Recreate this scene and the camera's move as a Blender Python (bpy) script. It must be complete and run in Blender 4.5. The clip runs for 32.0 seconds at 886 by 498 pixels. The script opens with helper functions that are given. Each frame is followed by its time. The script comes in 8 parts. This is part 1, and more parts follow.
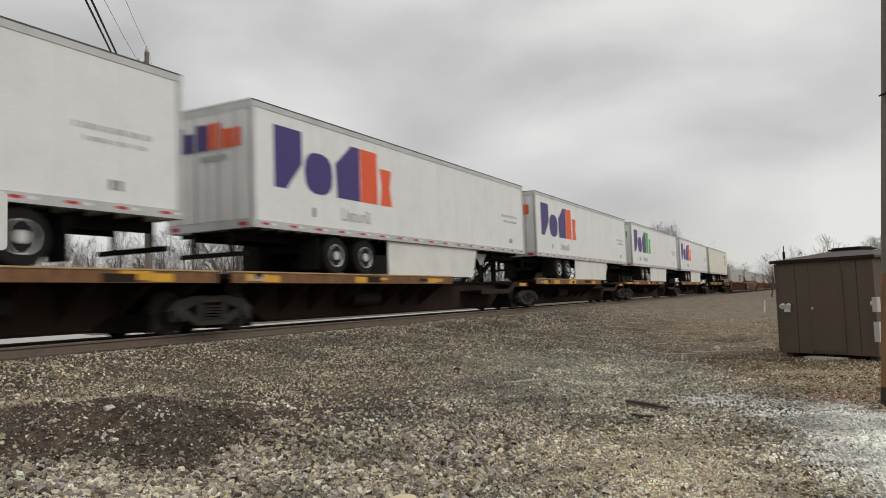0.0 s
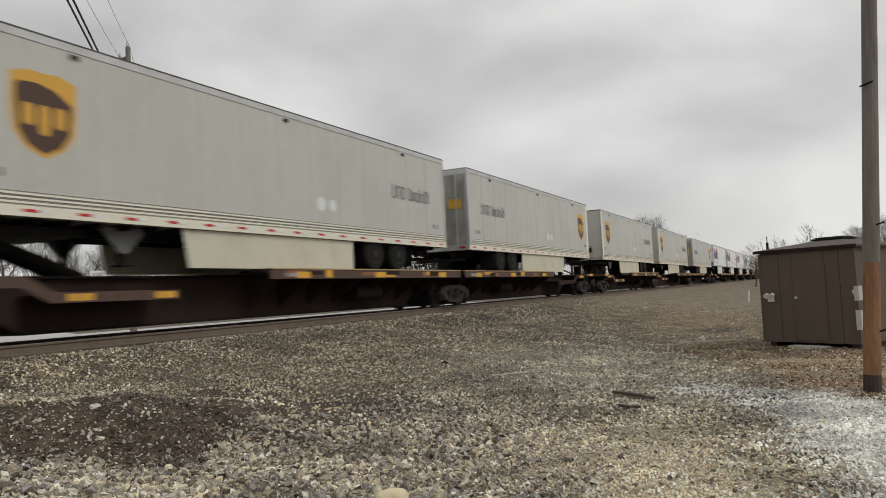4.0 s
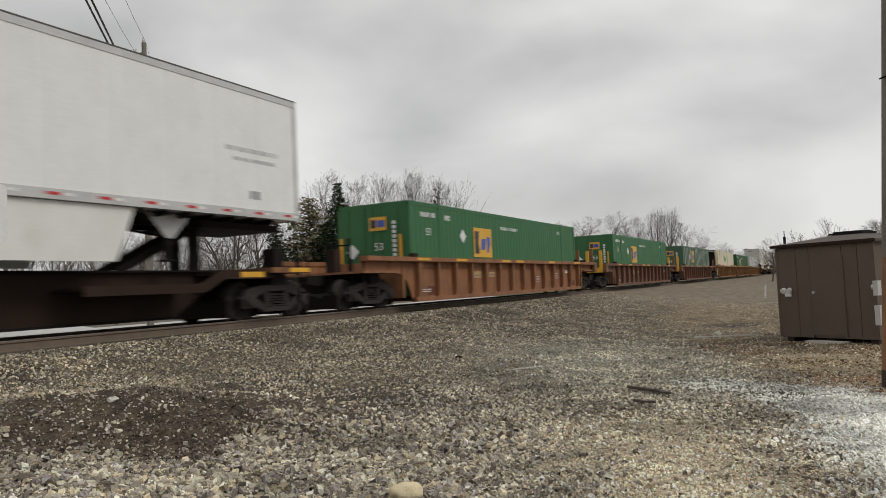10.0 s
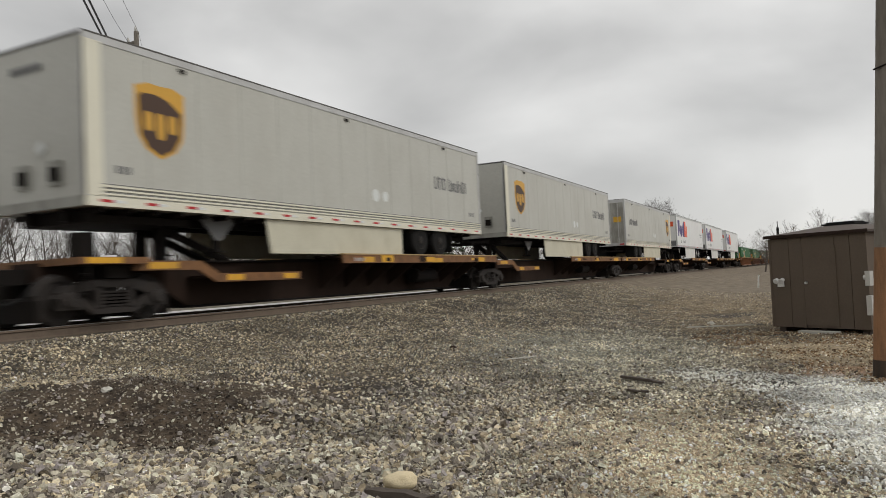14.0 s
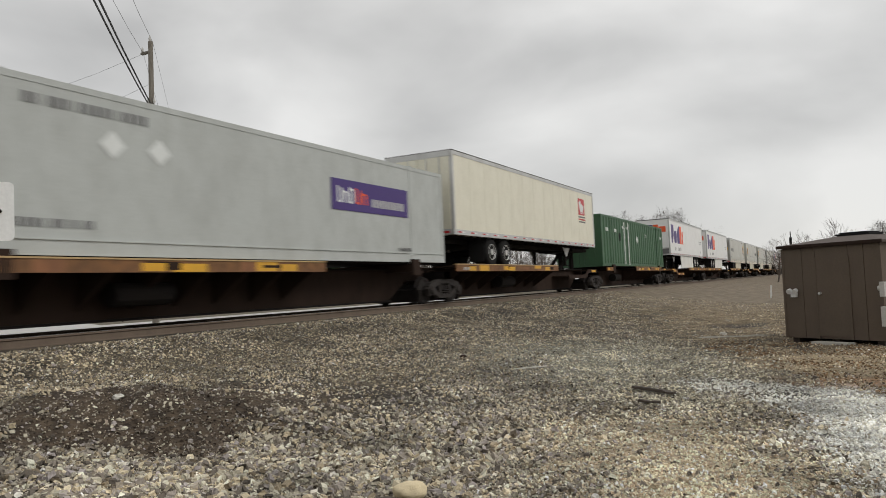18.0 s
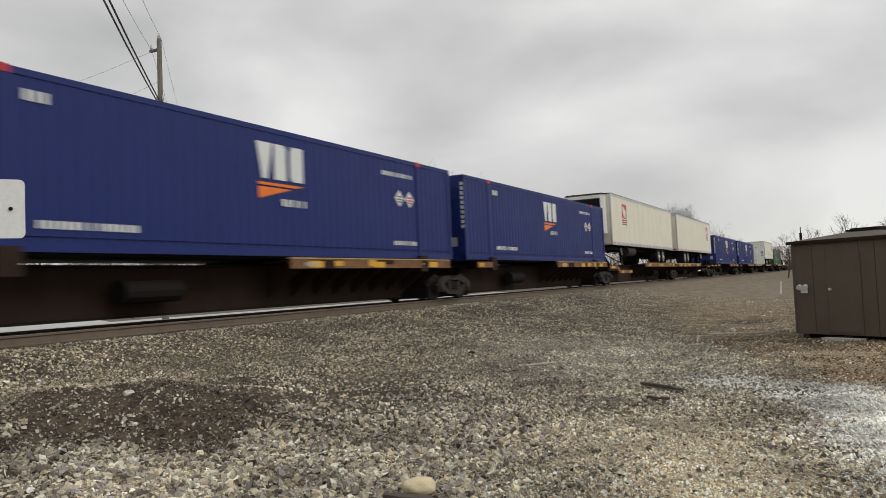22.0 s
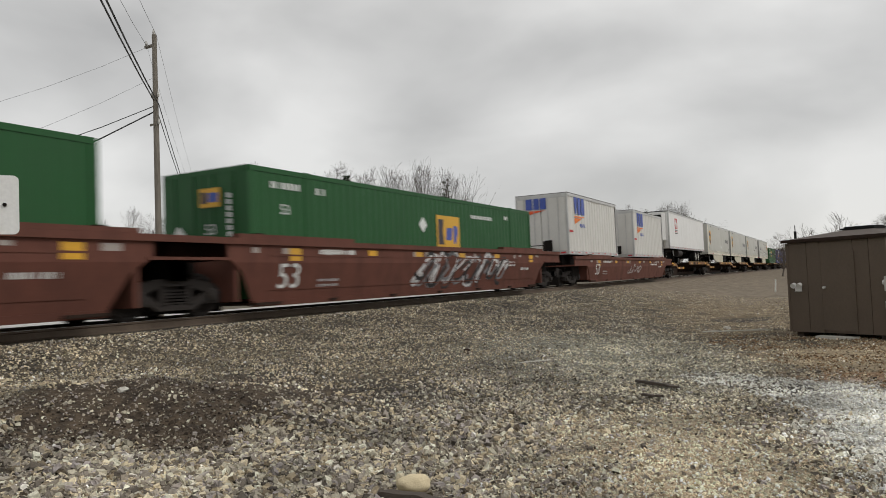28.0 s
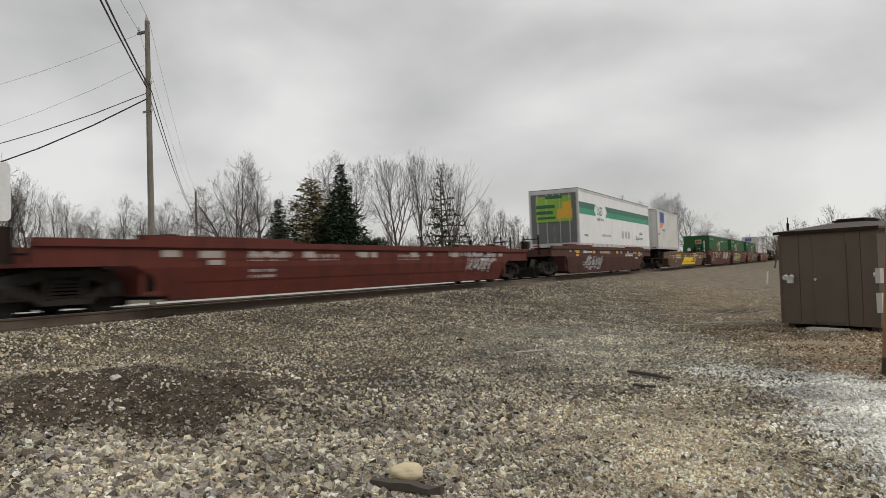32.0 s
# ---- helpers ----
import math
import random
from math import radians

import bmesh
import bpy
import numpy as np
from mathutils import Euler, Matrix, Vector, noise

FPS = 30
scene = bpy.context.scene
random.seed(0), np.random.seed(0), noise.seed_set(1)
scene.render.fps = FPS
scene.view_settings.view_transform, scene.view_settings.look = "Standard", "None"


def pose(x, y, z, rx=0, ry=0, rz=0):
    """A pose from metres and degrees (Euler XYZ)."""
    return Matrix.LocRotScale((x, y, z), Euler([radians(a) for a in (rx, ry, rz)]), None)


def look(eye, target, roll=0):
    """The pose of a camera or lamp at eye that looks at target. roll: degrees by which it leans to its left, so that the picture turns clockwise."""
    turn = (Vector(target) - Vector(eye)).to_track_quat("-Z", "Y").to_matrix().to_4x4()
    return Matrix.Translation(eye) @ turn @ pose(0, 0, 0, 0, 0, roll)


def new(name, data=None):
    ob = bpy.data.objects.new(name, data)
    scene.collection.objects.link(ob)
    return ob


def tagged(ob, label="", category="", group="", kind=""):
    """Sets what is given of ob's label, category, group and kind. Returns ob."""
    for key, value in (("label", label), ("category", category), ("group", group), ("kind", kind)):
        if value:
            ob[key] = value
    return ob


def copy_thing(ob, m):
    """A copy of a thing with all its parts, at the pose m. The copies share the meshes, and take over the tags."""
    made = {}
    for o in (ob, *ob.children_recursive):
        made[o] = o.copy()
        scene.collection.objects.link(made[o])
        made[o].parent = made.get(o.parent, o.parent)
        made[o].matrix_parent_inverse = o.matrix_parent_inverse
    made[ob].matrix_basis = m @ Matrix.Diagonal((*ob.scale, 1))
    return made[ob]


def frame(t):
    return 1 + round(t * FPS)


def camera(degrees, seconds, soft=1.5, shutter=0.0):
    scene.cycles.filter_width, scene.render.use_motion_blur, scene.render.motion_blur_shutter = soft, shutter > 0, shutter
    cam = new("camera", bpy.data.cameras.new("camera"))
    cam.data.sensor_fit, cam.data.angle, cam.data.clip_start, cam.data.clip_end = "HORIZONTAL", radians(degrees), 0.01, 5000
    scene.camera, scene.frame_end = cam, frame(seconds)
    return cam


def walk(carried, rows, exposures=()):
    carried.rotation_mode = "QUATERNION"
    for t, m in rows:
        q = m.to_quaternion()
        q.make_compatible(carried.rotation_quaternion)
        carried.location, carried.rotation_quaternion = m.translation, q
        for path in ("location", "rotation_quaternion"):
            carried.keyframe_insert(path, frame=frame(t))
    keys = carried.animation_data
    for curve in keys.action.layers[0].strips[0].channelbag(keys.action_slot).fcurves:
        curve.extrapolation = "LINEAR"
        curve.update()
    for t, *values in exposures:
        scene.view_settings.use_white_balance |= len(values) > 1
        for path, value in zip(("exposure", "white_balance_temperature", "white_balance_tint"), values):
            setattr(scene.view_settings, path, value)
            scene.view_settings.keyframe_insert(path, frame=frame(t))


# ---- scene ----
# world: x to the right of the track's run, y along the track (the train goes towards +y), z up; 0 is the yard's ground
EYE = (0.0, 0.0, 1.6)
cam = camera(62.8, 32.0, soft=0.5, shutter=0.22)
AIM = [  # seconds, yaw, pitch, roll
    (0, 27.70, 3.90, 2.02),
    (0.5, 27.58, 3.73, 2.13),
    (1, 27.32, 3.56, 2.22),
    (1.5, 27.08, 3.46, 2.35),
    (2, 26.94, 3.43, 2.49),
    (2.5, 26.90, 3.44, 2.60),
    (3, 26.78, 3.42, 2.66),
    (3.5, 26.67, 3.37, 2.65),
    (5.5, 26.83, 3.41, 3.04),
    (6, 26.98, 3.40, 3.06),
    (6.5, 27.16, 3.40, 3.06),
    (7, 27.27, 3.40, 3.11),
    (7.5, 27.39, 3.29, 2.99),
    (8, 27.51, 3.14, 2.81),
    (8.5, 27.64, 3.02, 2.67),
    (9, 27.73, 2.93, 2.59),
    (9.5, 27.75, 2.93, 2.57),
    (10, 27.78, 2.99, 2.66),
    (10.5, 27.74, 3.02, 2.82),
    (11, 27.48, 2.95, 2.94),
    (11.5, 27.12, 2.80, 2.89),
    (12, 27.09, 2.58, 2.83),
    (12.5, 27.69, 2.24, 2.43),
    (13, 28.17, 2.09, 2.35),
    (13.5, 28.01, 2.10, 2.42),
    (14, 27.33, 2.20, 2.65),
    (14.5, 26.63, 2.22, 2.68),
    (16.5, 25.88, 2.81, 2.62),
    (17, 26.48, 2.89, 2.64),
    (17.5, 27.53, 2.89, 2.65),
    (18, 28.16, 2.94, 2.41),
    (18.5, 28.19, 3.12, 2.09),
    (19, 27.82, 3.19, 1.78),
    (19.5, 27.30, 3.18, 1.85),
    (20, 26.83, 3.15, 1.95),
    (20.5, 26.57, 3.09, 2.12),
    (21, 26.85, 2.95, 2.36),
    (21.5, 27.77, 2.77, 2.50),
    (22, 28.81, 2.68, 2.49),
    (22.5, 29.66, 2.53, 2.45),
    (23, 30.19, 2.32, 2.40),
    (23.5, 30.43, 2.15, 2.39),
    (24, 30.51, 2.05, 2.42),
    (24.5, 30.55, 2.04, 2.45),
    (25, 30.51, 2.11, 2.58),
    (25.5, 30.17, 2.14, 2.73),
    (27.5, 28.57, 2.11, 2.20),
    (28, 28.45, 2.46, 2.34),
    (28.5, 28.54, 2.71, 2.62),
    (29, 28.90, 2.61, 2.73),
    (29.5, 29.42, 2.31, 2.69),
    (30, 29.64, 2.15, 2.57),
    (30.5, 29.32, 2.15, 2.38),
    (31, 28.65, 2.03, 2.30),
    (31.5, 28.00, 1.55, 2.04),
    (32, 27.94, 1.63, 2.00),
]
walk(cam, [(t, pose(*EYE, 90 + p, r, w)) for t, w, p, r in AIM], exposures=((0, 0.0), (14, 0.03), (18, 0.08), (25, 0.08), (28, 0.02), (32, 0.0)))

# ---- sky and sun ----
def sky():
    w = bpy.data.worlds.new("overcast_sky")
    w.use_nodes = True
    scene.world = w
    n, l = w.node_tree.nodes, w.node_tree.links
    n.clear()
    out = n.new("ShaderNodeOutputWorld")
    bg = n.new("ShaderNodeBackground")
    air = n.new("ShaderNodeTexSky")
    air.sky_type, air.sun_disc = "NISHITA", False
    air.sun_elevation, air.sun_rotation = radians(46), radians(85)
    dim = n.new("ShaderNodeVectorMath")
    dim.operation = "SCALE"
    dim.inputs["Scale"].default_value = 0.1
    l.new(air.outputs["Color"], dim.inputs[0])
    co = n.new("ShaderNodeTexCoord")
    mp = n.new("ShaderNodeMapping")
    mp.inputs["Scale"].default_value = (1.5, 1.5, 3.3)
    mp.inputs["Rotation"].default_value = (0.0, 0.0, 0.5)
    l.new(co.outputs["Generated"], mp.inputs["Vector"])
    big = n.new("ShaderNodeTexNoise")
    big.inputs["Scale"].default_value, big.inputs["Detail"].default_value = 1.9, 6
    big.inputs["Roughness"].default_value, big.inputs["Distortion"].default_value = 0.42, 0.25
    l.new(mp.outputs["Vector"], big.inputs["Vector"])
    ramp = n.new("ShaderNodeValToRGB")
    e = ramp.color_ramp.elements
    e[0].position, e[0].color = 0.30, (0.45, 0.446, 0.436, 1)
    e[1].position, e[1].color = 0.62, (0.755, 0.748, 0.730, 1)
    l.new(big.outputs["Fac"], ramp.inputs["Fac"])
    mix = n.new("ShaderNodeMix")
    mix.data_type = "RGBA"
    mix.inputs[0].default_value = 0.93
    l.new(dim.outputs["Vector"], mix.inputs[6])
    l.new(ramp.outputs["Color"], mix.inputs[7])
    l.new(mix.outputs[2], bg.inputs["Color"])
    bg.inputs["Strength"].default_value = 1.06
    l.new(bg.outputs["Background"], out.inputs["Surface"])


sky()
sun = new("sun", bpy.data.lights.new("sun", "SUN"))
sun.data.energy, sun.data.angle, sun.data.color = 1.2, radians(30), (1.0, 0.97, 0.92)
sun.matrix_basis = look((44, 4, 46), (0, 0, 0))
scene.view_settings.exposure = 0.0


# ---- materials ----
MATS = {}


def paint(name, color, rough=0.55, metal=0.0, dirt=0.25, dirt_color=(0.11, 0.09, 0.07), scale=1.0, bump=0.15, streak=0.5, island=0.0, spec=0.5):
    """Worn paint or a plain surface: fine grain, larger stains, and streaks that run down."""
    if name in MATS:
        return MATS[name]
    m = bpy.data.materials.new(name)
    m.use_nodes = True
    n, l = m.node_tree.nodes, m.node_tree.links
    b = n["Principled BSDF"]
    b.inputs["Metallic"].default_value = metal
    b.inputs["Specular IOR Level"].default_value = spec
    co = n.new("ShaderNodeTexCoord")
    mp = n.new("ShaderNodeMapping")
    mp.inputs["Scale"].default_value = (2.2, 2.2, 2.2 * (1 - 0.85 * streak))
    l.new(co.outputs["Object"], mp.inputs["Vector"])
    stain = n.new("ShaderNodeTexNoise")
    stain.inputs["Scale"].default_value, stain.inputs["Detail"].default_value = 0.9 * scale, 7
    stain.inputs["Roughness"].default_value = 0.62
    l.new(mp.outputs["Vector"], stain.inputs["Vector"])
    grain = n.new("ShaderNodeTexNoise")
    grain.inputs["Scale"].default_value, grain.inputs["Detail"].default_value = 26 * scale, 5
    l.new(co.outputs["Object"], grain.inputs["Vector"])
    r1 = n.new("ShaderNodeValToRGB")
    r1.color_ramp.elements[0].position, r1.color_ramp.elements[1].position = 0.42, 0.80
    l.new(stain.outputs["Fac"], r1.inputs["Fac"])
    amt = n.new("ShaderNodeMath")
    amt.operation = "MULTIPLY"
    amt.inputs[1].default_value = dirt
    l.new(r1.outputs["Color"], amt.inputs[0])
    mix = n.new("ShaderNodeMix")
    mix.data_type = "RGBA"
    mix.inputs[6].default_value, mix.inputs[7].default_value = (*color, 1), (*dirt_color, 1)
    l.new(amt.outputs[0], mix.inputs[0])
    v = n.new("ShaderNodeHueSaturation")
    vm = n.new("ShaderNodeMapRange")
    vm.inputs["To Min"].default_value, vm.inputs["To Max"].default_value = 0.86, 1.12
    l.new(grain.outputs["Fac"], vm.inputs["Value"])
    val = vm.outputs["Result"]
    if island:
        geo = n.new("ShaderNodeNewGeometry")
        im = n.new("ShaderNodeMapRange")
        im.inputs["To Min"].default_value, im.inputs["To Max"].default_value = 1 - island, 1 + island * 1.3
        l.new(geo.outputs["Random Per Island"], im.inputs["Value"])
        mu = n.new("ShaderNodeMath")
        mu.operation = "MULTIPLY"
        l.new(val, mu.inputs[0])
        l.new(im.outputs["Result"], mu.inputs[1])
        val = mu.outputs[0]
    l.new(val, v.inputs["Value"])
    l.new(mix.outputs[2], v.inputs["Color"])
    l.new(v.outputs["Color"], b.inputs["Base Color"])
    rr = n.new("ShaderNodeMapRange")
    rr.inputs["To Min"].default_value, rr.inputs["To Max"].default_value = max(rough - 0.12, 0.05), min(rough + 0.2, 1)
    l.new(stain.outputs["Fac"], rr.inputs["Value"])
    l.new(rr.outputs["Result"], b.inputs["Roughness"])
    if bump:
        bp = n.new("ShaderNodeBump")
        bp.inputs["Strength"].default_value, bp.inputs["Distance"].default_value = bump, 0.01
        l.new(grain.outputs["Fac"], bp.inputs["Height"])
        l.new(bp.outputs["Normal"], b.inputs["Normal"])
    MATS[name] = m
    return m


WHITE = paint("white_trailer_sheet", (0.80, 0.80, 0.785), 0.42, dirt=0.26, dirt_color=(0.52, 0.51, 0.47))
CREAMY = paint("yellowed_cream_sheet", (0.66, 0.60, 0.45), 0.5, dirt=0.75, dirt_color=(0.46, 0.36, 0.23), scale=0.7, streak=0.8)
RUSTSTAIN = paint("rust_stained_cream", (0.40, 0.27, 0.15), 0.7, dirt=0.8, dirt_color=(0.55, 0.46, 0.32), scale=2, streak=0.9)
CREAM = paint("cream_sheet", (0.76, 0.73, 0.60), 0.45, dirt=0.22, dirt_color=(0.42, 0.38, 0.28))
GREYW = paint("light_grey_sheet", (0.515, 0.51, 0.46), 0.42, dirt=0.34, dirt_color=(0.36, 0.345, 0.30), streak=0.55, scale=0.6)
GRIMY = paint("grimy_grey_doors", (0.36, 0.355, 0.315), 0.5, dirt=0.9, dirt_color=(0.12, 0.108, 0.09), scale=2.2, streak=0.85)
SILVER = paint("silver_rail", (0.55, 0.55, 0.54), 0.4, metal=0.25, dirt=0.3)
GREYC = paint("grey_container_paint", (0.46, 0.48, 0.46), 0.5, dirt=0.25)
GREEN = paint("green_container_paint", (0.014, 0.088, 0.023), 0.48, dirt=0.35, dirt_color=(0.030, 0.075, 0.035), spec=0.35)
GREENB = paint("bright_green_container_paint", (0.032, 0.135, 0.048), 0.48, dirt=0.35, dirt_color=(0.055, 0.11, 0.055), spec=0.35)
GREEND = paint("dark_green_container_paint", (0.042, 0.112, 0.052), 0.5, dirt=0.5, dirt_color=(0.05, 0.075, 0.055))
BLUE = paint("blue_container_paint", (0.008, 0.020, 0.135), 0.45, dirt=0.3, dirt_color=(0.014, 0.022, 0.085), spec=0.35)
BLACK = paint("black_rubber", (0.012, 0.012, 0.012), 0.85, dirt=0.3, dirt_color=(0.03, 0.027, 0.024), spec=0.2)
ROOFT = paint("grimy_trailer_roof", (0.10, 0.095, 0.088), 0.7, dirt=0.5, dirt_color=(0.05, 0.045, 0.04))
REDSP = paint("faded_red_spray_paint", (0.27, 0.045, 0.03), 0.7, dirt=0.3)
STEEL = paint("dark_grimy_steel", (0.012, 0.010, 0.009), 0.85, dirt=0.5, dirt_color=(0.026, 0.020, 0.016), spec=0.15)
TRUCKM = paint("grimy_cast_steel", (0.020, 0.016, 0.014), 0.78, dirt=0.5, dirt_color=(0.045, 0.033, 0.025), scale=3, bump=0.3)
DECKB = paint("dull_brown_deck_edge", (0.085, 0.048, 0.032), 0.65, dirt=0.6, dirt_color=(0.04, 0.03, 0.025), scale=2)
SILL = paint("rust_brown_steel", (0.036, 0.022, 0.016), 0.85, dirt=0.5, dirt_color=(0.012, 0.010, 0.009), spec=0.15)
DECK = paint("ochre_deck_edge", (0.215, 0.098, 0.034), 0.65, dirt=0.9, dirt_color=(0.05, 0.030, 0.020), scale=2.5, streak=0.2)
LIP = paint("worn_tan_lip", (0.50, 0.34, 0.16), 0.7, dirt=0.7, dirt_color=(0.13, 0.085, 0.05), scale=2.5, streak=0.0)
OCHRE = paint("ochre_car_paint", (0.25, 0.122, 0.037), 0.6, dirt=0.9, dirt_color=(0.075, 0.036, 0.018), scale=1.6, streak=0.75)
BROWN = paint("weathered_brown_car_paint", (0.150, 0.066, 0.035), 0.65, dirt=0.9, dirt_color=(0.060, 0.034, 0.026), scale=1.6, streak=0.75)
RUSTY = paint("rusty_orange_car_paint", (0.275, 0.118, 0.050), 0.65, dirt=0.9, dirt_color=(0.085, 0.042, 0.026), scale=1.6, streak=0.75)
MAROON = paint("maroon_car_paint", (0.140, 0.054, 0.038), 0.7, dirt=0.7, dirt_color=(0.060, 0.030, 0.024), spec=0.25)
MAROOND = paint("dark_maroon_car_paint", (0.088, 0.037, 0.029), 0.7, dirt=0.7, dirt_color=(0.045, 0.024, 0.020), spec=0.25)
RED = paint("red_car_paint", (0.118, 0.027, 0.018), 0.65, dirt=0.8, dirt_color=(0.045, 0.018, 0.015), spec=0.25)
UMBER = paint("umber_car_paint", (0.125, 0.068, 0.036), 0.6, dirt=0.7, dirt_color=(0.06, 0.034, 0.02))
YELLOW = paint("safety_yellow", (0.72, 0.38, 0.025), 0.5, dirt=0.45)
BRIGHT = paint("yellow_spray_paint", (0.90, 0.62, 0.015), 0.6, dirt=0.15)
RIM = paint("white_wheel_rim", (0.62, 0.62, 0.60), 0.4, metal=0.3, dirt=0.3)
SKIRT = paint("white_side_skirt", (0.74, 0.74, 0.70), 0.5, dirt=0.35, dirt_color=(0.40, 0.37, 0.30))
SKIRTC = paint("cream_side_skirt", (0.60, 0.57, 0.45), 0.5, dirt=0.4, dirt_color=(0.33, 0.29, 0.2))
PURPLE = paint("purple_graphic", (0.055, 0.026, 0.17), 0.45, dirt=0.1)
AMBER = paint("amber_graphic", (0.80, 0.19, 0.015), 0.45, dirt=0.15)
ORANGE = paint("orange_graphic", (0.80, 0.10, 0.02), 0.45, dirt=0.1)
LIME = paint("green_graphic", (0.07, 0.42, 0.09), 0.45, dirt=0.1)
TEAL = paint("teal_green_graphic", (0.010, 0.27, 0.14), 0.45, dirt=0.1)
TEALD = paint("dark_teal_graphic", (0.012, 0.12, 0.075), 0.45, dirt=0.1)
SHIELD_B = paint("brown_graphic", (0.065, 0.030, 0.016), 0.45, dirt=0.1)
SHIELD_Y = paint("golden_graphic", (0.66, 0.36, 0.045), 0.45, dirt=0.1)
GREYT = paint("grey_lettering", (0.16, 0.16, 0.16), 0.5, dirt=0.1)
PALET = paint("pale_grey_lettering", (0.42, 0.42, 0.42), 0.5, dirt=0.1)
WHITET = paint("white_lettering", (0.72, 0.74, 0.72), 0.5, dirt=0.1)
LOGOY = paint("yellow_logo_ground", (0.68, 0.38, 0.03), 0.45, dirt=0.15)
LOGOB = paint("blue_logo_shape", (0.05, 0.09, 0.38), 0.45, dirt=0.1)
LOGOK = paint("black_logo_shape", (0.03, 0.03, 0.045), 0.5, dirt=0.1)
REDT = paint("red_marker", (0.50, 0.02, 0.025), 0.4, dirt=0.1)
GRAFP = paint("faded_white_stencil", (0.40, 0.36, 0.33), 0.7, dirt=0.5, dirt_color=(0.16, 0.08, 0.06))
GRAFW = paint("white_spray_paint", (0.60, 0.60, 0.60), 0.6, dirt=0.2)
GRAFG = paint("grey_spray_paint", (0.22, 0.22, 0.23), 0.6, dirt=0.2)
GRAFY = paint("pale_yellow_spray_paint", (0.66, 0.58, 0.18), 0.6, dirt=0.2)
GRAFL = paint("lime_spray_paint", (0.38, 0.46, 0.12), 0.6, dirt=0.2)
GRAFK = paint("black_spray_paint", (0.02, 0.02, 0.022), 0.6, dirt=0.2)
SHED = paint("taupe_shed_panel", (0.112, 0.083, 0.060), 0.65, dirt=0.4, dirt_color=(0.08, 0.065, 0.05))
ROOF = paint("brown_roof_sheet", (0.085, 0.066, 0.056), 0.8, dirt=0.3, scale=3)
WOOD = paint("weathered_pole_wood", (0.20, 0.178, 0.148), 0.85, dirt=0.85, dirt_color=(0.075, 0.062, 0.05), scale=3, bump=0.5, streak=0.95)
WOODR = paint("reddish_treated_wood", (0.26, 0.130, 0.060), 0.85, dirt=0.9, dirt_color=(0.07, 0.045, 0.03), scale=4, bump=0.5, streak=0.95)
TIE = paint("creosoted_tie", (0.085, 0.065, 0.048), 0.9, dirt=0.5, dirt_color=(0.15, 0.12, 0.09), scale=2, bump=0.5, streak=0)
RAILM = paint("rusty_rail_side", (0.150, 0.112, 0.082), 0.75, dirt=0.4, dirt_color=(0.05, 0.035, 0.03))
RAILT = paint("polished_rail_head", (0.55, 0.54, 0.52), 0.28, metal=0.9, dirt=0.1, bump=0.02)
BARK = paint("grey_bark", (0.075, 0.062, 0.052), 0.9, dirt=0.4, dirt_color=(0.04, 0.033, 0.028), scale=3, bump=0.5)
# paler than TWIG: the haze of distance is put into this colour
TWIGF = paint("haze_tinted_brown_twigs", (0.115, 0.095, 0.080), 0.9, dirt=0.3, bump=0)
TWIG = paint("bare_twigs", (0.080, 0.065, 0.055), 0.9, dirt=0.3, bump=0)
NEEDLE = paint("dark_spruce_needles", (0.030, 0.050, 0.026), 0.9, dirt=0.4, dirt_color=(0.042, 0.060, 0.030), bump=0, island=0.4, spec=0.05)
NEEDLEP = paint("grey_green_pine_needles", (0.070, 0.083, 0.058), 0.9, dirt=0.4, dirt_color=(0.075, 0.065, 0.045), bump=0, island=0.4, spec=0.05)
NEEDLEB = paint("olive_brown_pine_needles", (0.210, 0.195, 0.105), 0.9, dirt=0.9, dirt_color=(0.175, 0.115, 0.080), bump=0, island=0.4, scale=0.5, streak=0.0, spec=0.05)


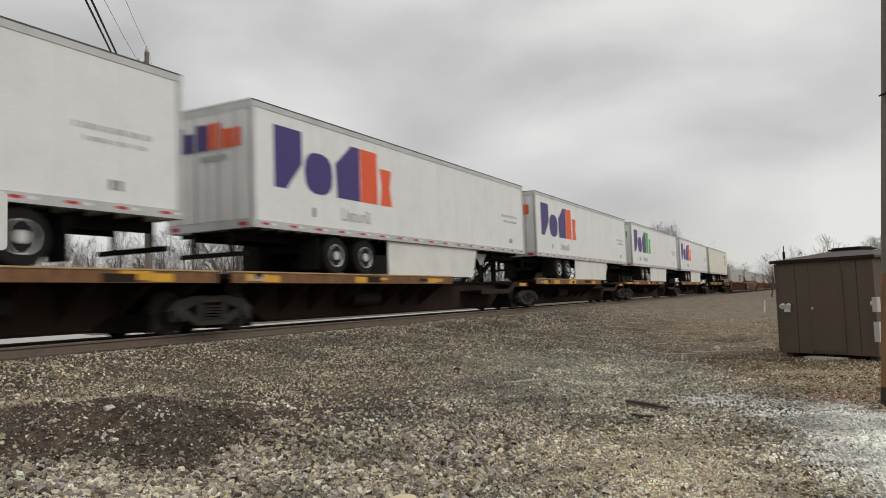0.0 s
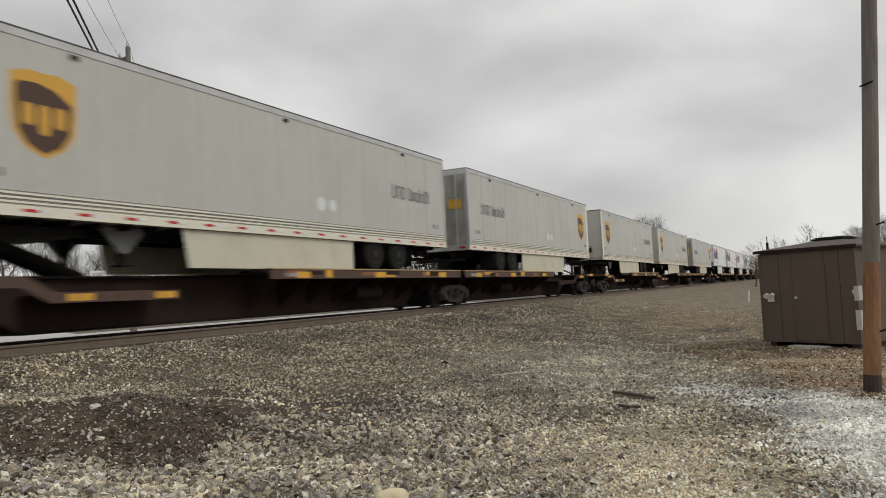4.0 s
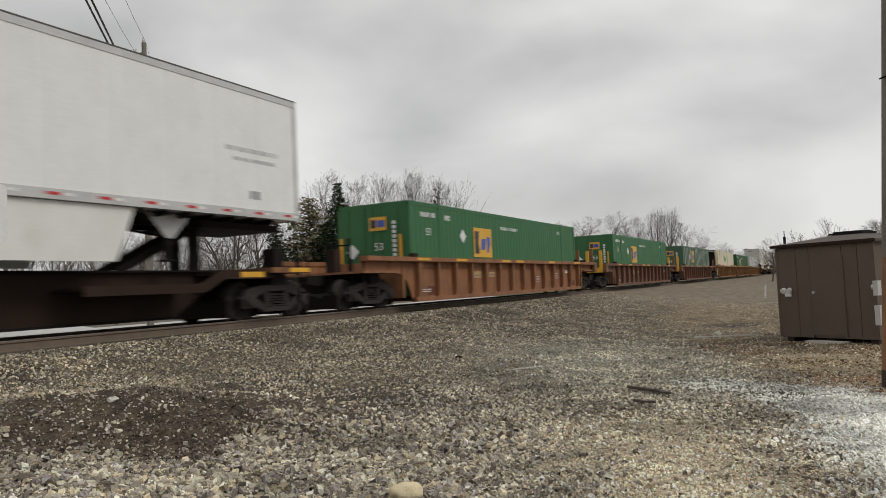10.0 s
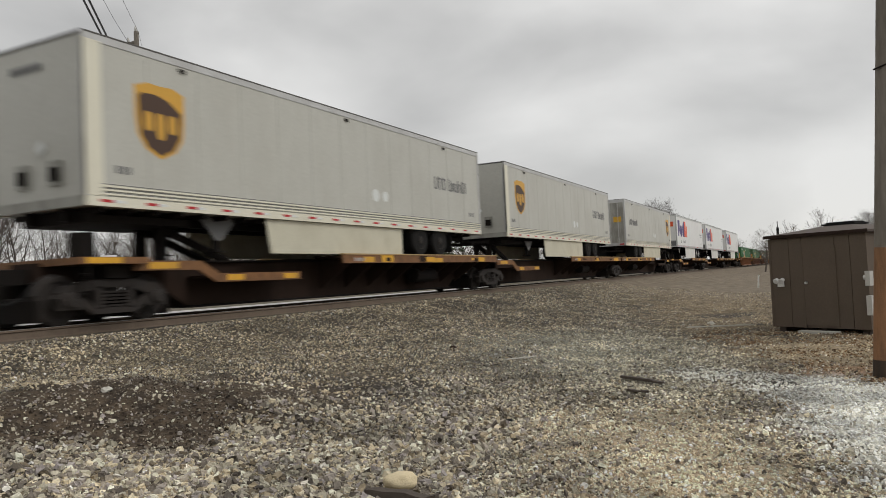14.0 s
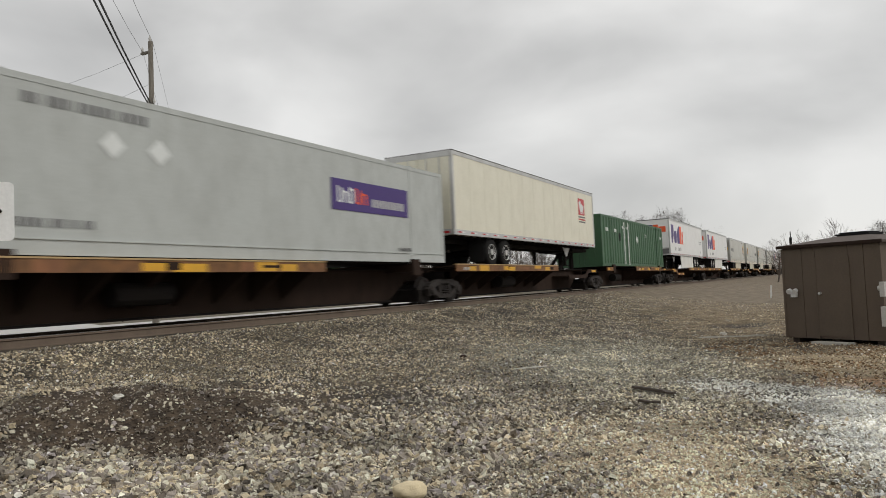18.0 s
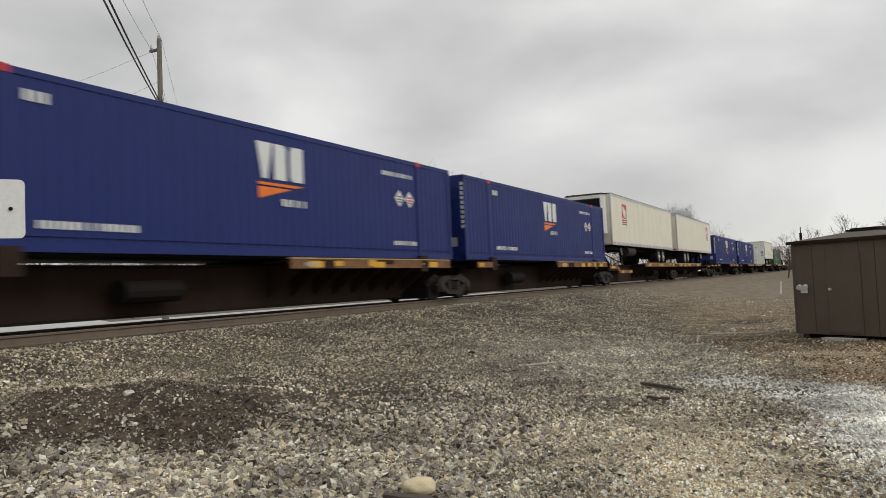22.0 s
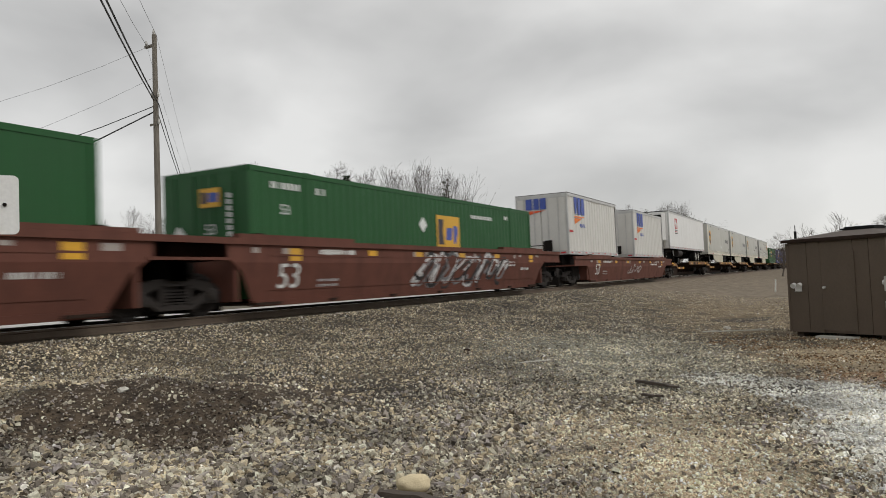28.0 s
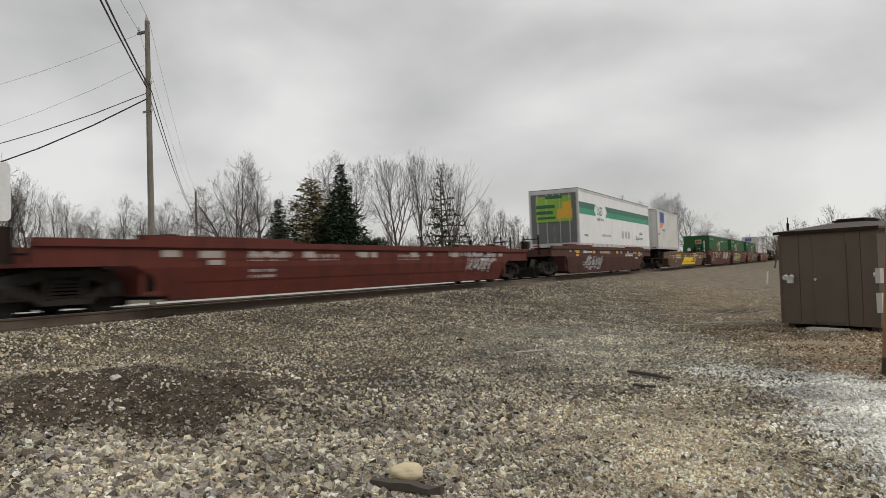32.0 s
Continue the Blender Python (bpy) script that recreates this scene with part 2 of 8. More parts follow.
def stone(name, tones, rough=0.9, spec=0.35):
    """Broken stone: each piece takes one of several tones, with mottling and fine relief."""
    m = bpy.data.materials.new(name)
    m.use_nodes = True
    n, l = m.node_tree.nodes, m.node_tree.links
    b = n["Principled BSDF"]
    b.inputs["Roughness"].default_value, b.inputs["Specular IOR Level"].default_value = rough, spec
    geo = n.new("ShaderNodeNewGeometry")
    ramp = n.new("ShaderNodeValToRGB")
    e = ramp.color_ramp.elements
    while len(e) < len(tones):
        e.new(0.5)
    for k, (at, c) in enumerate(tones):
        e[k].position, e[k].color = at, (*c, 1)
    l.new(geo.outputs["Random Per Island"], ramp.inputs["Fac"])
    co = n.new("ShaderNodeTexCoord")
    grain = n.new("ShaderNodeTexNoise")
    grain.inputs["Scale"].default_value, grain.inputs["Detail"].default_value = 60, 5
    l.new(co.outputs["Object"], grain.inputs["Vector"])
    drift = n.new("ShaderNodeTexNoise")
    drift.inputs["Scale"].default_value, drift.inputs["Detail"].default_value = 0.9, 8
    l.new(co.outputs["Object"], drift.inputs["Vector"])
    v1, v2, mu = n.new("ShaderNodeMapRange"), n.new("ShaderNodeMapRange"), n.new("ShaderNodeMath")
    v1.inputs["To Min"].default_value, v1.inputs["To Max"].default_value = 0.45, 1.55
    v2.inputs["From Min"].default_value, v2.inputs["From Max"].default_value = 0.3, 0.7
    v2.inputs["To Min"].default_value, v2.inputs["To Max"].default_value = 0.50, 1.30
    mu.operation = "MULTIPLY"
    l.new(grain.outputs["Fac"], v1.inputs["Value"])
    l.new(drift.outputs["Fac"], v2.inputs["Value"])
    l.new(v1.outputs["Result"], mu.inputs[0])
    l.new(v2.outputs["Result"], mu.inputs[1])
    hs = n.new("ShaderNodeHueSaturation")
    l.new(mu.outputs[0], hs.inputs["Value"])
    l.new(ramp.outputs["Color"], hs.inputs["Color"])
    l.new(hs.outputs["Color"], b.inputs["Base Color"])
    bp = n.new("ShaderNodeBump")
    bp.inputs["Strength"].default_value, bp.inputs["Distance"].default_value = 0.4, 0.01
    l.new(grain.outputs["Fac"], bp.inputs["Height"])
    l.new(bp.outputs["Normal"], b.inputs["Normal"])
    MATS[name] = m
    return m


STONE_G = stone("grey_crushed_stone", ((0.0, (0.063, 0.052, 0.042)), (0.18, (0.201, 0.174, 0.143)), (0.36, (0.357, 0.314, 0.253)), (0.52, (0.340, 0.305, 0.294)), (0.68, (0.397, 0.368, 0.283)), (0.86, (0.491, 0.444, 0.346)), (1.0, (0.798, 0.787, 0.640))))
STONE_B = stone("buff_ballast_stone", ((0.0, (0.080, 0.063, 0.044)), (0.25, (0.297, 0.241, 0.165)), (0.5, (0.520, 0.436, 0.298)), (0.75, (0.593, 0.512, 0.362)), (0.92, (0.752, 0.663, 0.484)), (1.0, (0.840, 0.840, 0.840))))
STONE_W = stone("pale_limestone_chips", ((0.0, (0.384, 0.360, 0.301)), (0.2, (0.697, 0.662, 0.576)), (0.55, (0.860, 0.860, 0.778)), (0.8, (0.860, 0.860, 0.826)), (1.0, (0.860, 0.860, 0.826))))
STONE_C = stone("bluish_stone_fines", ((0.0, (0.222, 0.197, 0.147)), (0.3, (0.500, 0.461, 0.352)), (0.6, (0.699, 0.648, 0.502)), (0.85, (0.803, 0.738, 0.556)), (1.0, (0.860, 0.860, 0.817))))
STONE_D = stone("dark_cinder_grit", ((0.0, (0.034, 0.026, 0.021)), (0.5, (0.094, 0.072, 0.054)), (0.8, (0.189, 0.152, 0.115)), (1.0, (0.393, 0.342, 0.271))), 0.95, 0.2)
STONE_T = stone("tan_pea_gravel", ((0.0, (0.305, 0.230, 0.158)), (0.3, (0.707, 0.568, 0.398)), (0.6, (0.808, 0.756, 0.545)), (0.85, (0.808, 0.817, 0.641)), (1.0, (0.808, 0.817, 0.860))))
LEAF = paint("dry_brown_leaves", (0.19, 0.115, 0.058), 0.85, dirt=0.3, bump=0, streak=0, island=0.6)
# sky glare off the ground beyond the track is put into this pale colour
PALEROAD = paint("glare_pale_road", (0.47, 0.46, 0.44), 0.5, dirt=0.4, dirt_color=(0.40, 0.38, 0.35), streak=0)
CONCRETE = paint("pale_concrete", (0.52, 0.50, 0.45), 0.85, dirt=0.3, dirt_color=(0.35, 0.33, 0.29), streak=0)
WHITEP = paint("white_enamel", (0.78, 0.78, 0.76), 0.4, dirt=0.12, dirt_color=(0.5, 0.48, 0.44))
GREYBOX = paint("light_grey_enamel", (0.52, 0.51, 0.48), 0.45, dirt=0.2)
CABLE = paint("black_cable", (0.02, 0.02, 0.021), 0.6, dirt=0.1, bump=0)
WINDOW = paint("dark_glass", (0.02, 0.022, 0.025), 0.08, dirt=0.05, bump=0)
SAND = paint("buff_boulder", (0.66, 0.56, 0.37), 0.85, dirt=0.3, dirt_color=(0.45, 0.34, 0.20), scale=4, bump=0.5, streak=0)
TAR = paint("tarred_wood", (0.040, 0.029, 0.021), 0.85, dirt=0.5, dirt_color=(0.11, 0.065, 0.035), scale=5, bump=0.5, streak=0.9)
ROTTEN = paint("rotten_dark_wood", (0.07, 0.055, 0.045), 0.9, dirt=0.4, scale=4, bump=0.6)


def ground_material():
    m = bpy.data.materials.new("gravel_ground")
    m.use_nodes = True
    n, l = m.node_tree.nodes, m.node_tree.links
    b = n["Principled BSDF"]
    b.inputs["Roughness"].default_value = 0.95
    co = n.new("ShaderNodeTexCoord")

    def noise_tex(scale, detail, dist=0.0):
        t = n.new("ShaderNodeTexNoise")
        t.inputs["Scale"].default_value, t.inputs["Detail"].default_value, t.inputs["Distortion"].default_value = scale, detail, dist
        l.new(co.outputs["Object"], t.inputs["Vector"])
        return t.outputs["Fac"]

    def ramp(fac, a, c, ca=(0, 0, 0, 1), cc=(1, 1, 1, 1)):
        r = n.new("ShaderNodeValToRGB")
        r.color_ramp.elements[0].position, r.color_ramp.elements[0].color = a, ca
        r.color_ramp.elements[1].position, r.color_ramp.elements[1].color = c, cc
        l.new(fac, r.inputs["Fac"])
        return r.outputs["Color"]

    def mixc(fac, a, c):
        x = n.new("ShaderNodeMix")
        x.data_type = "RGBA"
        l.new(fac, x.inputs[0])
        for s, k in ((6, a), (7, c)):
            if isinstance(k, tuple):
                x.inputs[s].default_value = (*k, 1)
            else:
                l.new(k, x.inputs[s])
        return x.outputs[2]

    def patch(cx, cy, rx, ry, turn, soft=0.5):
        """A blot round (cx, cy): 1 inside, fading with a ragged edge."""
        mp = n.new("ShaderNodeMapping")
        mp.vector_type = "TEXTURE"
        mp.inputs["Location"].default_value = (cx, cy, 0)
        mp.inputs["Rotation"].default_value = (0, 0, radians(turn))
        mp.inputs["Scale"].default_value = (rx, ry, 1000)
        l.new(co.outputs["Object"], mp.inputs["Vector"])
        ln = n.new("ShaderNodeVectorMath")
        ln.operation = "LENGTH"
        l.new(mp.outputs["Vector"], ln.inputs[0])
        ad = n.new("ShaderNodeMath")
        ad.operation = "MULTIPLY_ADD"
        l.new(noise_tex(1.3, 6), ad.inputs[0])
        ad.inputs[1].default_value = 0.9
        l.new(ln.outputs["Value"], ad.inputs[2])
        mr = n.new("ShaderNodeMapRange")
        mr.interpolation_type = "SMOOTHSTEP"
        mr.inputs["From Min"].default_value, mr.inputs["From Max"].default_value = 1.45 - soft, 1.45
        mr.inputs["To Min"].default_value, mr.inputs["To Max"].default_value = 1.0, 0.0
        l.new(ad.outputs[0], mr.inputs["Value"])
        return mr.outputs["Result"]

    vor = n.new("ShaderNodeTexVoronoi")
    vor.inputs["Scale"].default_value = 19
    l.new(co.outputs["Object"], vor.inputs["Vector"])
    cell = n.new("ShaderNodeSeparateColor")
    l.new(vor.outputs["Color"], cell.inputs["Color"])
    # base kept dark: shade in the gaps between stones is put into its colour
    base = mixc(ramp(noise_tex(0.5, 6, 0.6), 0.36, 0.66), (0.036, 0.030, 0.022), (0.095, 0.078, 0.056))
    grit = ramp(cell.outputs["Red"], 0.0, 1.0, (0.35, 0.35, 0.35, 1), (1.9, 1.9, 1.85, 1))
    mul = n.new("ShaderNodeMix")
    mul.data_type, mul.blend_type = "RGBA", "MULTIPLY"
    mul.inputs[0].default_value = 1.0
    l.new(base, mul.inputs[6])
    l.new(grit, mul.inputs[7])
    c = mul.outputs[2]
    mot = n.new("ShaderNodeMix")
    mot.data_type, mot.blend_type = "RGBA", "MULTIPLY"
    mot.inputs[0].default_value = 1.0
    l.new(c, mot.inputs[6])
    l.new(ramp(noise_tex(3.2, 9, 0.3), 0.34, 0.68, (0.5, 0.49, 0.47, 1), (1.45, 1.42, 1.36, 1)), mot.inputs[7])
    c = mot.outputs[2]
    c = mixc(patch(-4.2, 13.6, 3.6, 5.4, 12, 0.8), c, mixc(cell.outputs["Blue"], (0.085, 0.083, 0.066), (0.23, 0.222, 0.18)))    # bluish fines
    c = mixc(patch(3.2, 34.0, 11.5, 21.5, 6, 0.25), c, mixc(ramp(noise_tex(2.2, 10, 0.5), 0.3, 0.7), (0.080, 0.058, 0.035), (0.225, 0.168, 0.10)))     # dirt and leaf litter
    c = mixc(patch(0.9, 14.6, 3.4, 3.3, 20, 0.7), c, mixc(ramp(noise_tex(7, 10, 0.5), 0.3, 0.7), (0.14, 0.107, 0.065), (0.38, 0.295, 0.185)))     # paler litter before the shed
    c = mixc(patch(-2.75, 24.6, 1.1, 1.9, -25, 0.5), c, (0.045, 0.036, 0.027))       # darker soil and litter in the small hollow
    c = mixc(patch(-1.3, 6.3, 1.9, 3.6, 22, 0.8), c, mixc(ramp(noise_tex(9, 10), 0.35, 0.65), (0.17, 0.137, 0.095), (0.46, 0.375, 0.26)))   # tan fines
    c = mixc(patch(0.9, 11.6, 2.0, 1.0, -12, 0.5), c, mixc(ramp(noise_tex(8, 8, 0.4), 0.35, 0.65), (0.10, 0.062, 0.034), (0.30, 0.17, 0.085)))     # fallen leaves round the pole
    c = mixc(patch(1.75, 8.2, 2.2, 4.3, 14, 0.3), c, mixc(cell.outputs["Green"], (0.22, 0.215, 0.20), (0.66, 0.65, 0.61)))  # pale stone
    c = mixc(patch(-5.5, 7.7, 1.9, 1.3, 40, 0.7), c, (0.030, 0.023, 0.016))   # darker soil beside the hump
    c = mixc(patch(-6.45, 5.2, 1.55, 3.3, -14, 0.4), c, mixc(ramp(noise_tex(5, 10, 0.4), 0.35, 0.68), (0.027, 0.018, 0.011), (0.090, 0.064, 0.040)))   # dark cinders on the bank
    sep = n.new("ShaderNodeSeparateXYZ")
    l.new(co.outputs["Object"], sep.inputs[0])
    far = n.new("ShaderNodeMapRange")
    far.inputs["From Min"].default_value, far.inputs["From Max"].default_value = -15.0, -16.5
    l.new(sep.outputs["X"], far.inputs["Value"])
    away = n.new("ShaderNodeMapRange")
    away.inputs["From Min"].default_value, away.inputs["From Max"].default_value = 30.0, 40.0
    l.new(sep.outputs["Y"], away.inputs["Value"])
    c = mixc(away.outputs["Result"], c, mixc(ramp(noise_tex(1.5, 10, 0.4), 0.3, 0.7), (0.105, 0.082, 0.057), (0.235, 0.190, 0.135)))     # trodden ballast far down the line
    c = mixc(far.outputs["Result"], c, mixc(noise_tex(0.8, 8), (0.085, 0.072, 0.050), (0.135, 0.115, 0.080)))             # winter grass beyond the track
    l.new(c, b.inputs["Base Color"])
    bp = n.new("ShaderNodeBump")
    bp.inputs["Strength"].default_value, bp.inputs["Distance"].default_value = 0.6, 0.03
    l.new(vor.outputs["Distance"], bp.inputs["Height"])
    l.new(bp.outputs["Normal"], b.inputs["Normal"])
    return m


# ---- mesh helpers ----
def box(bm, x0, x1, y0, y1, z0, z1):
    v = [bm.verts.new((x, y, z)) for z in (z0, z1) for y in (y0, y1) for x in (x0, x1)]
    for f in ((0, 2, 3, 1), (4, 5, 7, 6), (0, 1, 5, 4), (2, 6, 7, 3), (0, 4, 6, 2), (1, 3, 7, 5)):
        bm.faces.new([v[i] for i in f])


def prism(bm, pts, axis, a0, a1):
    """A flat outline pushed along an axis; pts are the two other coordinates, in xyz order."""
    def at(p, a):
        q = list(p)
        q.insert("xyz".index(axis), a)
        return q
    lo = [bm.verts.new(at(p, a0)) for p in pts]
    hi = [bm.verts.new(at(p, a1)) for p in pts]
    k = len(pts)
    bm.faces.new(lo[::-1])
    bm.faces.new(hi)
    for i in range(k):
        bm.faces.new((lo[i], lo[(i + 1) % k], hi[(i + 1) % k], hi[i]))


def tube(bm, a, c, r0, r1=None, seg=8):
    a, c = Vector(a), Vector(c)
    r1 = r0 if r1 is None else r1
    q = (c - a).to_track_quat("Z", "Y")
    ring = []
    for p, r in ((a, r0), (c, r1)):
        ring.append([bm.verts.new(p + q @ Vector((r * math.cos(2 * math.pi * i / seg), r * math.sin(2 * math.pi * i / seg), 0))) for i in range(seg)])
    for i in range(seg):
        bm.faces.new((ring[0][i], ring[0][(i + 1) % seg], ring[1][(i + 1) % seg], ring[1][i]))
    bm.faces.new(ring[0][::-1])
    bm.faces.new(ring[1])


def lathe(bm, profile, seg=20, axis="x"):
    """profile: (along, radius) pairs, closed at both ends on the axis."""
    rings = []
    for a, r in profile:
        ring = []
        for i in range(seg):
            u = 2 * math.pi * i / seg
            c, s = r * math.cos(u), r * math.sin(u)
            ring.append(bm.verts.new((a, c, s) if axis == "x" else (c, s, a)))
        rings.append(ring)
    for p, q in zip(rings, rings[1:]):
        for i in range(seg):
            bm.faces.new((p[i], p[(i + 1) % seg], q[(i + 1) % seg], q[i]))
    bm.faces.new(rings[0][::-1])
    bm.faces.new(rings[-1])


def finish(bm, name, mat, smooth=False):
    bmesh.ops.recalc_face_normals(bm, faces=bm.faces)
    me = bpy.data.meshes.new(name)
    bm.to_mesh(me)
    bm.free()
    me.materials.append(mat)
    if smooth:
        for p in me.polygons:
            p.use_smooth = True
    return me


SMALL = {"marker_strip", "under_floor", "deck_bracket", "truck_spring", "flute_line", "marker_lamp", "lettering_bar", "yellow_reflector", "graffiti", "logo_shape", "louvre", "vent_louvre", "paint_patch", "paint_dab", "placard_print"}   # rows too small to pick apart


def part(name, bm, mat, parent, label="", smooth=False, at=None):
    me = bm if isinstance(bm, bpy.types.Mesh) else finish(bm, name, mat, smooth)
    ob = new(name, me)
    ob.parent = parent
    if at is not None:
        ob.matrix_basis = at
    if label:
        ob["label"] = label
    if name in SMALL:
        ob["kind"] = "stuff"
    return ob


def boxes(name, mat, parent, *bs, label=""):
    bm = bmesh.new()
    for q in bs:
        box(bm, *q)
    return part(name, bm, mat, parent, label)


def thing(name, label, category, group="", kind="", at=None):
    ob = new(name)
    ob.empty_display_size = 0.2
    if at is not None:
        ob.matrix_basis = at
    return tagged(ob, label, category, group, kind)


TEXTS = {}


def text_mesh(s, h, mat):
    """Letters of height h, lying in x (to the right) and y (up)."""
    key = (s, h, mat.name)
    if key not in TEXTS:
        cu = bpy.data.curves.new("writing", "FONT")
        cu.body, cu.size, cu.extrude, cu.align_x, cu.align_y = s, h * 1.38, 0.003, "LEFT", "BOTTOM_BASELINE"
        cu.resolution_u = 3
        ob = bpy.data.objects.new("writing", cu)
        scene.collection.objects.link(ob)
        bpy.context.view_layer.update()
        me = bpy.data.meshes.new_from_object(ob.evaluated_get(bpy.context.evaluated_depsgraph_get()))
        bpy.data.objects.remove(ob)
        me.materials.clear()
        me.materials.append(mat)
        TEXTS[key] = me
    return TEXTS[key]


SIDE = Matrix(((0, 0, 1, 0), (1, 0, 0, 0), (0, 1, 0, 0), (0, 0, 0, 1)))  # letters onto a face that looks to +x
BACK = pose(0, 0, 0, 90)  # letters onto a face that looks to -y


def side_text(s, x, y, z, h, mat, parent, name="lettering"):
    return part(name, text_mesh(s, h, mat), mat, parent, at=Matrix.Translation((x, y, z)) @ SIDE)


def end_text(s, x, y, z, h, mat, parent, name="lettering"):
    return part(name, text_mesh(s, h, mat), mat, parent, at=Matrix.Translation((x, y, z)) @ BACK)


def bars(rnd, x, y0, y1, z0, z1, mat, parent, name="lettering_bar", gap=0.25):
    """Writing too small to read: short bars in a row on a face that looks to +x."""
    bm = bmesh.new()
    h = z1 - z0
    y = y0
    while y < y1 - 0.2 * h:
        w = min(h * rnd.uniform(0.4, 0.7), y1 - y)
        box(bm, x, x + 0.004, y, y + w, z0, z1)
        y += w + h * gap * (3.5 if gap > 0.2 and rnd.random() < 0.22 else 1.3)
    return part(name, bm, mat, parent)

# ---- the train: loads ----
# a load's own space: x = 0 on the track's middle, y = 0 at its leading end (it reaches to -length), z = 0 on the railhead
HW = 1.295        # half a load's width
LONG = 16.15      # 53 feet
FACE = HW + 0.002


def wheel_pair(parent, y, z, inner=0.62, rim_mat=None):
    """One trailer axle: two double wheels."""
    for s in (1, -1):
        bm = bmesh.new()
        lathe(bm, [(s * inner, 0.30), (s * inner, 0.46), (s * (inner + 0.06), 0.505), (s * (inner + 0.24), 0.505), (s * (inner + 0.27), 0.44),
                   (s * (inner + 0.30), 0.505), (s * (inner + 0.54), 0.505), (s * (inner + 0.60), 0.46), (s * (inner + 0.60), 0.29)], 22)
        w = part("tyre", bm, BLACK, parent, smooth=False, at=Matrix.Translation((0, y, z)))
        bm = bmesh.new()
        lathe(bm, [(s * (inner + 0.50), 0.02), (s * (inner + 0.50), 0.20), (s * (inner + 0.605), 0.29), (s * (inner + 0.615), 0.28),
                   (s * (inner + 0.56), 0.21), (s * (inner + 0.54), 0.13), (s * (inner + 0.62), 0.11), (s * (inner + 0.62), 0.02)], 18)
        part("rim", bm, rim_mat or RIM, w, "dark grimy wheel rim" if rim_mat else "pale steel wheel rim")
    bm = bmesh.new()
    tube(bm, (-0.7, y, z), (0.7, y, z), 0.07)
    part("axle", bm, STEEL, parent)


def trailer(name, label, skin, length=LONG, nose=1, bottom=2.23, top=5.05, deck=1.21, skirt=None, ribs=0.0, fluted=False, rails=SILVER, reefer=False, wheels=True, door_mat=None, framed=False, taper=False, group="trailers on the train"):
    """A box trailer. nose: 1 when its front leads, -1 when its doors lead."""
    t = thing(name, label, "trailer", group)
    L = length

    def along(d):  # metres from the nose to the trailer's own y
        return -d if nose > 0 else -L + d

    def span(a, c):
        p, q = along(a), along(c)
        return min(p, q), max(p, q)
    # body: side sheets with or without ribs
    bm = bmesh.new()
    box(bm, -HW + 0.05, HW - 0.05, -L + 0.02, -0.02, bottom + 0.02, top - 0.02)
    part("body", bm, skin, t)
    for s in (1, -1):
        bm = bmesh.new()
        if ribs:
            y, pts = -L + 0.1, []
            while y < -0.1:
                pts += [(s * (HW - 0.035), y), (s * (HW - 0.035), y + ribs * 0.60), (s * HW, y + ribs * 0.70), (s * HW, y + ribs * 0.92)]
                y += ribs
            vs = [[bm.verts.new((px, min(py, -0.1), z)) for px, py in pts] for z in (bottom + 0.16, top - 0.12)]
            for i in range(len(pts) - 1):
                bm.faces.new((vs[0][i], vs[0][i + 1], vs[1][i + 1], vs[1][i]))
        else:
            pts, n = [], int(L / 1.22)
            for i in range(n):
                a, c = -L + 0.1 + i * (L - 0.2) / n, -L + 0.1 + (i + 1) * (L - 0.2) / n
                pts += [(s * (HW - 0.012), a), (s * HW, a + 0.012), (s * HW, c - 0.012), (s * (HW - 0.012), c)]
            vs = [[bm.verts.new((px, py, z)) for px, py in pts] for z in (bottom + 0.16, top - 0.12)]
            for i in range(len(pts) - 1):
                if abs(pts[i][1] - pts[i + 1][1]) > 1e-6:
                    bm.faces.new((vs[0][i], vs[0][i + 1], vs[1][i + 1], vs[1][i]))
            bmesh.ops.remove_doubles(bm, verts=bm.verts, dist=1e-5)
        part("side_sheet", bm, skin, t)
        boxes("top_rail", rails, t, (s * (HW - 0.05), s * (HW + 0.012), -L, 0, top - 0.13, top))
        boxes("bottom_rail", rails if not fluted else CREAM, t, (s * (HW - 0.06), s * (HW + 0.015), -L, 0, bottom, bottom + 0.17))
        for h in (0.20, 0.27, 0.34) if fluted and s > 0 else ():
            boxes("flute", CREAM, t, (s * (HW - 0.02), s * (HW + 0.022), -L + 0.3, -0.05, bottom + h, bottom + h + 0.035))
        if s < 0:
            continue
        # red and white marker strips
        bm, bw = bmesh.new(), bmesh.new()
        k = int(L / 0.95)
        for i in range(k):
            y = -L + 0.4 + i * (L - 0.8) / (k - 1)
            box(bm, s * (HW + 0.015), s * (HW + 0.019), y - 0.13, y + 0.13, bottom + 0.07, bottom + 0.12)
            box(bw, s * (HW + 0.015), s * (HW + 0.019), y + 0.14, y + 0.36, bottom + 0.07, bottom + 0.12)
        part("marker_strip", bm, REDT, t, "red reflective strip")
        part("marker_strip", bw, WHITET, t, "white reflective strip")
    boxes("roof", ROOFT, t, (-HW - 0.016, HW + 0.016, -L - 0.004, 0.004, top + 0.001, top + 0.03))
    # corner posts at both ends
    for y in (-L, -0.10):
        for s in (1, -1):
            boxes("corner_post", rails, t, (s * (HW - 0.09), s * (HW + 0.014), y, y + 0.10, bottom + 0.17, top - 0.13))
    # doors
    ya, yb = span(L - 0.001, L + 0.03)
    dm = door_mat or skin
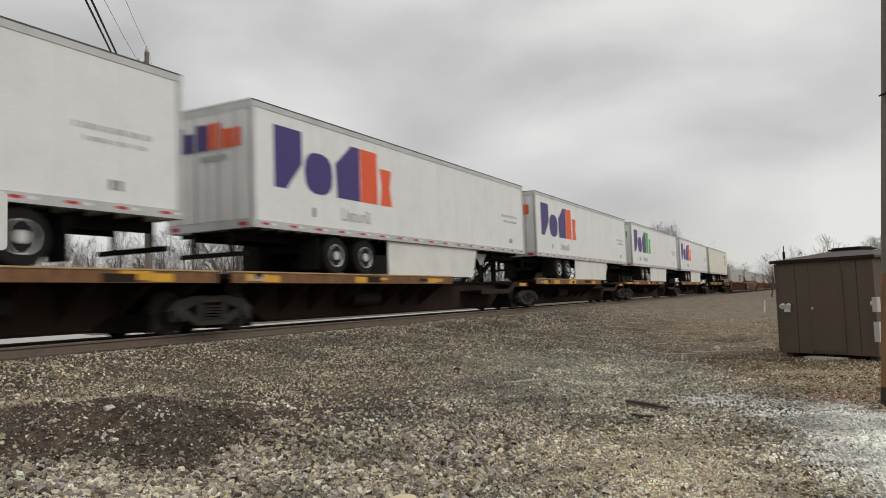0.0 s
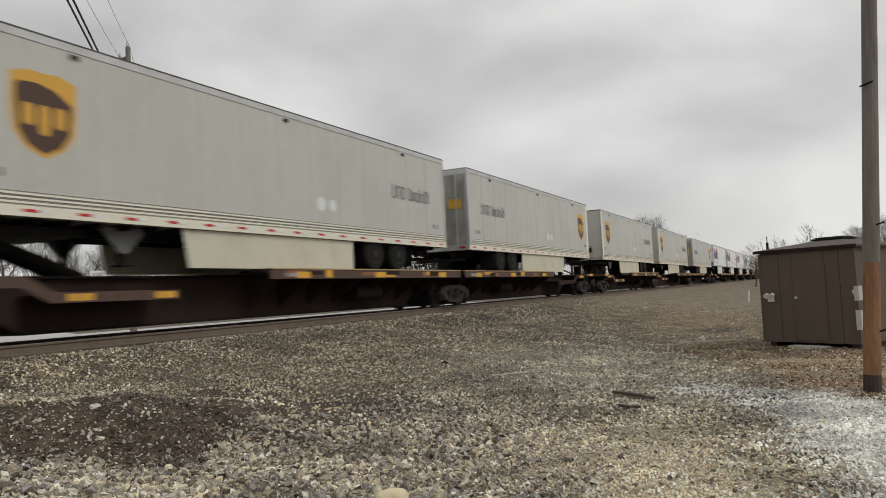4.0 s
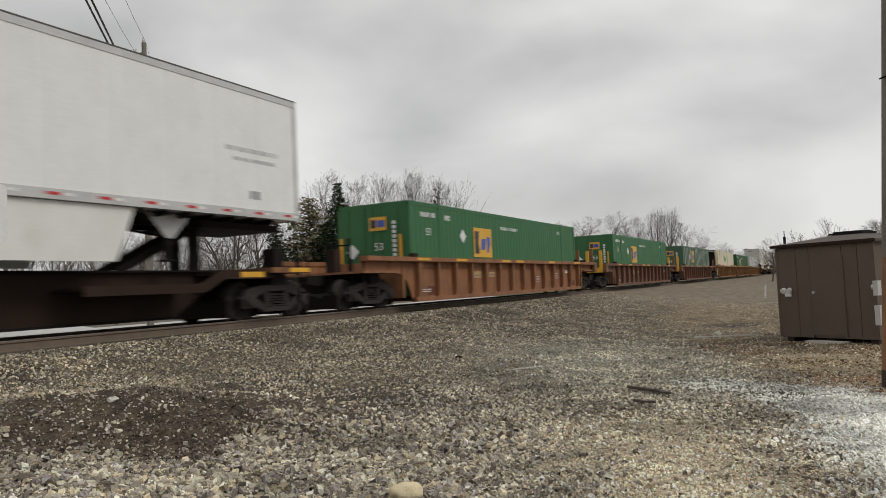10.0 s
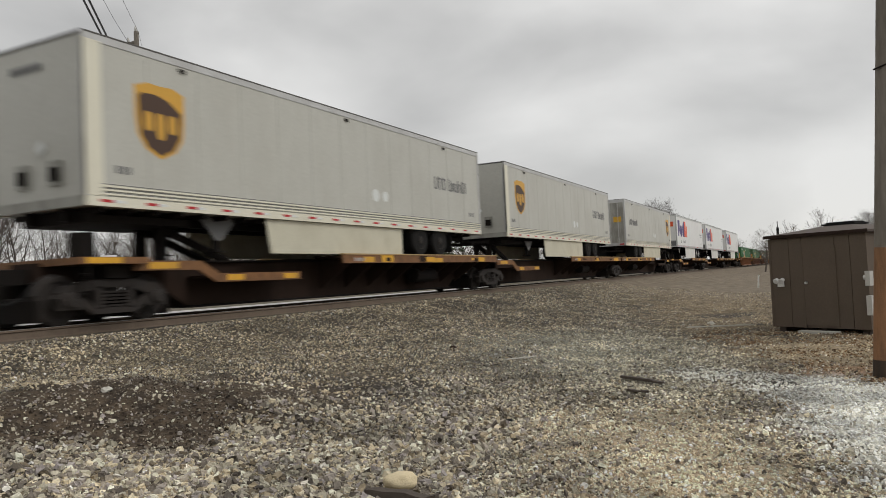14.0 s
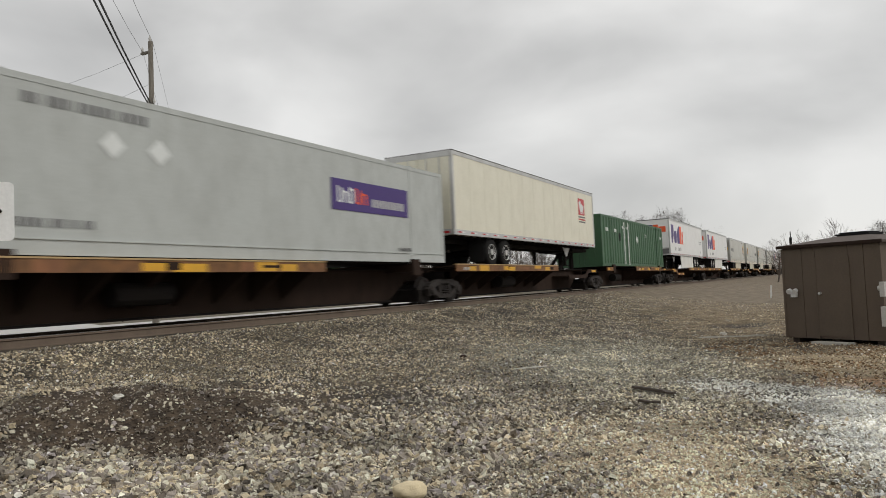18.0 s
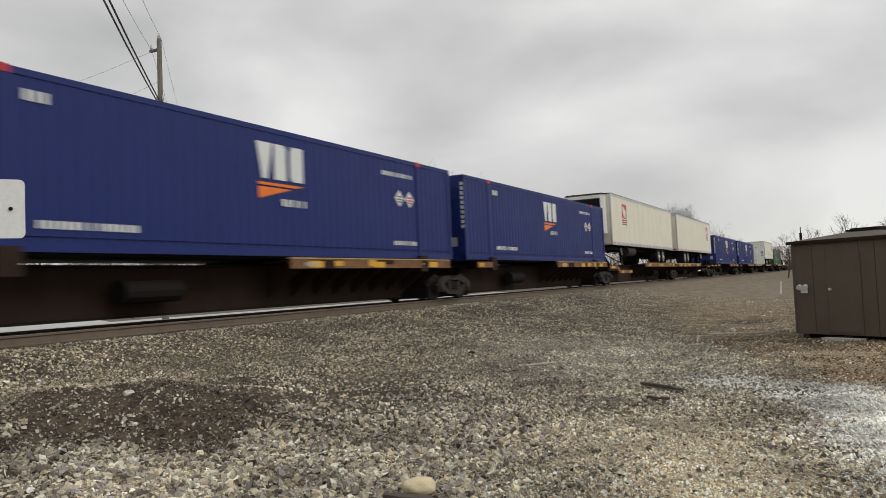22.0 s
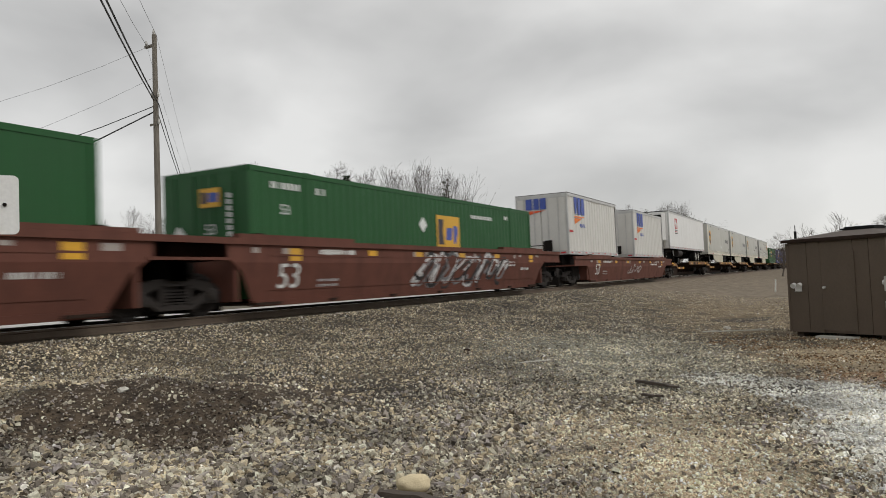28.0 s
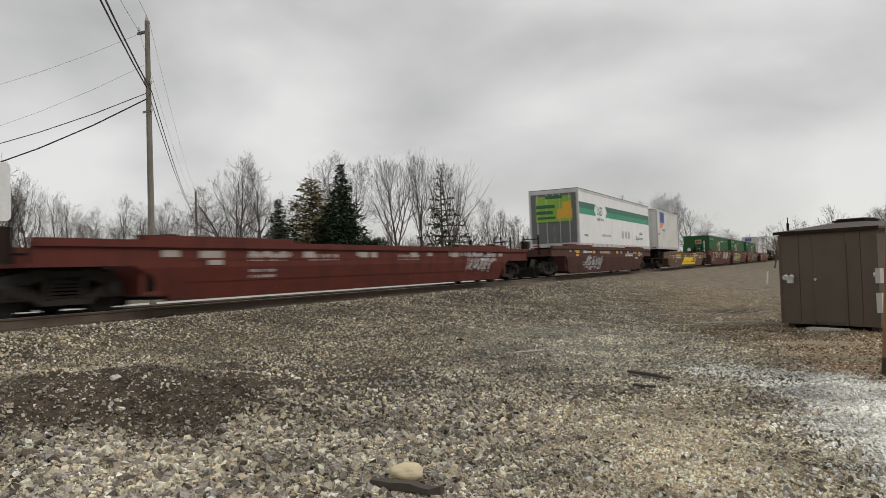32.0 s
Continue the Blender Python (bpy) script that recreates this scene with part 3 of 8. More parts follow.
    for s in (-1, 1):
        d = boxes("door", dm, t, (s * 0.02, s * (HW - 0.10), ya, yb, bottom + 0.2, top - 0.2))
        o = along(L + 0.05)
        for x in (0.35, 0.85):
            bm = bmesh.new()
            tube(bm, (s * x, o, bottom + 0.15), (s * x, o, top - 0.15), 0.02, seg=6)
            part("lock_rod", bm, SILVER, d, "steel door lock rod")
    boxes("door_header", rails, t, (-HW, HW, ya, yb, top - 0.19, top - 0.002))
    boxes("door_sill", rails, t, (-HW, HW, ya, yb, bottom, bottom + 0.19))
    y = along(L - 0.1)
    boxes("rear_bumper", STEEL, t, (-1.0, 1.0, y - 0.05, y + 0.05, deck + 0.42, deck + 0.52), (-0.6, -0.5, y - 0.04, y + 0.04, deck + 0.5, bottom), (0.5, 0.6, y - 0.04, y + 0.04, deck + 0.5, bottom))
    for s in (-1, 1):
        boxes("tail_light", REDT, t, (s * 0.9, s * 1.15, ya - 0.01, yb + 0.01, bottom + 0.05, bottom + 0.13))
    # floor beams
    bm = bmesh.new()
    for i in range(int(L / 0.6)):
        box(bm, -HW + 0.08, HW - 0.08, -L + 0.3 + i * 0.6, -L + 0.36 + i * 0.6, bottom - 0.10, bottom)
    box(bm, -0.55, -0.45, -L + 0.1, -0.1, bottom - 0.22, bottom)
    box(bm, 0.45, 0.55, -L + 0.1, -0.1, bottom - 0.22, bottom)
    part("under_floor", bm, STEEL, t)
    if wheels:
        zc = deck + 0.505
        for d in ((L - 4.45, L - 3.12) if L > 10 else (L - 1.3,)):
            wheel_pair(t, along(d), zc, rim_mat=TRUCKM if fluted else None)
        boxes("bogie_frame", STEEL, t, (-0.6, 0.6, *(span(L - 5.3, L - 2.5) if L > 10 else span(L - 2, L - 0.6)), zc + 0.1, bottom - 0.05))
        y = along(L - 2.35) if L > 10 else along(L - 0.5)
        for s in (-1, 1):
            boxes("mud_flap", BLACK, t, (s * 0.65, s * 1.25, y - 0.01, y + 0.01, deck + 0.15, bottom - 0.1))
        # landing gear
        yg = along(3.45 if L > 10 else 2.2)
        for s in (-1, 1):
            bm = bmesh.new()
            box(bm, s * 0.78 - 0.07, s * 0.78 + 0.07, yg - 0.07, yg + 0.07, deck + 0.35, bottom)
            box(bm, s * 0.78 - 0.05, s * 0.78 + 0.05, yg - 0.05, yg + 0.05, deck + 0.1, deck + 0.4)
            box(bm, s * 0.78 - 0.14, s * 0.78 + 0.14, yg - 0.13, yg + 0.13, deck + 0.07, deck + 0.10)
            part("landing_leg", bm, STEEL, t)
        bm = bmesh.new()
        tube(bm, (-0.78, yg, bottom - 0.15), (0.78, yg + 0.02, deck + 0.55), 0.03, seg=6)
        tube(bm, (0.78, yg, bottom - 0.3), (0.78, yg - nose * 0.8, bottom - 0.05), 0.03, seg=6)
        part("brace", bm, STEEL, t)
    if skirt:
        for s in (1, -1):
            bm = bmesh.new()
            a, c = along(3.75 if taper else 4.55), along(10.55)
            aa, am = along(3.95 if taper else 4.7 if fluted else 4.95), along(6.1)
            zl = bottom - 0.44 if taper else deck + 0.03
            prism(bm, [(aa, zl), (am, deck + 0.03), (c, deck + 0.03), (c, bottom - 0.01), (a, bottom - 0.01)] if taper else [(aa, zl), (c, zl), (c, bottom - 0.01), (a, bottom - 0.01)], "x", s * (HW - 0.10), s * (HW - 0.06))
            part("side_skirt", bm, skirt, t, "flat white side skirt")
    if framed:
        yn = sorted((along(-0.03), along(-0.001)))
        boxes("nose_frame", rails, t, (-HW, HW, *yn, bottom, bottom + 0.10), (-HW, HW, *yn, bottom + 0.50, bottom + 0.58), *[(x - 0.05, x + 0.05, *yn, bottom + 0.1, bottom + 0.5) for x in (-1.24, -0.62, 0.0, 0.62, 1.24)], label="ribbed steel frame low on the nose")
        yc = sorted((along(-0.015), along(-0.001)))
        boxes("nose_recess", GREYT, t, (-HW + 0.06, HW - 0.06, *yc, bottom + 0.1, bottom + 0.5), label="dark recessed panel")
    if wheels:
        boxes("king_pin_plate", STEEL, t, (-0.9, 0.9, *span(0.3, 2.6), bottom - 0.24, bottom - 0.10))
        yg = along(3.45)
        for s in (-1, 1):
            bm = bmesh.new()
            prism(bm, [(yg - 0.55, bottom - 0.02), (yg + 0.55, bottom - 0.02), (yg + 0.08, bottom - 0.5), (yg - 0.08, bottom - 0.5)], "x", s * 0.86, s * 0.88)
            part("gusset", bm, SILVER if not fluted else GREYT, t, "landing gear gusset plate")
    if reefer:
        # cooling unit: a white housing with a rounded front, a black louvred opening, a small panel and a tubular wind frame above it
        sg = 1 if nose > 0 else -1
        def out(d):
            return along(0.0) + sg * d
        bm = bmesh.new()
        a, c = out(0.0), out(0.46)
        pts = [(-1.05, a), (-1.05, out(0.30)), (-0.88, c), (0.88, c), (1.05, out(0.30)), (1.05, a)]
        prism(bm, pts, "z", bottom + 0.62, top - 0.16)
        u = part("cooling_unit", bm, WHITEP, t, "white cooling unit with a black louvred opening")
        e0, e1 = sorted((out(0.455), out(0.475)))
        boxes("grille", BLACK, u, (-0.80, 0.86, e0, e1, top - 1.42, top - 0.26), label="black louvred opening")
        bm = bmesh.new()
        for i in range(7):
            z = top - 1.36 + i * 0.16
            box(bm, -0.74, 0.80, *sorted((out(0.47), out(0.49))), z, z + 0.05)
        part("louvre", bm, STEEL, u)
        boxes("control_panel", BLACK, u, (0.30, 0.72, e0, e1, bottom + 0.82, bottom + 1.0))
        boxes("unit_chin", GRIMY, t, (-0.95, 0.95, *sorted((out(0.002), out(0.3))), bottom + 0.1, bottom + 0.6), label="grimy panel under the cooling unit")
        bm = bmesh.new()
        for x in (-1.1, 1.1):
            tube(bm, (x, out(0.0), top - 0.02), (x * 0.9, out(0.62), top - 0.02), 0.025, seg=6)
        tube(bm, (-0.99, out(0.62), top - 0.02), (0.99, out(0.62), top - 0.02), 0.025, seg=6)
        for x in (-0.5, 0.0, 0.5):
            tube(bm, (x, out(0.02), top + 0.01), (x, out(0.62), top - 0.02), 0.018, seg=6)
        part("wind_frame", bm, STEEL, t, "dark tubular frame above the cooling unit")
    return t


def blob(bm, cy, cz, w, h, x, e=0.004, seg=14, power=3.2):
    """A rounded plain shape on the side."""
    pts = []
    for i in range(seg):
        u = 2 * math.pi * i / seg
        c, s = math.cos(u), math.sin(u)
        pts.append((cy + w / 2 * math.copysign(abs(c) ** (2 / power), c), cz + h / 2 * math.copysign(abs(s) ** (2 / power), s)))
    prism(bm, pts, "x", x, x + e)


def word_shapes(t, y, z, h, w, first, second, split=0.675, x=FACE):
    """A two-colour word mark as plain blocks: a tall, a low and a tall one in the first colour, a tall and a low one in the second."""
    a = w * split
    bm = bmesh.new()
    prism(bm, [(y, z), (y + a * 0.12, z), (y + a * 0.29, z + h * 0.45), (y + a * 0.29, z + h), (y, z + h)], "x", x, x + 0.004)
    blob(bm, y + a * 0.48, z + h * 0.35, a * 0.33, h * 0.72, x, power=2.6)
    prism(bm, [(y + a * 0.70, z), (y + a, z), (y + a, z + h), (y + a * 0.89, z + h), (y + a * 0.68, z + h * 0.6)], "x", x, x + 0.004)
    part("logo_shape", bm, first, t, "dark purple logo shapes")
    bm = bmesh.new()
    o = y + a
    b = w - a
    box(bm, x, x + 0.004, o + b * 0.02, o + b * 0.52, z, z + h)
    prism(bm, [(o + b * 0.60, z), (o + b * 0.97, z), (o + b * 0.91, z + h * 0.36), (o + b * 0.97, z + h * 0.72), (o + b * 0.60, z + h * 0.72), (o + b * 0.66, z + h * 0.36)], "x", x, x + 0.004)
    part("logo_shape", bm, second, t, "bright logo shapes")


def shield(t, y, z, w, h, x=FACE):
    """A plain shield in brown and gold; y, z: its lower tip."""
    def outline(k, dz=0):
        pts = [(0, 0), (0.30, 0.12), (0.46, 0.30), (0.5, 0.55), (0.5, 0.93), (0.25, 1.0), (0, 0.985), (-0.25, 1.0), (-0.5, 0.93), (-0.5, 0.55), (-0.46, 0.30), (-0.30, 0.12)]
        return [(y + a * w * k, z + h * 0.5 + (b - 0.5) * h * k + dz) for a, b in pts]
    bm = bmesh.new()
    prism(bm, outline(1.0), "x", x, x + 0.004)
    s = part("logo_shield", bm, SHIELD_Y, t, "gold shield")
    bm = bmesh.new()
    prism(bm, [(y + a * w * 0.9, z + h * b) for a, b in ((0, 0.05), (0.28, 0.15), (0.43, 0.31), (0.46, 0.55), (0.48, 0.66), (0.2, 0.80), (-0.1, 0.86), (-0.40, 0.85), (-0.48, 0.80), (-0.46, 0.55), (-0.43, 0.31), (-0.28, 0.15))], "x", x + 0.004, x + 0.007)
    part("logo_field", bm, SHIELD_B, s, "brown field")
    bm = bmesh.new()
    for i, (a, lo, hi) in enumerate(((-0.24, 0.36, 0.62), (0.0, 0.26, 0.62), (0.24, 0.36, 0.62))):
        blob(bm, y + a * w, z + h * (lo + hi) / 2, w * 0.18, h * (hi - lo), x + 0.007, 0.003)
    part("logo_shape", bm, SHIELD_Y, s, "gold shapes")


def letters_as_blocks(t, y, z, h, widths, mat, name="logo_shape", x=FACE, label="plain letter-sized shapes", stroke=0.155):
    """Plain hooped shapes the size of letters: (width, height share, gap) each; a narrow one is a bar."""
    bm = bmesh.new()
    e = x + 0.004
    s = stroke * h
    for i, (w, k, g) in enumerate(widths):
        w, k = w * h, k * h
        if w < 2.4 * s:
            box(bm, x, e, y + w / 2 - s / 2, y + w / 2 + s / 2, z, z + k)
        elif w > 0:
            box(bm, x, e, y, y + s, z, z + k)
            box(bm, x, e, y + w - s, y + w, z if i % 2 else z + k * 0.12, z + k * 0.9)
            for q in ((0.0,), (0.8,), (0.0, 0.8))[i % 3]:
                box(bm, x, e - 0.0005, y + s * 0.9, y + w - s * 0.9, z + k * q, z + k * q + s * 0.85)
        y += w + g * h
    part(name, bm, mat, t, label)


FREIGHT = [(0.62, 1, 0.08), (0.6, 1, 0.08), (0.58, 1, 0.42), (0.55, 1, 0.07), (0.38, 0.74, 0.06), (0.52, 0.74, 0.07), (0.16, 1, 0.07), (0.52, 0.74, 0.07), (0.5, 1, 0.06), (0.36, 0.95, 0.0)]
RND = random.Random(4)


def express_trailer(nose, second=ORANGE):
    """White van trailer with the purple and orange word mark."""
    t = trailer("van_trailer", "white box trailer with purple and orange logo shapes", WHITE, nose=nose, skirt=SKIRT, framed=True)
    left = -LONG
    word_shapes(t, left + 0.72, 3.20, 1.44, 5.1, PURPLE, second)
    letters_as_blocks(t, left + 3.3, 2.62, 0.34, [(0.75, 1, 0.1), (0.4, 0.7, 0.1), (0.55, 0.7, 0.1), (0.55, 0.7, 0.1), (0.55, 0.7, 0.1), (0.55, 1, 0)], PALET)
    bars(RND, FACE, -2.3, -0.7, 3.62, 3.72, PALET, t)
    bars(RND, FACE, -2.1, -0.8, 3.42, 3.50, PALET, t)
    bars(RND, FACE, -1.6, -1.3, 2.62, 2.80, GREYT, t)
    bars(RND, FACE, left + 2.1, left + 2.4, 2.62, 2.85, GREYT, t)
    # the same shapes on the end that trails
    bm = bmesh.new()
    ye = left - 0.055 if nose > 0 else left - 0.004
    for i, (a, w, h) in enumerate(((-1.05, 0.34, 0.60), (-0.67, 0.32, 0.44), (-0.31, 0.34, 0.60))):
        box(bm, a, a + w, ye - 0.004, ye, 4.05, 4.05 + h)
    part("logo_shape", bm, PURPLE, t)
    bm = bmesh.new()
    box(bm, 0.07, 0.45, ye - 0.004, ye, 4.05, 4.65)
    box(bm, 0.50, 1.02, ye - 0.004, ye, 4.05, 4.48)
    part("logo_shape", bm, second, t)
    boxes("lettering_bar", PALET, t, (-0.2, 0.6, ye - 0.004, ye, 3.8, 3.92))
    return t


def parcel_trailer(nose, taper=False):
    """Grey van trailer with the brown and gold shield."""
    t = trailer("freight_trailer", "light grey box trailer with a brown and gold shield", GREYW, nose=nose, skirt=SKIRTC, fluted=True, bottom=2.02, top=5.01, door_mat=GRIMY, taper=taper)
    left = -LONG
    if nose < 0:
        shield(t, left + 1.62, 2.98, 1.16, 1.42)
        letters_as_blocks(t, -3.5, 3.40, 0.42, FREIGHT, GREYT)
    else:
        shield(t, -1.35, 2.98, 1.16, 1.42)
        letters_as_blocks(t, left + 1.2, 3.40, 0.42, FREIGHT, GREYT)
    yn = left if nose < 0 else -0.34
    boxes("nose_post", CREAM, t, (HW - 0.05, HW + 0.016, yn, yn + 0.34, 2.2, 4.9), label="cream rounded corner post")
    bm = bmesh.new()
    for h in (2.195, 2.275, 2.345):
        box(bm, HW + 0.012, HW + 0.018, left + 0.3, -0.05, h + 0.06, h + 0.072)
    part("flute_line", bm, GREYT, t)
    bm = bmesh.new()
    for i in range(3):
        y = left + 2.1 + i * 5.6
        box(bm, HW + 0.01, HW + 0.04, y, y + 0.14, 4.76, 4.83)
    part("marker_lamp", bm, STEEL, t)
    bars(RND, FACE, left + 0.6, left + 1.05, 2.62, 2.76, GREYT, t)
    bars(RND, FACE, -0.95, -0.5, 2.62, 2.76, GREYT, t)
    bm = bmesh.new()
    blob(bm, left + 9.1, 2.9, 0.36, 0.36, FACE, power=2)
    blob(bm, left + 9.6, 2.9, 0.30, 0.30, FACE, power=2)
    part("placard", bm, WHITET, t, "faded white placard")
    if nose > 0:
        boxes("placard", LOGOY, t, (0.55, 1.05, left - 0.06, left - 0.052, 3.55, 3.9), label="yellow placard on the doors")
    else:
        for x in (-0.55, 0.35):
            p = boxes("hose_panel", GRIMY, t, (x, x + 0.34, left - 0.03, left - 0.002, 2.42, 2.86), label="recessed hose connection panel")
            boxes("hose_coupling", STEEL, p, (x + 0.05, x + 0.29, left - 0.06, left - 0.03, 2.5, 2.74))
        diamond(t, 0.12, 3.12, 0.15, end=left - 0.004)
        boxes("lettering_bar", GREYT, t, *[(-0.7 + i * 0.13, -0.6 + i * 0.13, left - 0.008, left - 0.004, 4.52, 4.66) for i in range(7)])
        boxes("nose_chin", GRIMY, t, (-HW + 0.02, HW - 0.02, left - 0.02, left - 0.002, 2.02, 2.2), label="grimy lower edge of the nose")
    return t


def lathe_y(bm, x, y, z, r, length):
    tube(bm, (x, y - length / 2, z), (x, y + length / 2, z), r, seg=20)


def cold_trailer(nose, reefer=False, skin=CREAM):
    """Plain off-white trailer with a small red emblem by its leading end."""
    t = trailer("refrigerated_trailer" if reefer else "plain_trailer", "off-white box trailer with a small red emblem", skin, nose=nose, reefer=reefer)
    if reefer:
        yt = -LONG + 4.4 if nose < 0 else -4.4
        bm = bmesh.new()
        lathe_y(bm, 1.0, yt, 1.92, 0.27, 1.7)
        k = part("fuel_tank", bm, TRUCKM, t, "dark cylindrical fuel tank")
        bm = bmesh.new()
        lathe_y(bm, 1.0, yt + 0.87, 1.92, 0.24, 0.05)
        part("tank_end", bm, RIM, k, "bright tank end")
    y = -LONG + 2.3 if reefer else -2.55
    e = boxes("emblem", REDT, t, (FACE, FACE + 0.004, y, y + 1.0, 3.80, 4.62), label="red square emblem")
    bm = bmesh.new()
    blob(bm, y + 0.52, 4.16, 0.66, 0.40, FACE + 0.004, 0.003, power=1.6)
    blob(bm, y + 0.30, 4.34, 0.34, 0.34, FACE + 0.004, 0.0034, power=2)
    for q in (0.32, 0.52, 0.70):
        prism(bm, [(y + q - 0.06, 4.1), (y + q + 0.06, 4.1), (y + q + 0.12, 3.86), (y + q + 0.02, 3.88)], "x", FACE + 0.004, FACE + 0.0066)
    part("emblem_shape", bm, WHITET, e)
    for i in range(3):
        bars(RND, FACE, y, y + 1.05, 3.66 - i * 0.12, 3.73 - i * 0.12, REDT if i == 1 else GREYT, t, gap=0.1)
    if nose > 0:
        boxes("placard", LOGOY, t, (0.2, 0.55, -LONG - 0.06, -LONG - 0.052, 3.4, 3.9))
    return t


def three_blocks(t, y, z, h, main, x=FACE, end=None):
    """A mark of three plain blocks over an orange wedge."""
    if end is None:
        for i, cut in enumerate((-1, 0, 1)):     # a tapered, a plain and a clipped block
            y0, y1 = y + i * h * 0.66, y + i * h * 0.66 + h * 0.56
            m = (y0 + y1) / 2
            bm = bmesh.new()
            if cut < 0:
                prism(bm, [(m - h * 0.10, z), (m + h * 0.10, z), (y1 + h * 0.03, z + h), (y0 - h * 0.03, z + h)], "x", x, x + 0.004)
            elif cut == 0:
                prism(bm, [(y0, z), (y1 - h * 0.06, z), (y1 - h * 0.06, z + h * 0.9), (y1 - h * 0.14, z + h), (y0, z + h)], "x", x, x + 0.004)
            else:
                prism(bm, [(y0 + h * 0.08, z), (y1, z), (y1, z + h), (y0 + h * 0.08, z + h), (y0, z + h * 0.85), (y0, z + h * 0.15)], "x", x, x + 0.004)
            part("logo_shape", bm, main, t, "plain block shape")
        bm = bmesh.new()
        prism(bm, [(y, z - h * 0.10), (y + h * 1.9, z - h * 0.10), (y + h * 1.55, z - h * 0.18), (y + h * 0.01, z - h * 0.18)], "x", x, x + 0.004)
        prism(bm, [(y + h * 0.01, z - h * 0.23), (y + h * 1.35, z - h * 0.23), (y + h * 0.03, z - h * 0.56)], "x", x, x + 0.004)
        part("logo_wedge", bm, AMBER, t, "split orange wedge")
        bars(RND, x, y + h * 0.95, y + h * 1.95, z - h * 0.72, z - h * 0.52, main, t)
    else:
        bm = bmesh.new()
        for i in range(3):
            box(bm, y + i * h * 0.68, y + i * h * 0.68 + h * 0.6, end - 0.004, end, z, z + h)
        part("logo_shape", bm, main, t)
        bm = bmesh.new()
        prism(bm, [(y, z - h * 0.12), (y + h * 1.9, z - h * 0.12), (y, z - h * 0.5)], "y", end - 0.004, end)
        part("logo_wedge", bm, ORANGE, t)


def pup_trailer():
    """Short white trailer with a blue and orange mark."""
    t = trailer("short_trailer", "short white trailer with blue blocks and an orange wedge", paint("dull_white_sheet", (0.66, 0.65, 0.615), 0.45, dirt=0.3, dirt_color=(0.45, 0.43, 0.38)), length=8.5, nose=1, bottom=1.50, top=4.40, deck=0.4, ribs=0.45, wheels=False)
    three_blocks(t, -8.5 + 1.0, 3.45, 0.85, LOGOB)
    three_blocks(t, -0.75, 3.70, 0.52, LOGOB, end=-8.56)
    boxes("lettering_bar", REDT, t, (FACE, FACE + 0.004, -8.3, -7.8, 2.55, 2.66))
    boxes("rear_light_box", STEEL, t, (0.15, 0.5, -8.62, -8.5, 1.7, 2.2))
    boxes("under_frame", STEEL, t, (-0.5, 0.5, -8.3, -0.3, 0.9, 1.40), (-1.1, 1.1, -7.8, -6.6, 0.5, 1.40))
    return t


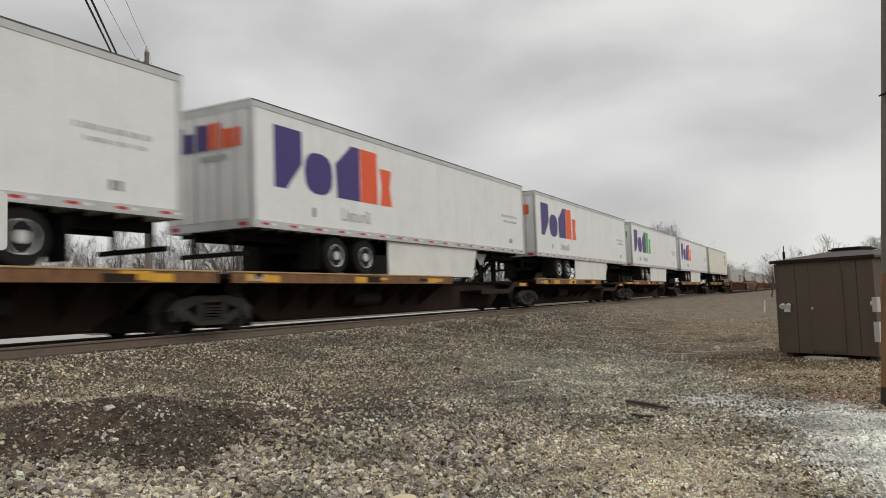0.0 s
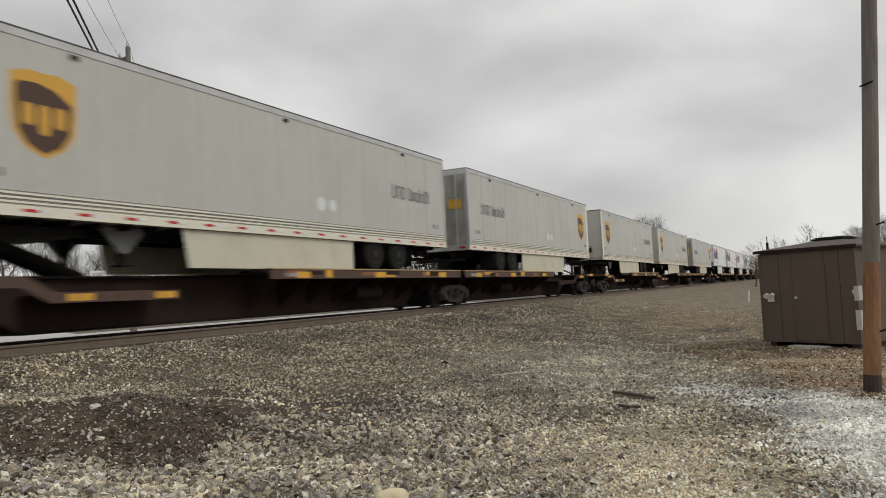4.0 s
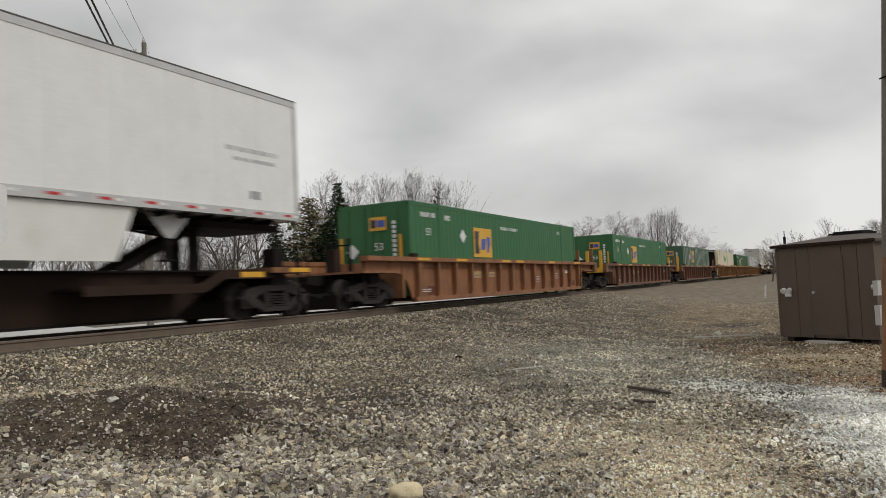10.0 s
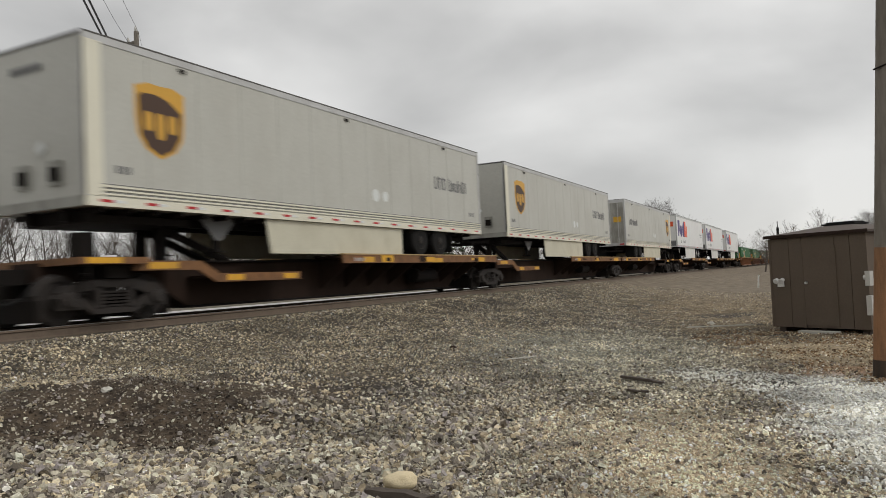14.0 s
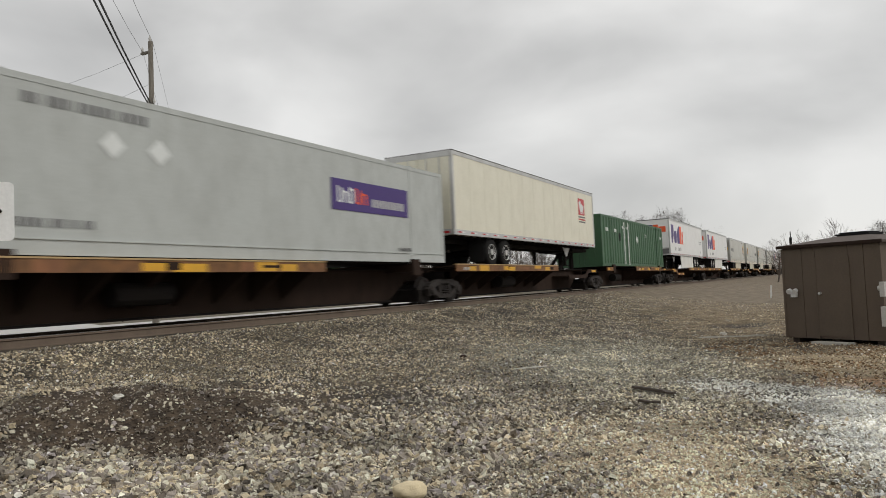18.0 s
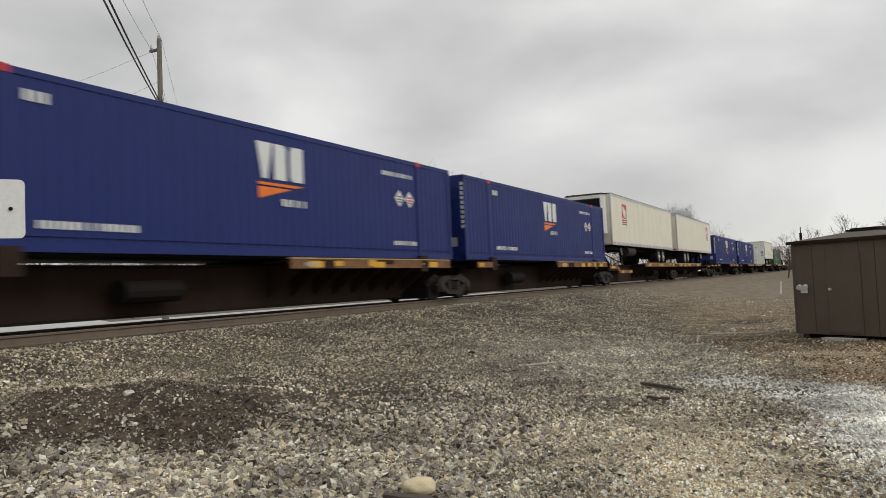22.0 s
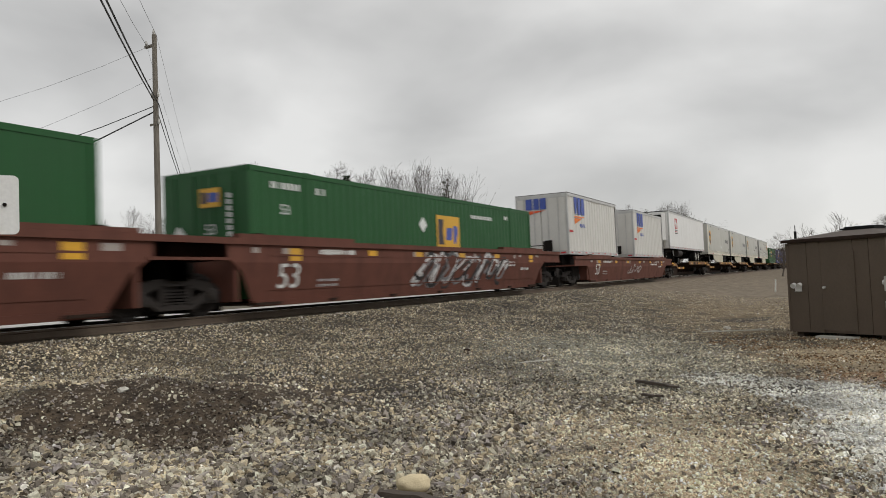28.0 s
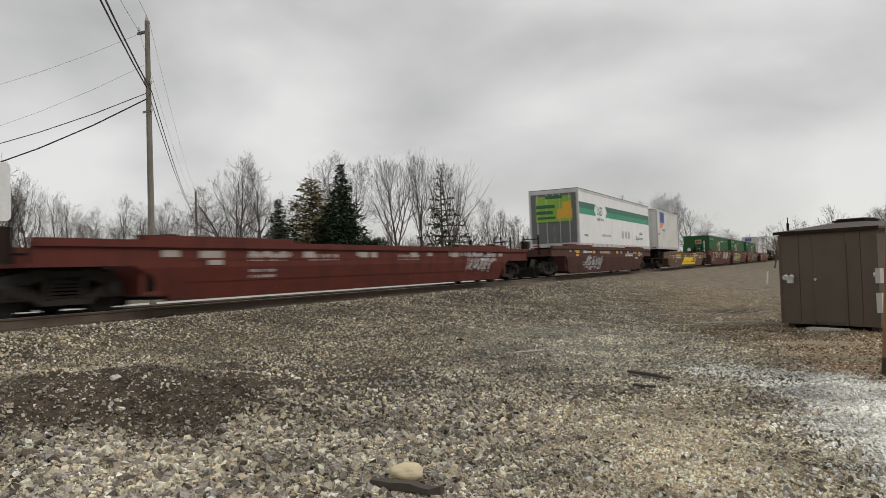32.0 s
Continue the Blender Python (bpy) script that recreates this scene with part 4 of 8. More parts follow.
def band_trailer():
    """Long white trailer with a double green band."""
    t = trailer("band_trailer", "white box trailer with a double green band and door poster", WHITE, nose=1, bottom=1.47, top=4.38, deck=0.45, wheels=False, door_mat=paint("dull_grey_door", (0.13, 0.135, 0.13), 0.5, dirt=0.3))
    L = LONG
    for a, c in ((-L + 0.1, -L + 2.8), (-L + 5.3, -0.1)):
        s = 0.28
        for z0, z1, m in ((3.42, 3.73, TEALD), (3.12, 3.42, TEAL)):
            bm = bmesh.new()
            if a < -L + 1:
                k0, k1 = (z0 - 3.12) / 0.61, (z1 - 3.12) / 0.61
                e0, e1 = c + s * abs(k0 - 0.5) * 2, c + s * abs(k1 - 0.5) * 2
                prism(bm, [(a, z0), (e0, z0), (e1, z1), (a, z1)], "x", FACE, FACE + 0.004)
            else:
                k0, k1 = (z0 - 3.12) / 0.61, (z1 - 3.12) / 0.61
                e0, e1 = a - s * abs(k0 - 0.5) * 2, a - s * abs(k1 - 0.5) * 2
                prism(bm, [(e0, z0), (c, z0), (c, z1), (e1, z1)], "x", FACE, FACE + 0.004)
            part("green_band", bm, m, t)
    letters_as_blocks(t, -L + 3.35, 3.18, 0.50, [(0.75, 1, 0.08), (0.3, 0.5, 0.05), (0.75, 1, 0)], TEALD)
    bars(RND, FACE, -L + 3.3, -L + 4.6, 2.88, 3.02, GREYT, t)
    bars(RND, FACE, -L + 0.9, -L + 1.6, 1.98, 2.10, GREYT, t)
    bars(RND, FACE, -L + 4.2, -L + 6.0, 2.05, 2.18, PALET, t)
    side_text("Available", FACE, -3.15, 2.36, 0.20, GREYT, t)
    side_text("Liftgate Service", FACE, -4.1, 2.02, 0.24, GREYT, t)
    bm = bmesh.new()
    for i in range(3):
        blob(bm, -7.4 + i * 0.75, 2.25, 0.5, 0.5, FACE, power=2)
    part("round_mark", bm, PALET, t)
    e = -L - 0.06
    p = boxes("door_poster", paint("yellow_green_poster", (0.24, 0.42, 0.045), 0.5, dirt=0.3, dirt_color=(0.08, 0.22, 0.03)), t, (-0.92, 0.98, e - 0.004, e, 2.75, 4.05), label="green poster with yellow patches")
    boxes("poster_patch", LOGOY, p, (0.2, 1.0, e - 0.008, e - 0.004, 2.9, 3.4), (0.5, 0.95, e - 0.008, e - 0.004, 3.4, 3.75))
    boxes("poster_patch", GREENB, p, (-0.9, 0.1, e - 0.008, e - 0.004, 3.45, 3.62), (-0.9, 0.0, e - 0.008, e - 0.004, 3.15, 3.32), (-0.85, 0.1, e - 0.008, e - 0.004, 2.9, 3.02), (-0.4, 0.5, e - 0.008, e - 0.004, 3.92, 4.08))
    boxes("under_frame", STEEL, t, (-0.5, 0.5, -15.5, -0.5, 0.9, 1.37), (-1.1, 1.1, -14.0, -11.6, 0.5, 1.37))
    return t


def container(name, label, skin, z0, rib=0.30, depth=0.022, height=2.896, ends="plain", post_mat=None, length=LONG, marks=WHITET):
    """A 53-foot box with corner posts, posts at the 40-foot lifting points, rails and ribbed sides."""
    t = thing(name, label, "container", "containers on the train")
    L, top = length, z0 + height
    inset = (L - 12.19) / 2
    bm = bmesh.new()
    box(bm, -HW + 0.05, HW - 0.05, -L + 0.05, -0.05, z0 + 0.12, top - 0.03)
    part("inner_box", bm, skin, t)
    for s in (1, -1):
        bm = bmesh.new()
        y, pts = -L + 0.12, []
        while y < -0.14:
            pts += [(s * (HW - 0.008), y), (s * (HW - 0.008), y + rib * 0.40), (s * (HW - 0.008 - depth), y + rib * 0.5), (s * (HW - 0.008 - depth), y + rib * 0.90)]
            y += rib
        vs = [[bm.verts.new((px, min(py, -0.12), z)) for px, py in pts] for z in (z0 + 0.18, top - 0.10)]
        for i in range(len(pts) - 1):
            bm.faces.new((vs[0][i], vs[0][i + 1], vs[1][i + 1], vs[1][i]))
        part("side_panel", bm, skin, t)
        boxes("top_rail", skin, t, (s * (HW - 0.07), s * HW, -L, 0, top - 0.11, top))
        boxes("bottom_rail", skin, t, (s * (HW - 0.08), s * (HW + 0.003), -L, 0, z0 + 0.05, z0 + 0.10), (s * (HW - 0.08), s * (HW - 0.004), -L, 0, z0 + 0.10, z0 + 0.20))
        if s > 0:
            boxes("rail_bead", skin, t, (HW - 0.004, HW + 0.014, -L, 0, z0 + 0.05, z0 + 0.075), label="bead along the bottom rail")
            boxes("rail_bead", skin, t, (HW - 0.008, HW + 0.012, -L + 0.14, -0.14, z0 + 0.30, z0 + 0.32))
        for y in (-L, -0.14):
            boxes("corner_post", skin, t, (s * (HW - 0.14), s * (HW + 0.006), y, y + 0.14, z0 + 0.1, top - 0.1))
        for y in (-L + inset, -inset):
            boxes("lift_post", skin, t, (s * (HW - 0.1), s * (HW + 0.008), y - 0.09, y + 0.09, z0 + 0.1, top - 0.1))
            boxes("top_casting", post_mat or skin, t, (s * (HW - 0.15), s * (HW + 0.014), y - 0.1, y + 0.1, top - 0.12, top + 0.015))
            boxes("casting", post_mat or skin, t, (s * (HW - 0.15), s * (HW + 0.014), y - 0.1, y + 0.1, z0, z0 + 0.12))
    boxes("roof", skin, t, (-HW + 0.02, HW - 0.02, -L + 0.02, -0.02, top - 0.03, top - 0.005))
    boxes("floor_frame", STEEL, t, (-HW + 0.1, HW - 0.1, -L + 0.1, -0.1, z0 + 0.01, z0 + 0.12))
    if ends == "ribbed":
        bm = bmesh.new()
        for i in range(7):
            z = z0 + 0.3 + i * 0.36
            box(bm, -HW + 0.14, HW - 0.14, -L - 0.02, -L + 0.06, z, z + 0.2)
        part("end_ribs", bm, skin, t)
    for s in (-1, 1):
        d = boxes("door", skin, t, (s * 0.015, s * (HW - 0.13), -L, -L + 0.05, z0 + 0.15, top - 0.12))
        if ends == "plain":
            for x in (0.3, 0.9):
                bm = bmesh.new()
                tube(bm, (s * x, -L - 0.025, z0 + 0.12), (s * x, -L - 0.025, top - 0.12), 0.017, seg=6)
                part("lock_rod", bm, SILVER if skin not in (GREEN, GREENB, GREEND, BLUE) else skin, d)
    boxes("door_sill", skin, t, (-HW, HW, -L, -L + 0.06, z0 + 0.02, z0 + 0.16))
    boxes("door_header", skin, t, (-HW, HW, -L, -L + 0.06, top - 0.13, top))
    return t


def diamond(t, y, z, r, mat=WHITET, x=FACE, end=None):
    bm = bmesh.new()
    if end is None:
        prism(bm, [(y, z - r), (y + r, z), (y, z + r), (y - r, z)], "x", x, x + 0.005)
    else:
        prism(bm, [(y, z - r), (y + r, z), (y, z + r), (y - r, z)], "y", end - 0.005, end)
    part("placard", bm, mat, t, "white diamond placard")


def yellow_mark(t, y, z, w, h, x=FACE, end=None):
    """A yellow panel with a black block and blue blocks."""
    if end is None:
        p = boxes("logo_panel", LOGOY, t, (x, x + 0.004, y, y + w, z, z + h), label="yellow logo panel")
        bm = bmesh.new()
        prism(bm, [(y + w * 0.06, z + h * 0.12), (y + w * 0.30, z + h * 0.12), (y + w * 0.25, z + h * 0.5), (y + w * 0.30, z + h * 0.88), (y + w * 0.06, z + h * 0.88)], "x", x + 0.004, x + 0.007)
        part("logo_shape", bm, LOGOK, p)
        bm = bmesh.new()
        prism(bm, [(y + w * 0.38, z + h * 0.26), (y + w * 0.62, z + h * 0.26), (y + w * 0.68, z + h * 0.64), (y + w * 0.42, z + h * 0.64)], "x", x + 0.004, x + 0.007)
        prism(bm, [(y + w * 0.72, z + h * 0.16), (y + w * 0.80, z + h * 0.16), (y + w * 0.92, z + h * 0.5), (y + w * 0.90, z + h * 0.70), (y + w * 0.72, z + h * 0.72)], "x", x + 0.004, x + 0.007)
        part("logo_shape", bm, LOGOB, p)
    else:
        p = boxes("logo_panel", LOGOY, t, (y, y + w, end - 0.004, end, z, z + h))
        boxes("logo_shape", LOGOK, p, (y + w * 0.08, y + w * 0.38, end - 0.007, end - 0.004, z + h * 0.2, z + h * 0.8))
        boxes("logo_shape", LOGOB, p, (y + w * 0.44, y + w * 0.9, end - 0.007, end - 0.004, z + h * 0.25, z + h * 0.75))


def green_container(z0, skin=GREEN, stripes=False, logo_at=5.2, brackets=False):
    t = container("striped_container" if stripes else "green_container", "green 53-foot container with pale vertical stripes" if stripes else "green 53-foot container with a yellow logo panel", skin, z0,
                  rib=0.62 if stripes else 0.29, depth=0.03 if stripes else 0.012)
    L = LONG
    if stripes:
        for i in range(20):
            y = -L + 1.0 + i * 0.75
            if not 4.4 < y + L < 6.3:
                boxes("pale_stripe", PALET, t, (FACE, FACE + 0.004, y, y + 0.16, z0 + 0.25, z0 + 2.75))
    yellow_mark(t, -L + logo_at - 0.75, z0 + 1.25 if not stripes else z0 + 1.45, 1.55, 1.05)
    diamond(t, -L + logo_at - 1.6, z0 + 1.95, 0.24)
    if not stripes:
        bars(RND, FACE, -L + 0.7, -L + 1.7, z0 + 2.45, z0 + 2.60, WHITET, t)
        side_text("53", FACE, -L + 1.0, z0 + 1.88, 0.24, WHITET, t)
        bars(RND, FACE, -L + 2.3, -L + 2.65, z0 + 2.42, z0 + 2.58, WHITET, t)
        bars(RND, FACE, -L + 0.6, -L + 1.5, z0 + 0.66, z0 + 0.76, WHITET, t)
        bars(RND, FACE, -L + logo_at + 1.7, -L + logo_at + 3.4, z0 + 2.32, z0 + 2.44, WHITET, t)
    side_text("53", FACE, -1.0, z0 + 1.0, 0.22, WHITET, t)
    bars(RND, FACE, -2.6, -2.3, z0 + 2.42, z0 + 2.56, WHITET, t)
    e = -L - 0.045
    yellow_mark(t, -0.1, z0 + 2.05, 0.62, 0.42, end=e)
    end_text("53", 0.05, e, z0 + 1.45, 0.24, WHITET, t)
    diamond(t, -0.75, z0 + 1.45, 0.24, end=e)
    bm = bmesh.new()
    for i in range(9):
        box(bm, 0.72, 0.84, e - 0.004, e, z0 + 1.1 + i * 0.14, z0 + 1.2 + i * 0.14)
    part("lettering_bar", bm, WHITET, t)
    boxes("label_plate", CREAM, t, (-0.1, 0.35, e - 0.004, e, z0 + 0.62, z0 + 0.82))
    if brackets:
        boxes("hand_rail", YELLOW, t, (0.95, 1.05, e - 0.03, e - 0.01, z0 + 0.9, z0 + 1.9), (-1.2, -1.1, e - 0.03, e - 0.01, z0 + 0.9, z0 + 1.9))
    return t


def blue_container(z0):
    t = container("blue_container", "dark blue 53-foot container with white blocks and an orange wedge", BLUE, z0, rib=0.28, depth=0.018, ends="ribbed", post_mat=REDT)
    L = LONG
    three_blocks(t, -L + 7.4, z0 + 1.75, 0.80, WHITET)
    for y, ink in ((-3.05, GREYT), (-2.5, REDT)):
        diamond(t, y, z0 + 1.75, 0.24)
        for z, w in ((0.05, 0.12), (-0.03, 0.15), (-0.10, 0.10)):
            boxes("placard_print", ink, t, (FACE + 0.005, FACE + 0.008, y - w, y + w, z0 + 1.75 + z - 0.022, z0 + 1.75 + z + 0.022))
    bars(RND, FACE, -3.9, -2.3, z0 + 2.35, z0 + 2.47, WHITET, t)
    bars(RND, FACE, -3.4, -2.2, z0 + 0.42, z0 + 0.54, WHITET, t)
    bars(RND, FACE, -L + 2.5, -L + 4.4, z0 + 0.42, z0 + 0.55, WHITET, t)
    bars(RND, FACE, -L + 2.3, -L + 2.75, z0 + 2.4, z0 + 2.58, WHITET, t)
    e = -L - 0.03
    three_blocks(t, -0.5, z0 + 2.2, 0.42, WHITET, end=e)
    for x in (-0.55, 0.2):
        diamond(t, x, z0 + 1.6, 0.22, end=e)
    bm = bmesh.new()
    for i in range(10):
        box(bm, HW - 0.12, HW - 0.02, -L - 0.006, -L - 0.001, z0 + 1.1 + i * 0.16, z0 + 1.21 + i * 0.16)
    part("lettering_bar", bm, WHITET, t)
    boxes("label_plate", PALET, t, (0.75, 1.0, e - 0.006, e, z0 + 0.5, z0 + 0.8))
    return t


def grey_container(z0, ribbed):
    t = container("grey_container", "light grey 53-foot container with a purple logo panel", GREYC if not ribbed else paint("ribbed_grey_paint", (0.50, 0.50, 0.46), 0.5, dirt=0.25), z0,
                  rib=0.42 if ribbed else 0.6, depth=0.035 if ribbed else 0.004)
    L = LONG
    y = -5.9
    p = boxes("logo_panel", PURPLE, t, (FACE, FACE + 0.004, y, y + 3.7, z0 + 1.35, z0 + 2.15), label="purple logo panel")
    letters_as_blocks(p, y + 0.25, z0 + 1.55, 0.42, [(0.55, 1, 0.06), (0.55, 0.74, 0.06), (0.55, 1, 0)], WHITET, x=FACE + 0.004)
    letters_as_blocks(p, y + 1.06, z0 + 1.55, 0.42, [(0.6, 1, 0.06), (0.6, 0.74, 0)], ORANGE, x=FACE + 0.004)
    bars(RND, FACE + 0.004, y + 1.8, y + 3.5, z0 + 1.52, z0 + 1.74, PALET, p, gap=0.12)
    for q in (-L + 4.0, -L + 5.0):
        diamond(t, q, z0 + 2.0, 0.25, GREYW if ribbed else WHITET)
    bars(RND, FACE, -L + 2.4, -L + 4.8, z0 + 2.45, z0 + 2.62, GREYT, t)
    bars(RND, FACE, -L + 1.5, -L + 3.6, z0 + 0.5, z0 + 0.64, GREYT, t)
    bars(RND, FACE, -2.8, -1.9, z0 + 0.36, z0 + 0.46, GREYT, t)
    e = -L - 0.045
    for a, c in ((-1.05, -0.2), (0.1, 1.0)):
        boxes("logo_panel", PURPLE, t, (a, c, e - 0.004, e, z0 + 1.55, z0 + 2.15))
    return t


def cold_container(z0):
    t = container("cooled_container", "cream 53-foot cooled container with green logo shapes", CREAMY, z0, rib=1.22, depth=0.005, height=3.05, post_mat=STEEL)
    L = LONG
    y = -L + 5.6
    letters_as_blocks(t, y, z0 + 1.78, 0.72, [(0.75, 1.15, 0.06), (0.28, 0.95, 0.06), (0.62, 0.75, 0.06), (0.6, 0.75, 0.06), (0.42, 0.75, 0.2)], LIME)
    bm = bmesh.new()
    yy = y + 2.35
    for k, (r0, r1) in enumerate(((0.62, 0.54), (0.42, 0.36))):
        for i in range(16):
            u0, u1 = radians(-60 + i * 14), radians(-60 + (i + 1) * 14)
            prism(bm, [(yy + 0.8 + r0 * 1.25 * math.cos(u0), z0 + 2.0 + r0 * math.sin(u0)), (yy + 0.8 + r0 * 1.25 * math.cos(u1), z0 + 2.0 + r0 * math.sin(u1)), (yy + 0.8 + r1 * 1.25 * math.cos(u1), z0 + 2.0 + r1 * math.sin(u1)), (yy + 0.8 + r1 * 1.25 * math.cos(u0), z0 + 2.0 + r1 * math.sin(u0))], "x", FACE, FACE + 0.004)
    blob(bm, yy + 1.5, z0 + 1.75, 0.35, 0.22, FACE, 0.005, power=2)
    part("logo_shape", bm, LIME, t, "curved green strokes")
    bars(RND, FACE, -L + 1.4, -L + 2.9, z0 + 2.6, z0 + 2.75, PALET, t)
    top = z0 + 3.05
    for y in (-L + 1.98, -1.98):
        for dy in (-0.14, 0.10):
            boxes("rust_streak", RUSTSTAIN, t, (HW - 0.006, HW + 0.003, y + dy, y + dy + 0.045, z0 + 0.22, top - 0.14), label="rust streak beside the lifting post")
    for h in (0.05, 0.11):
        boxes("rail_groove", GREYT, t, (HW, HW + 0.004, -L + 2.1, -0.1, top - h - 0.012, top - h), label="dark groove along the top rail")
    boxes("rail_groove", GREYT, t, (HW - 0.006, HW + 0.001, -L + 0.2, -L + 1.8, top - 0.45, top - 0.435))
    for s in (-1, 1):
        boxes("end_frame", CREAMY, t, (s * 1.15, s * 1.29, -L - 0.95, -L - 0.80, z0 + 0.1, top - 0.02), label="cream corner post of the open end frame")
        bm = bmesh.new()
        prism(bm, [(-L - 0.80, z0 + 0.1), (-L - 0.003, z0 + 0.1), (-L - 0.003, top - 0.25), (-L - 0.25, top - 0.6), (-L - 0.45, z0 + 0.5), (-L - 0.80, z0 + 0.35)], "x", s * 1.20, s * 1.26)
        part("end_gusset", bm, RUSTSTAIN, t, "rust-stained side plate of the end frame")
        boxes("top_tie", CREAMY, t, (s * 1.16, s * 1.28, -L - 0.80, -L - 0.003, top - 0.12, top - 0.03))
    for z, h in ((top - 0.14, 0.11), (z0 + 0.1, 0.2)):
        boxes("end_beam", STEEL, t, (-1.15, 1.15, -L - 0.94, -L - 0.82, z, z + h))
    u = boxes("cooling_unit", BLACK, t, (-0.95, 0.95, -L - 0.55, -L - 0.02, z0 + 1.25, top - 0.2), label="black louvred cooling unit")
    boxes("unit_base", CREAMY, t, (-0.9, 0.9, -L - 0.5, -L - 0.02, z0 + 0.9, z0 + 1.24), label="cream base under the cooling unit")
    bm = bmesh.new()
    for i in range(9):
        box(bm, -0.85, 0.85, -L - 0.575, -L - 0.55, z0 + 1.5 + i * 0.15, z0 + 1.58 + i * 0.15)
    part("louvre", bm, STEEL, u)
    return t


def old_green_container(z0):
    t = container("dark_green_container", "dark green ribbed container with two white upright stripes", GREEND, z0, rib=0.56, depth=0.05)
    L = LONG
    for y in (-L + 4.9, -L + 5.9):
        boxes("white_stripe", WHITET, t, (FACE + 0.004, FACE + 0.009, y, y + 0.16, z0 + 0.15, z0 + 2.7))
        bars(RND, FACE + 0.004, y - 0.42, y - 0.05, z0 + 2.30, z0 + 2.44, WHITET, t)
    diamond(t, -L + 8.2, z0 + 1.75, 0.26, x=FACE + 0.006)
    boxes("vent_plate", BLACK, t, (FACE, FACE + 0.006, -L + 3.7, -L + 4.1, z0 + 1.55, z0 + 2.0))
    for y in (-L + 2.7, -L + 0.9, -5.7, -0.9):
        bars(RND, FACE + 0.004, y, y + 0.45, z0 + 2.0, z0 + 2.2, WHITET, t)
    return t


# ---- the train: cars ----
def truck_parts(car, y, end_cap=True):
    """A two-axle truck under a car at y."""
    bm = bmesh.new()
    box(bm, -0.95, 0.95, y - 0.2, y + 0.2, 0.42, 0.62)
    t = part("truck", bm, TRUCKM, car, "grimy two-axle truck")
    part("brake_rigging", TRUCK["rigging"], STEEL, t, at=Matrix.Translation((0, y, 0)))
    for s in (1, -1):
        part("side_frame", TRUCK["frame"], TRUCKM, t, at=Matrix.Translation((s * 1.0, y, 0)))
        part("truck_spring", TRUCK["spring"], TRUCKM, t, at=Matrix.Translation((s * 1.0, y, 0)))
    for d in (-0.89, 0.89):
        part("wheel_set", TRUCK["wheels"], TRUCKM, t, at=Matrix.Translation((0, y + d, 0.42)))
        for s in (1, -1):
            part("bearing_cap", TRUCK["cap"], TRUCKM, t, at=Matrix.Translation((s * 1.1, y + d, 0.42)))
    return t


def truck_meshes():
    bm = bmesh.new()
    # a frame cast with two windows: top chord, bottom chord, columns and ends
    prism(bm, [(-1.16, 0.46), (-0.95, 0.66), (-0.45, 0.76), (0.45, 0.76), (0.95, 0.66), (1.16, 0.46), (0.66, 0.50), (0.36, 0.62), (-0.36, 0.62), (-0.66, 0.50)], "x", -0.07, 0.07)
    prism(bm, [(-0.72, 0.34), (-0.42, 0.16), (0.42, 0.16), (0.72, 0.34), (0.66, 0.48), (0.36, 0.27), (-0.36, 0.27), (-0.66, 0.48)], "x", -0.07, 0.07)
    for s in (-1, 1):
        box(bm, -0.07, 0.07, s * 0.33 - 0.06, s * 0.33 + 0.06, 0.25, 0.64)
        box(bm, -0.08, 0.08, s * 0.89 - 0.2, s * 0.89 + 0.2, 0.26, 0.56)
    TRUCK["frame"] = finish(bm, "side_frame", TRUCKM)
    bm = bmesh.new()      # brake beams, rods and shoes between the wheels
    box(bm, -0.6, 0.6, -0.40, 0.40, 0.10, 0.42)
    for d in (-1.32, -0.46, 0.46, 1.32):
        box(bm, -0.86, 0.86, d - 0.05, d + 0.05, 0.08, 0.44)
        for x in (-0.72, 0.72):
            box(bm, x - 0.06, x + 0.06, d - 0.07, d + 0.07, 0.14, 0.52)
    TRUCK["rigging"] = finish(bm, "brake_rigging", STEEL)
    bm = bmesh.new()
    for d in (-0.17, 0.0, 0.17):
        for z in range(5):
            lathe_at(bm, (0.02, d, 0.28 + z * 0.06), 0.075, 0.035)
    TRUCK["spring"] = finish(bm, "truck_spring", TRUCKM)
    bm = bmesh.new()
    for s in (1, -1):
        lathe(bm, [(s * 0.66, 0.1), (s * 0.66, 0.46), (s * 0.70, 0.455), (s * 0.715, 0.42), (s * 0.80, 0.415), (s * 0.805, 0.34), (s * 0.77, 0.30), (s * 0.77, 0.16), (s * 0.83, 0.13), (s * 0.83, 0.05)], 24)
    tube(bm, (-1.1, 0, 0), (1.1, 0, 0), 0.08, seg=10)
    TRUCK["wheels"] = finish(bm, "wheel_set", TRUCKM)
    bm = bmesh.new()
    lathe(bm, [(-0.08, 0.14), (0.02, 0.14), (0.05, 0.11), (0.06, 0.03)], 12)
    TRUCK["cap"] = finish(bm, "bearing_cap", TRUCKM)


def lathe_at(bm, c, r, h):
    rings = []
    for z, k in ((0, 1), (h, 1)):
        rings.append([bm.verts.new((c[0] + r * k * math.cos(2 * math.pi * i / 8), c[1] + r * k * math.sin(2 * math.pi * i / 8), c[2] + z)) for i in range(8)])
    for i in range(8):
        bm.faces.new((rings[0][i], rings[0][(i + 1) % 8], rings[1][(i + 1) % 8], rings[1][i]))
    bm.faces.new(rings[0][::-1])
    bm.faces.new(rings[1])


TRUCK = {}
truck_meshes()


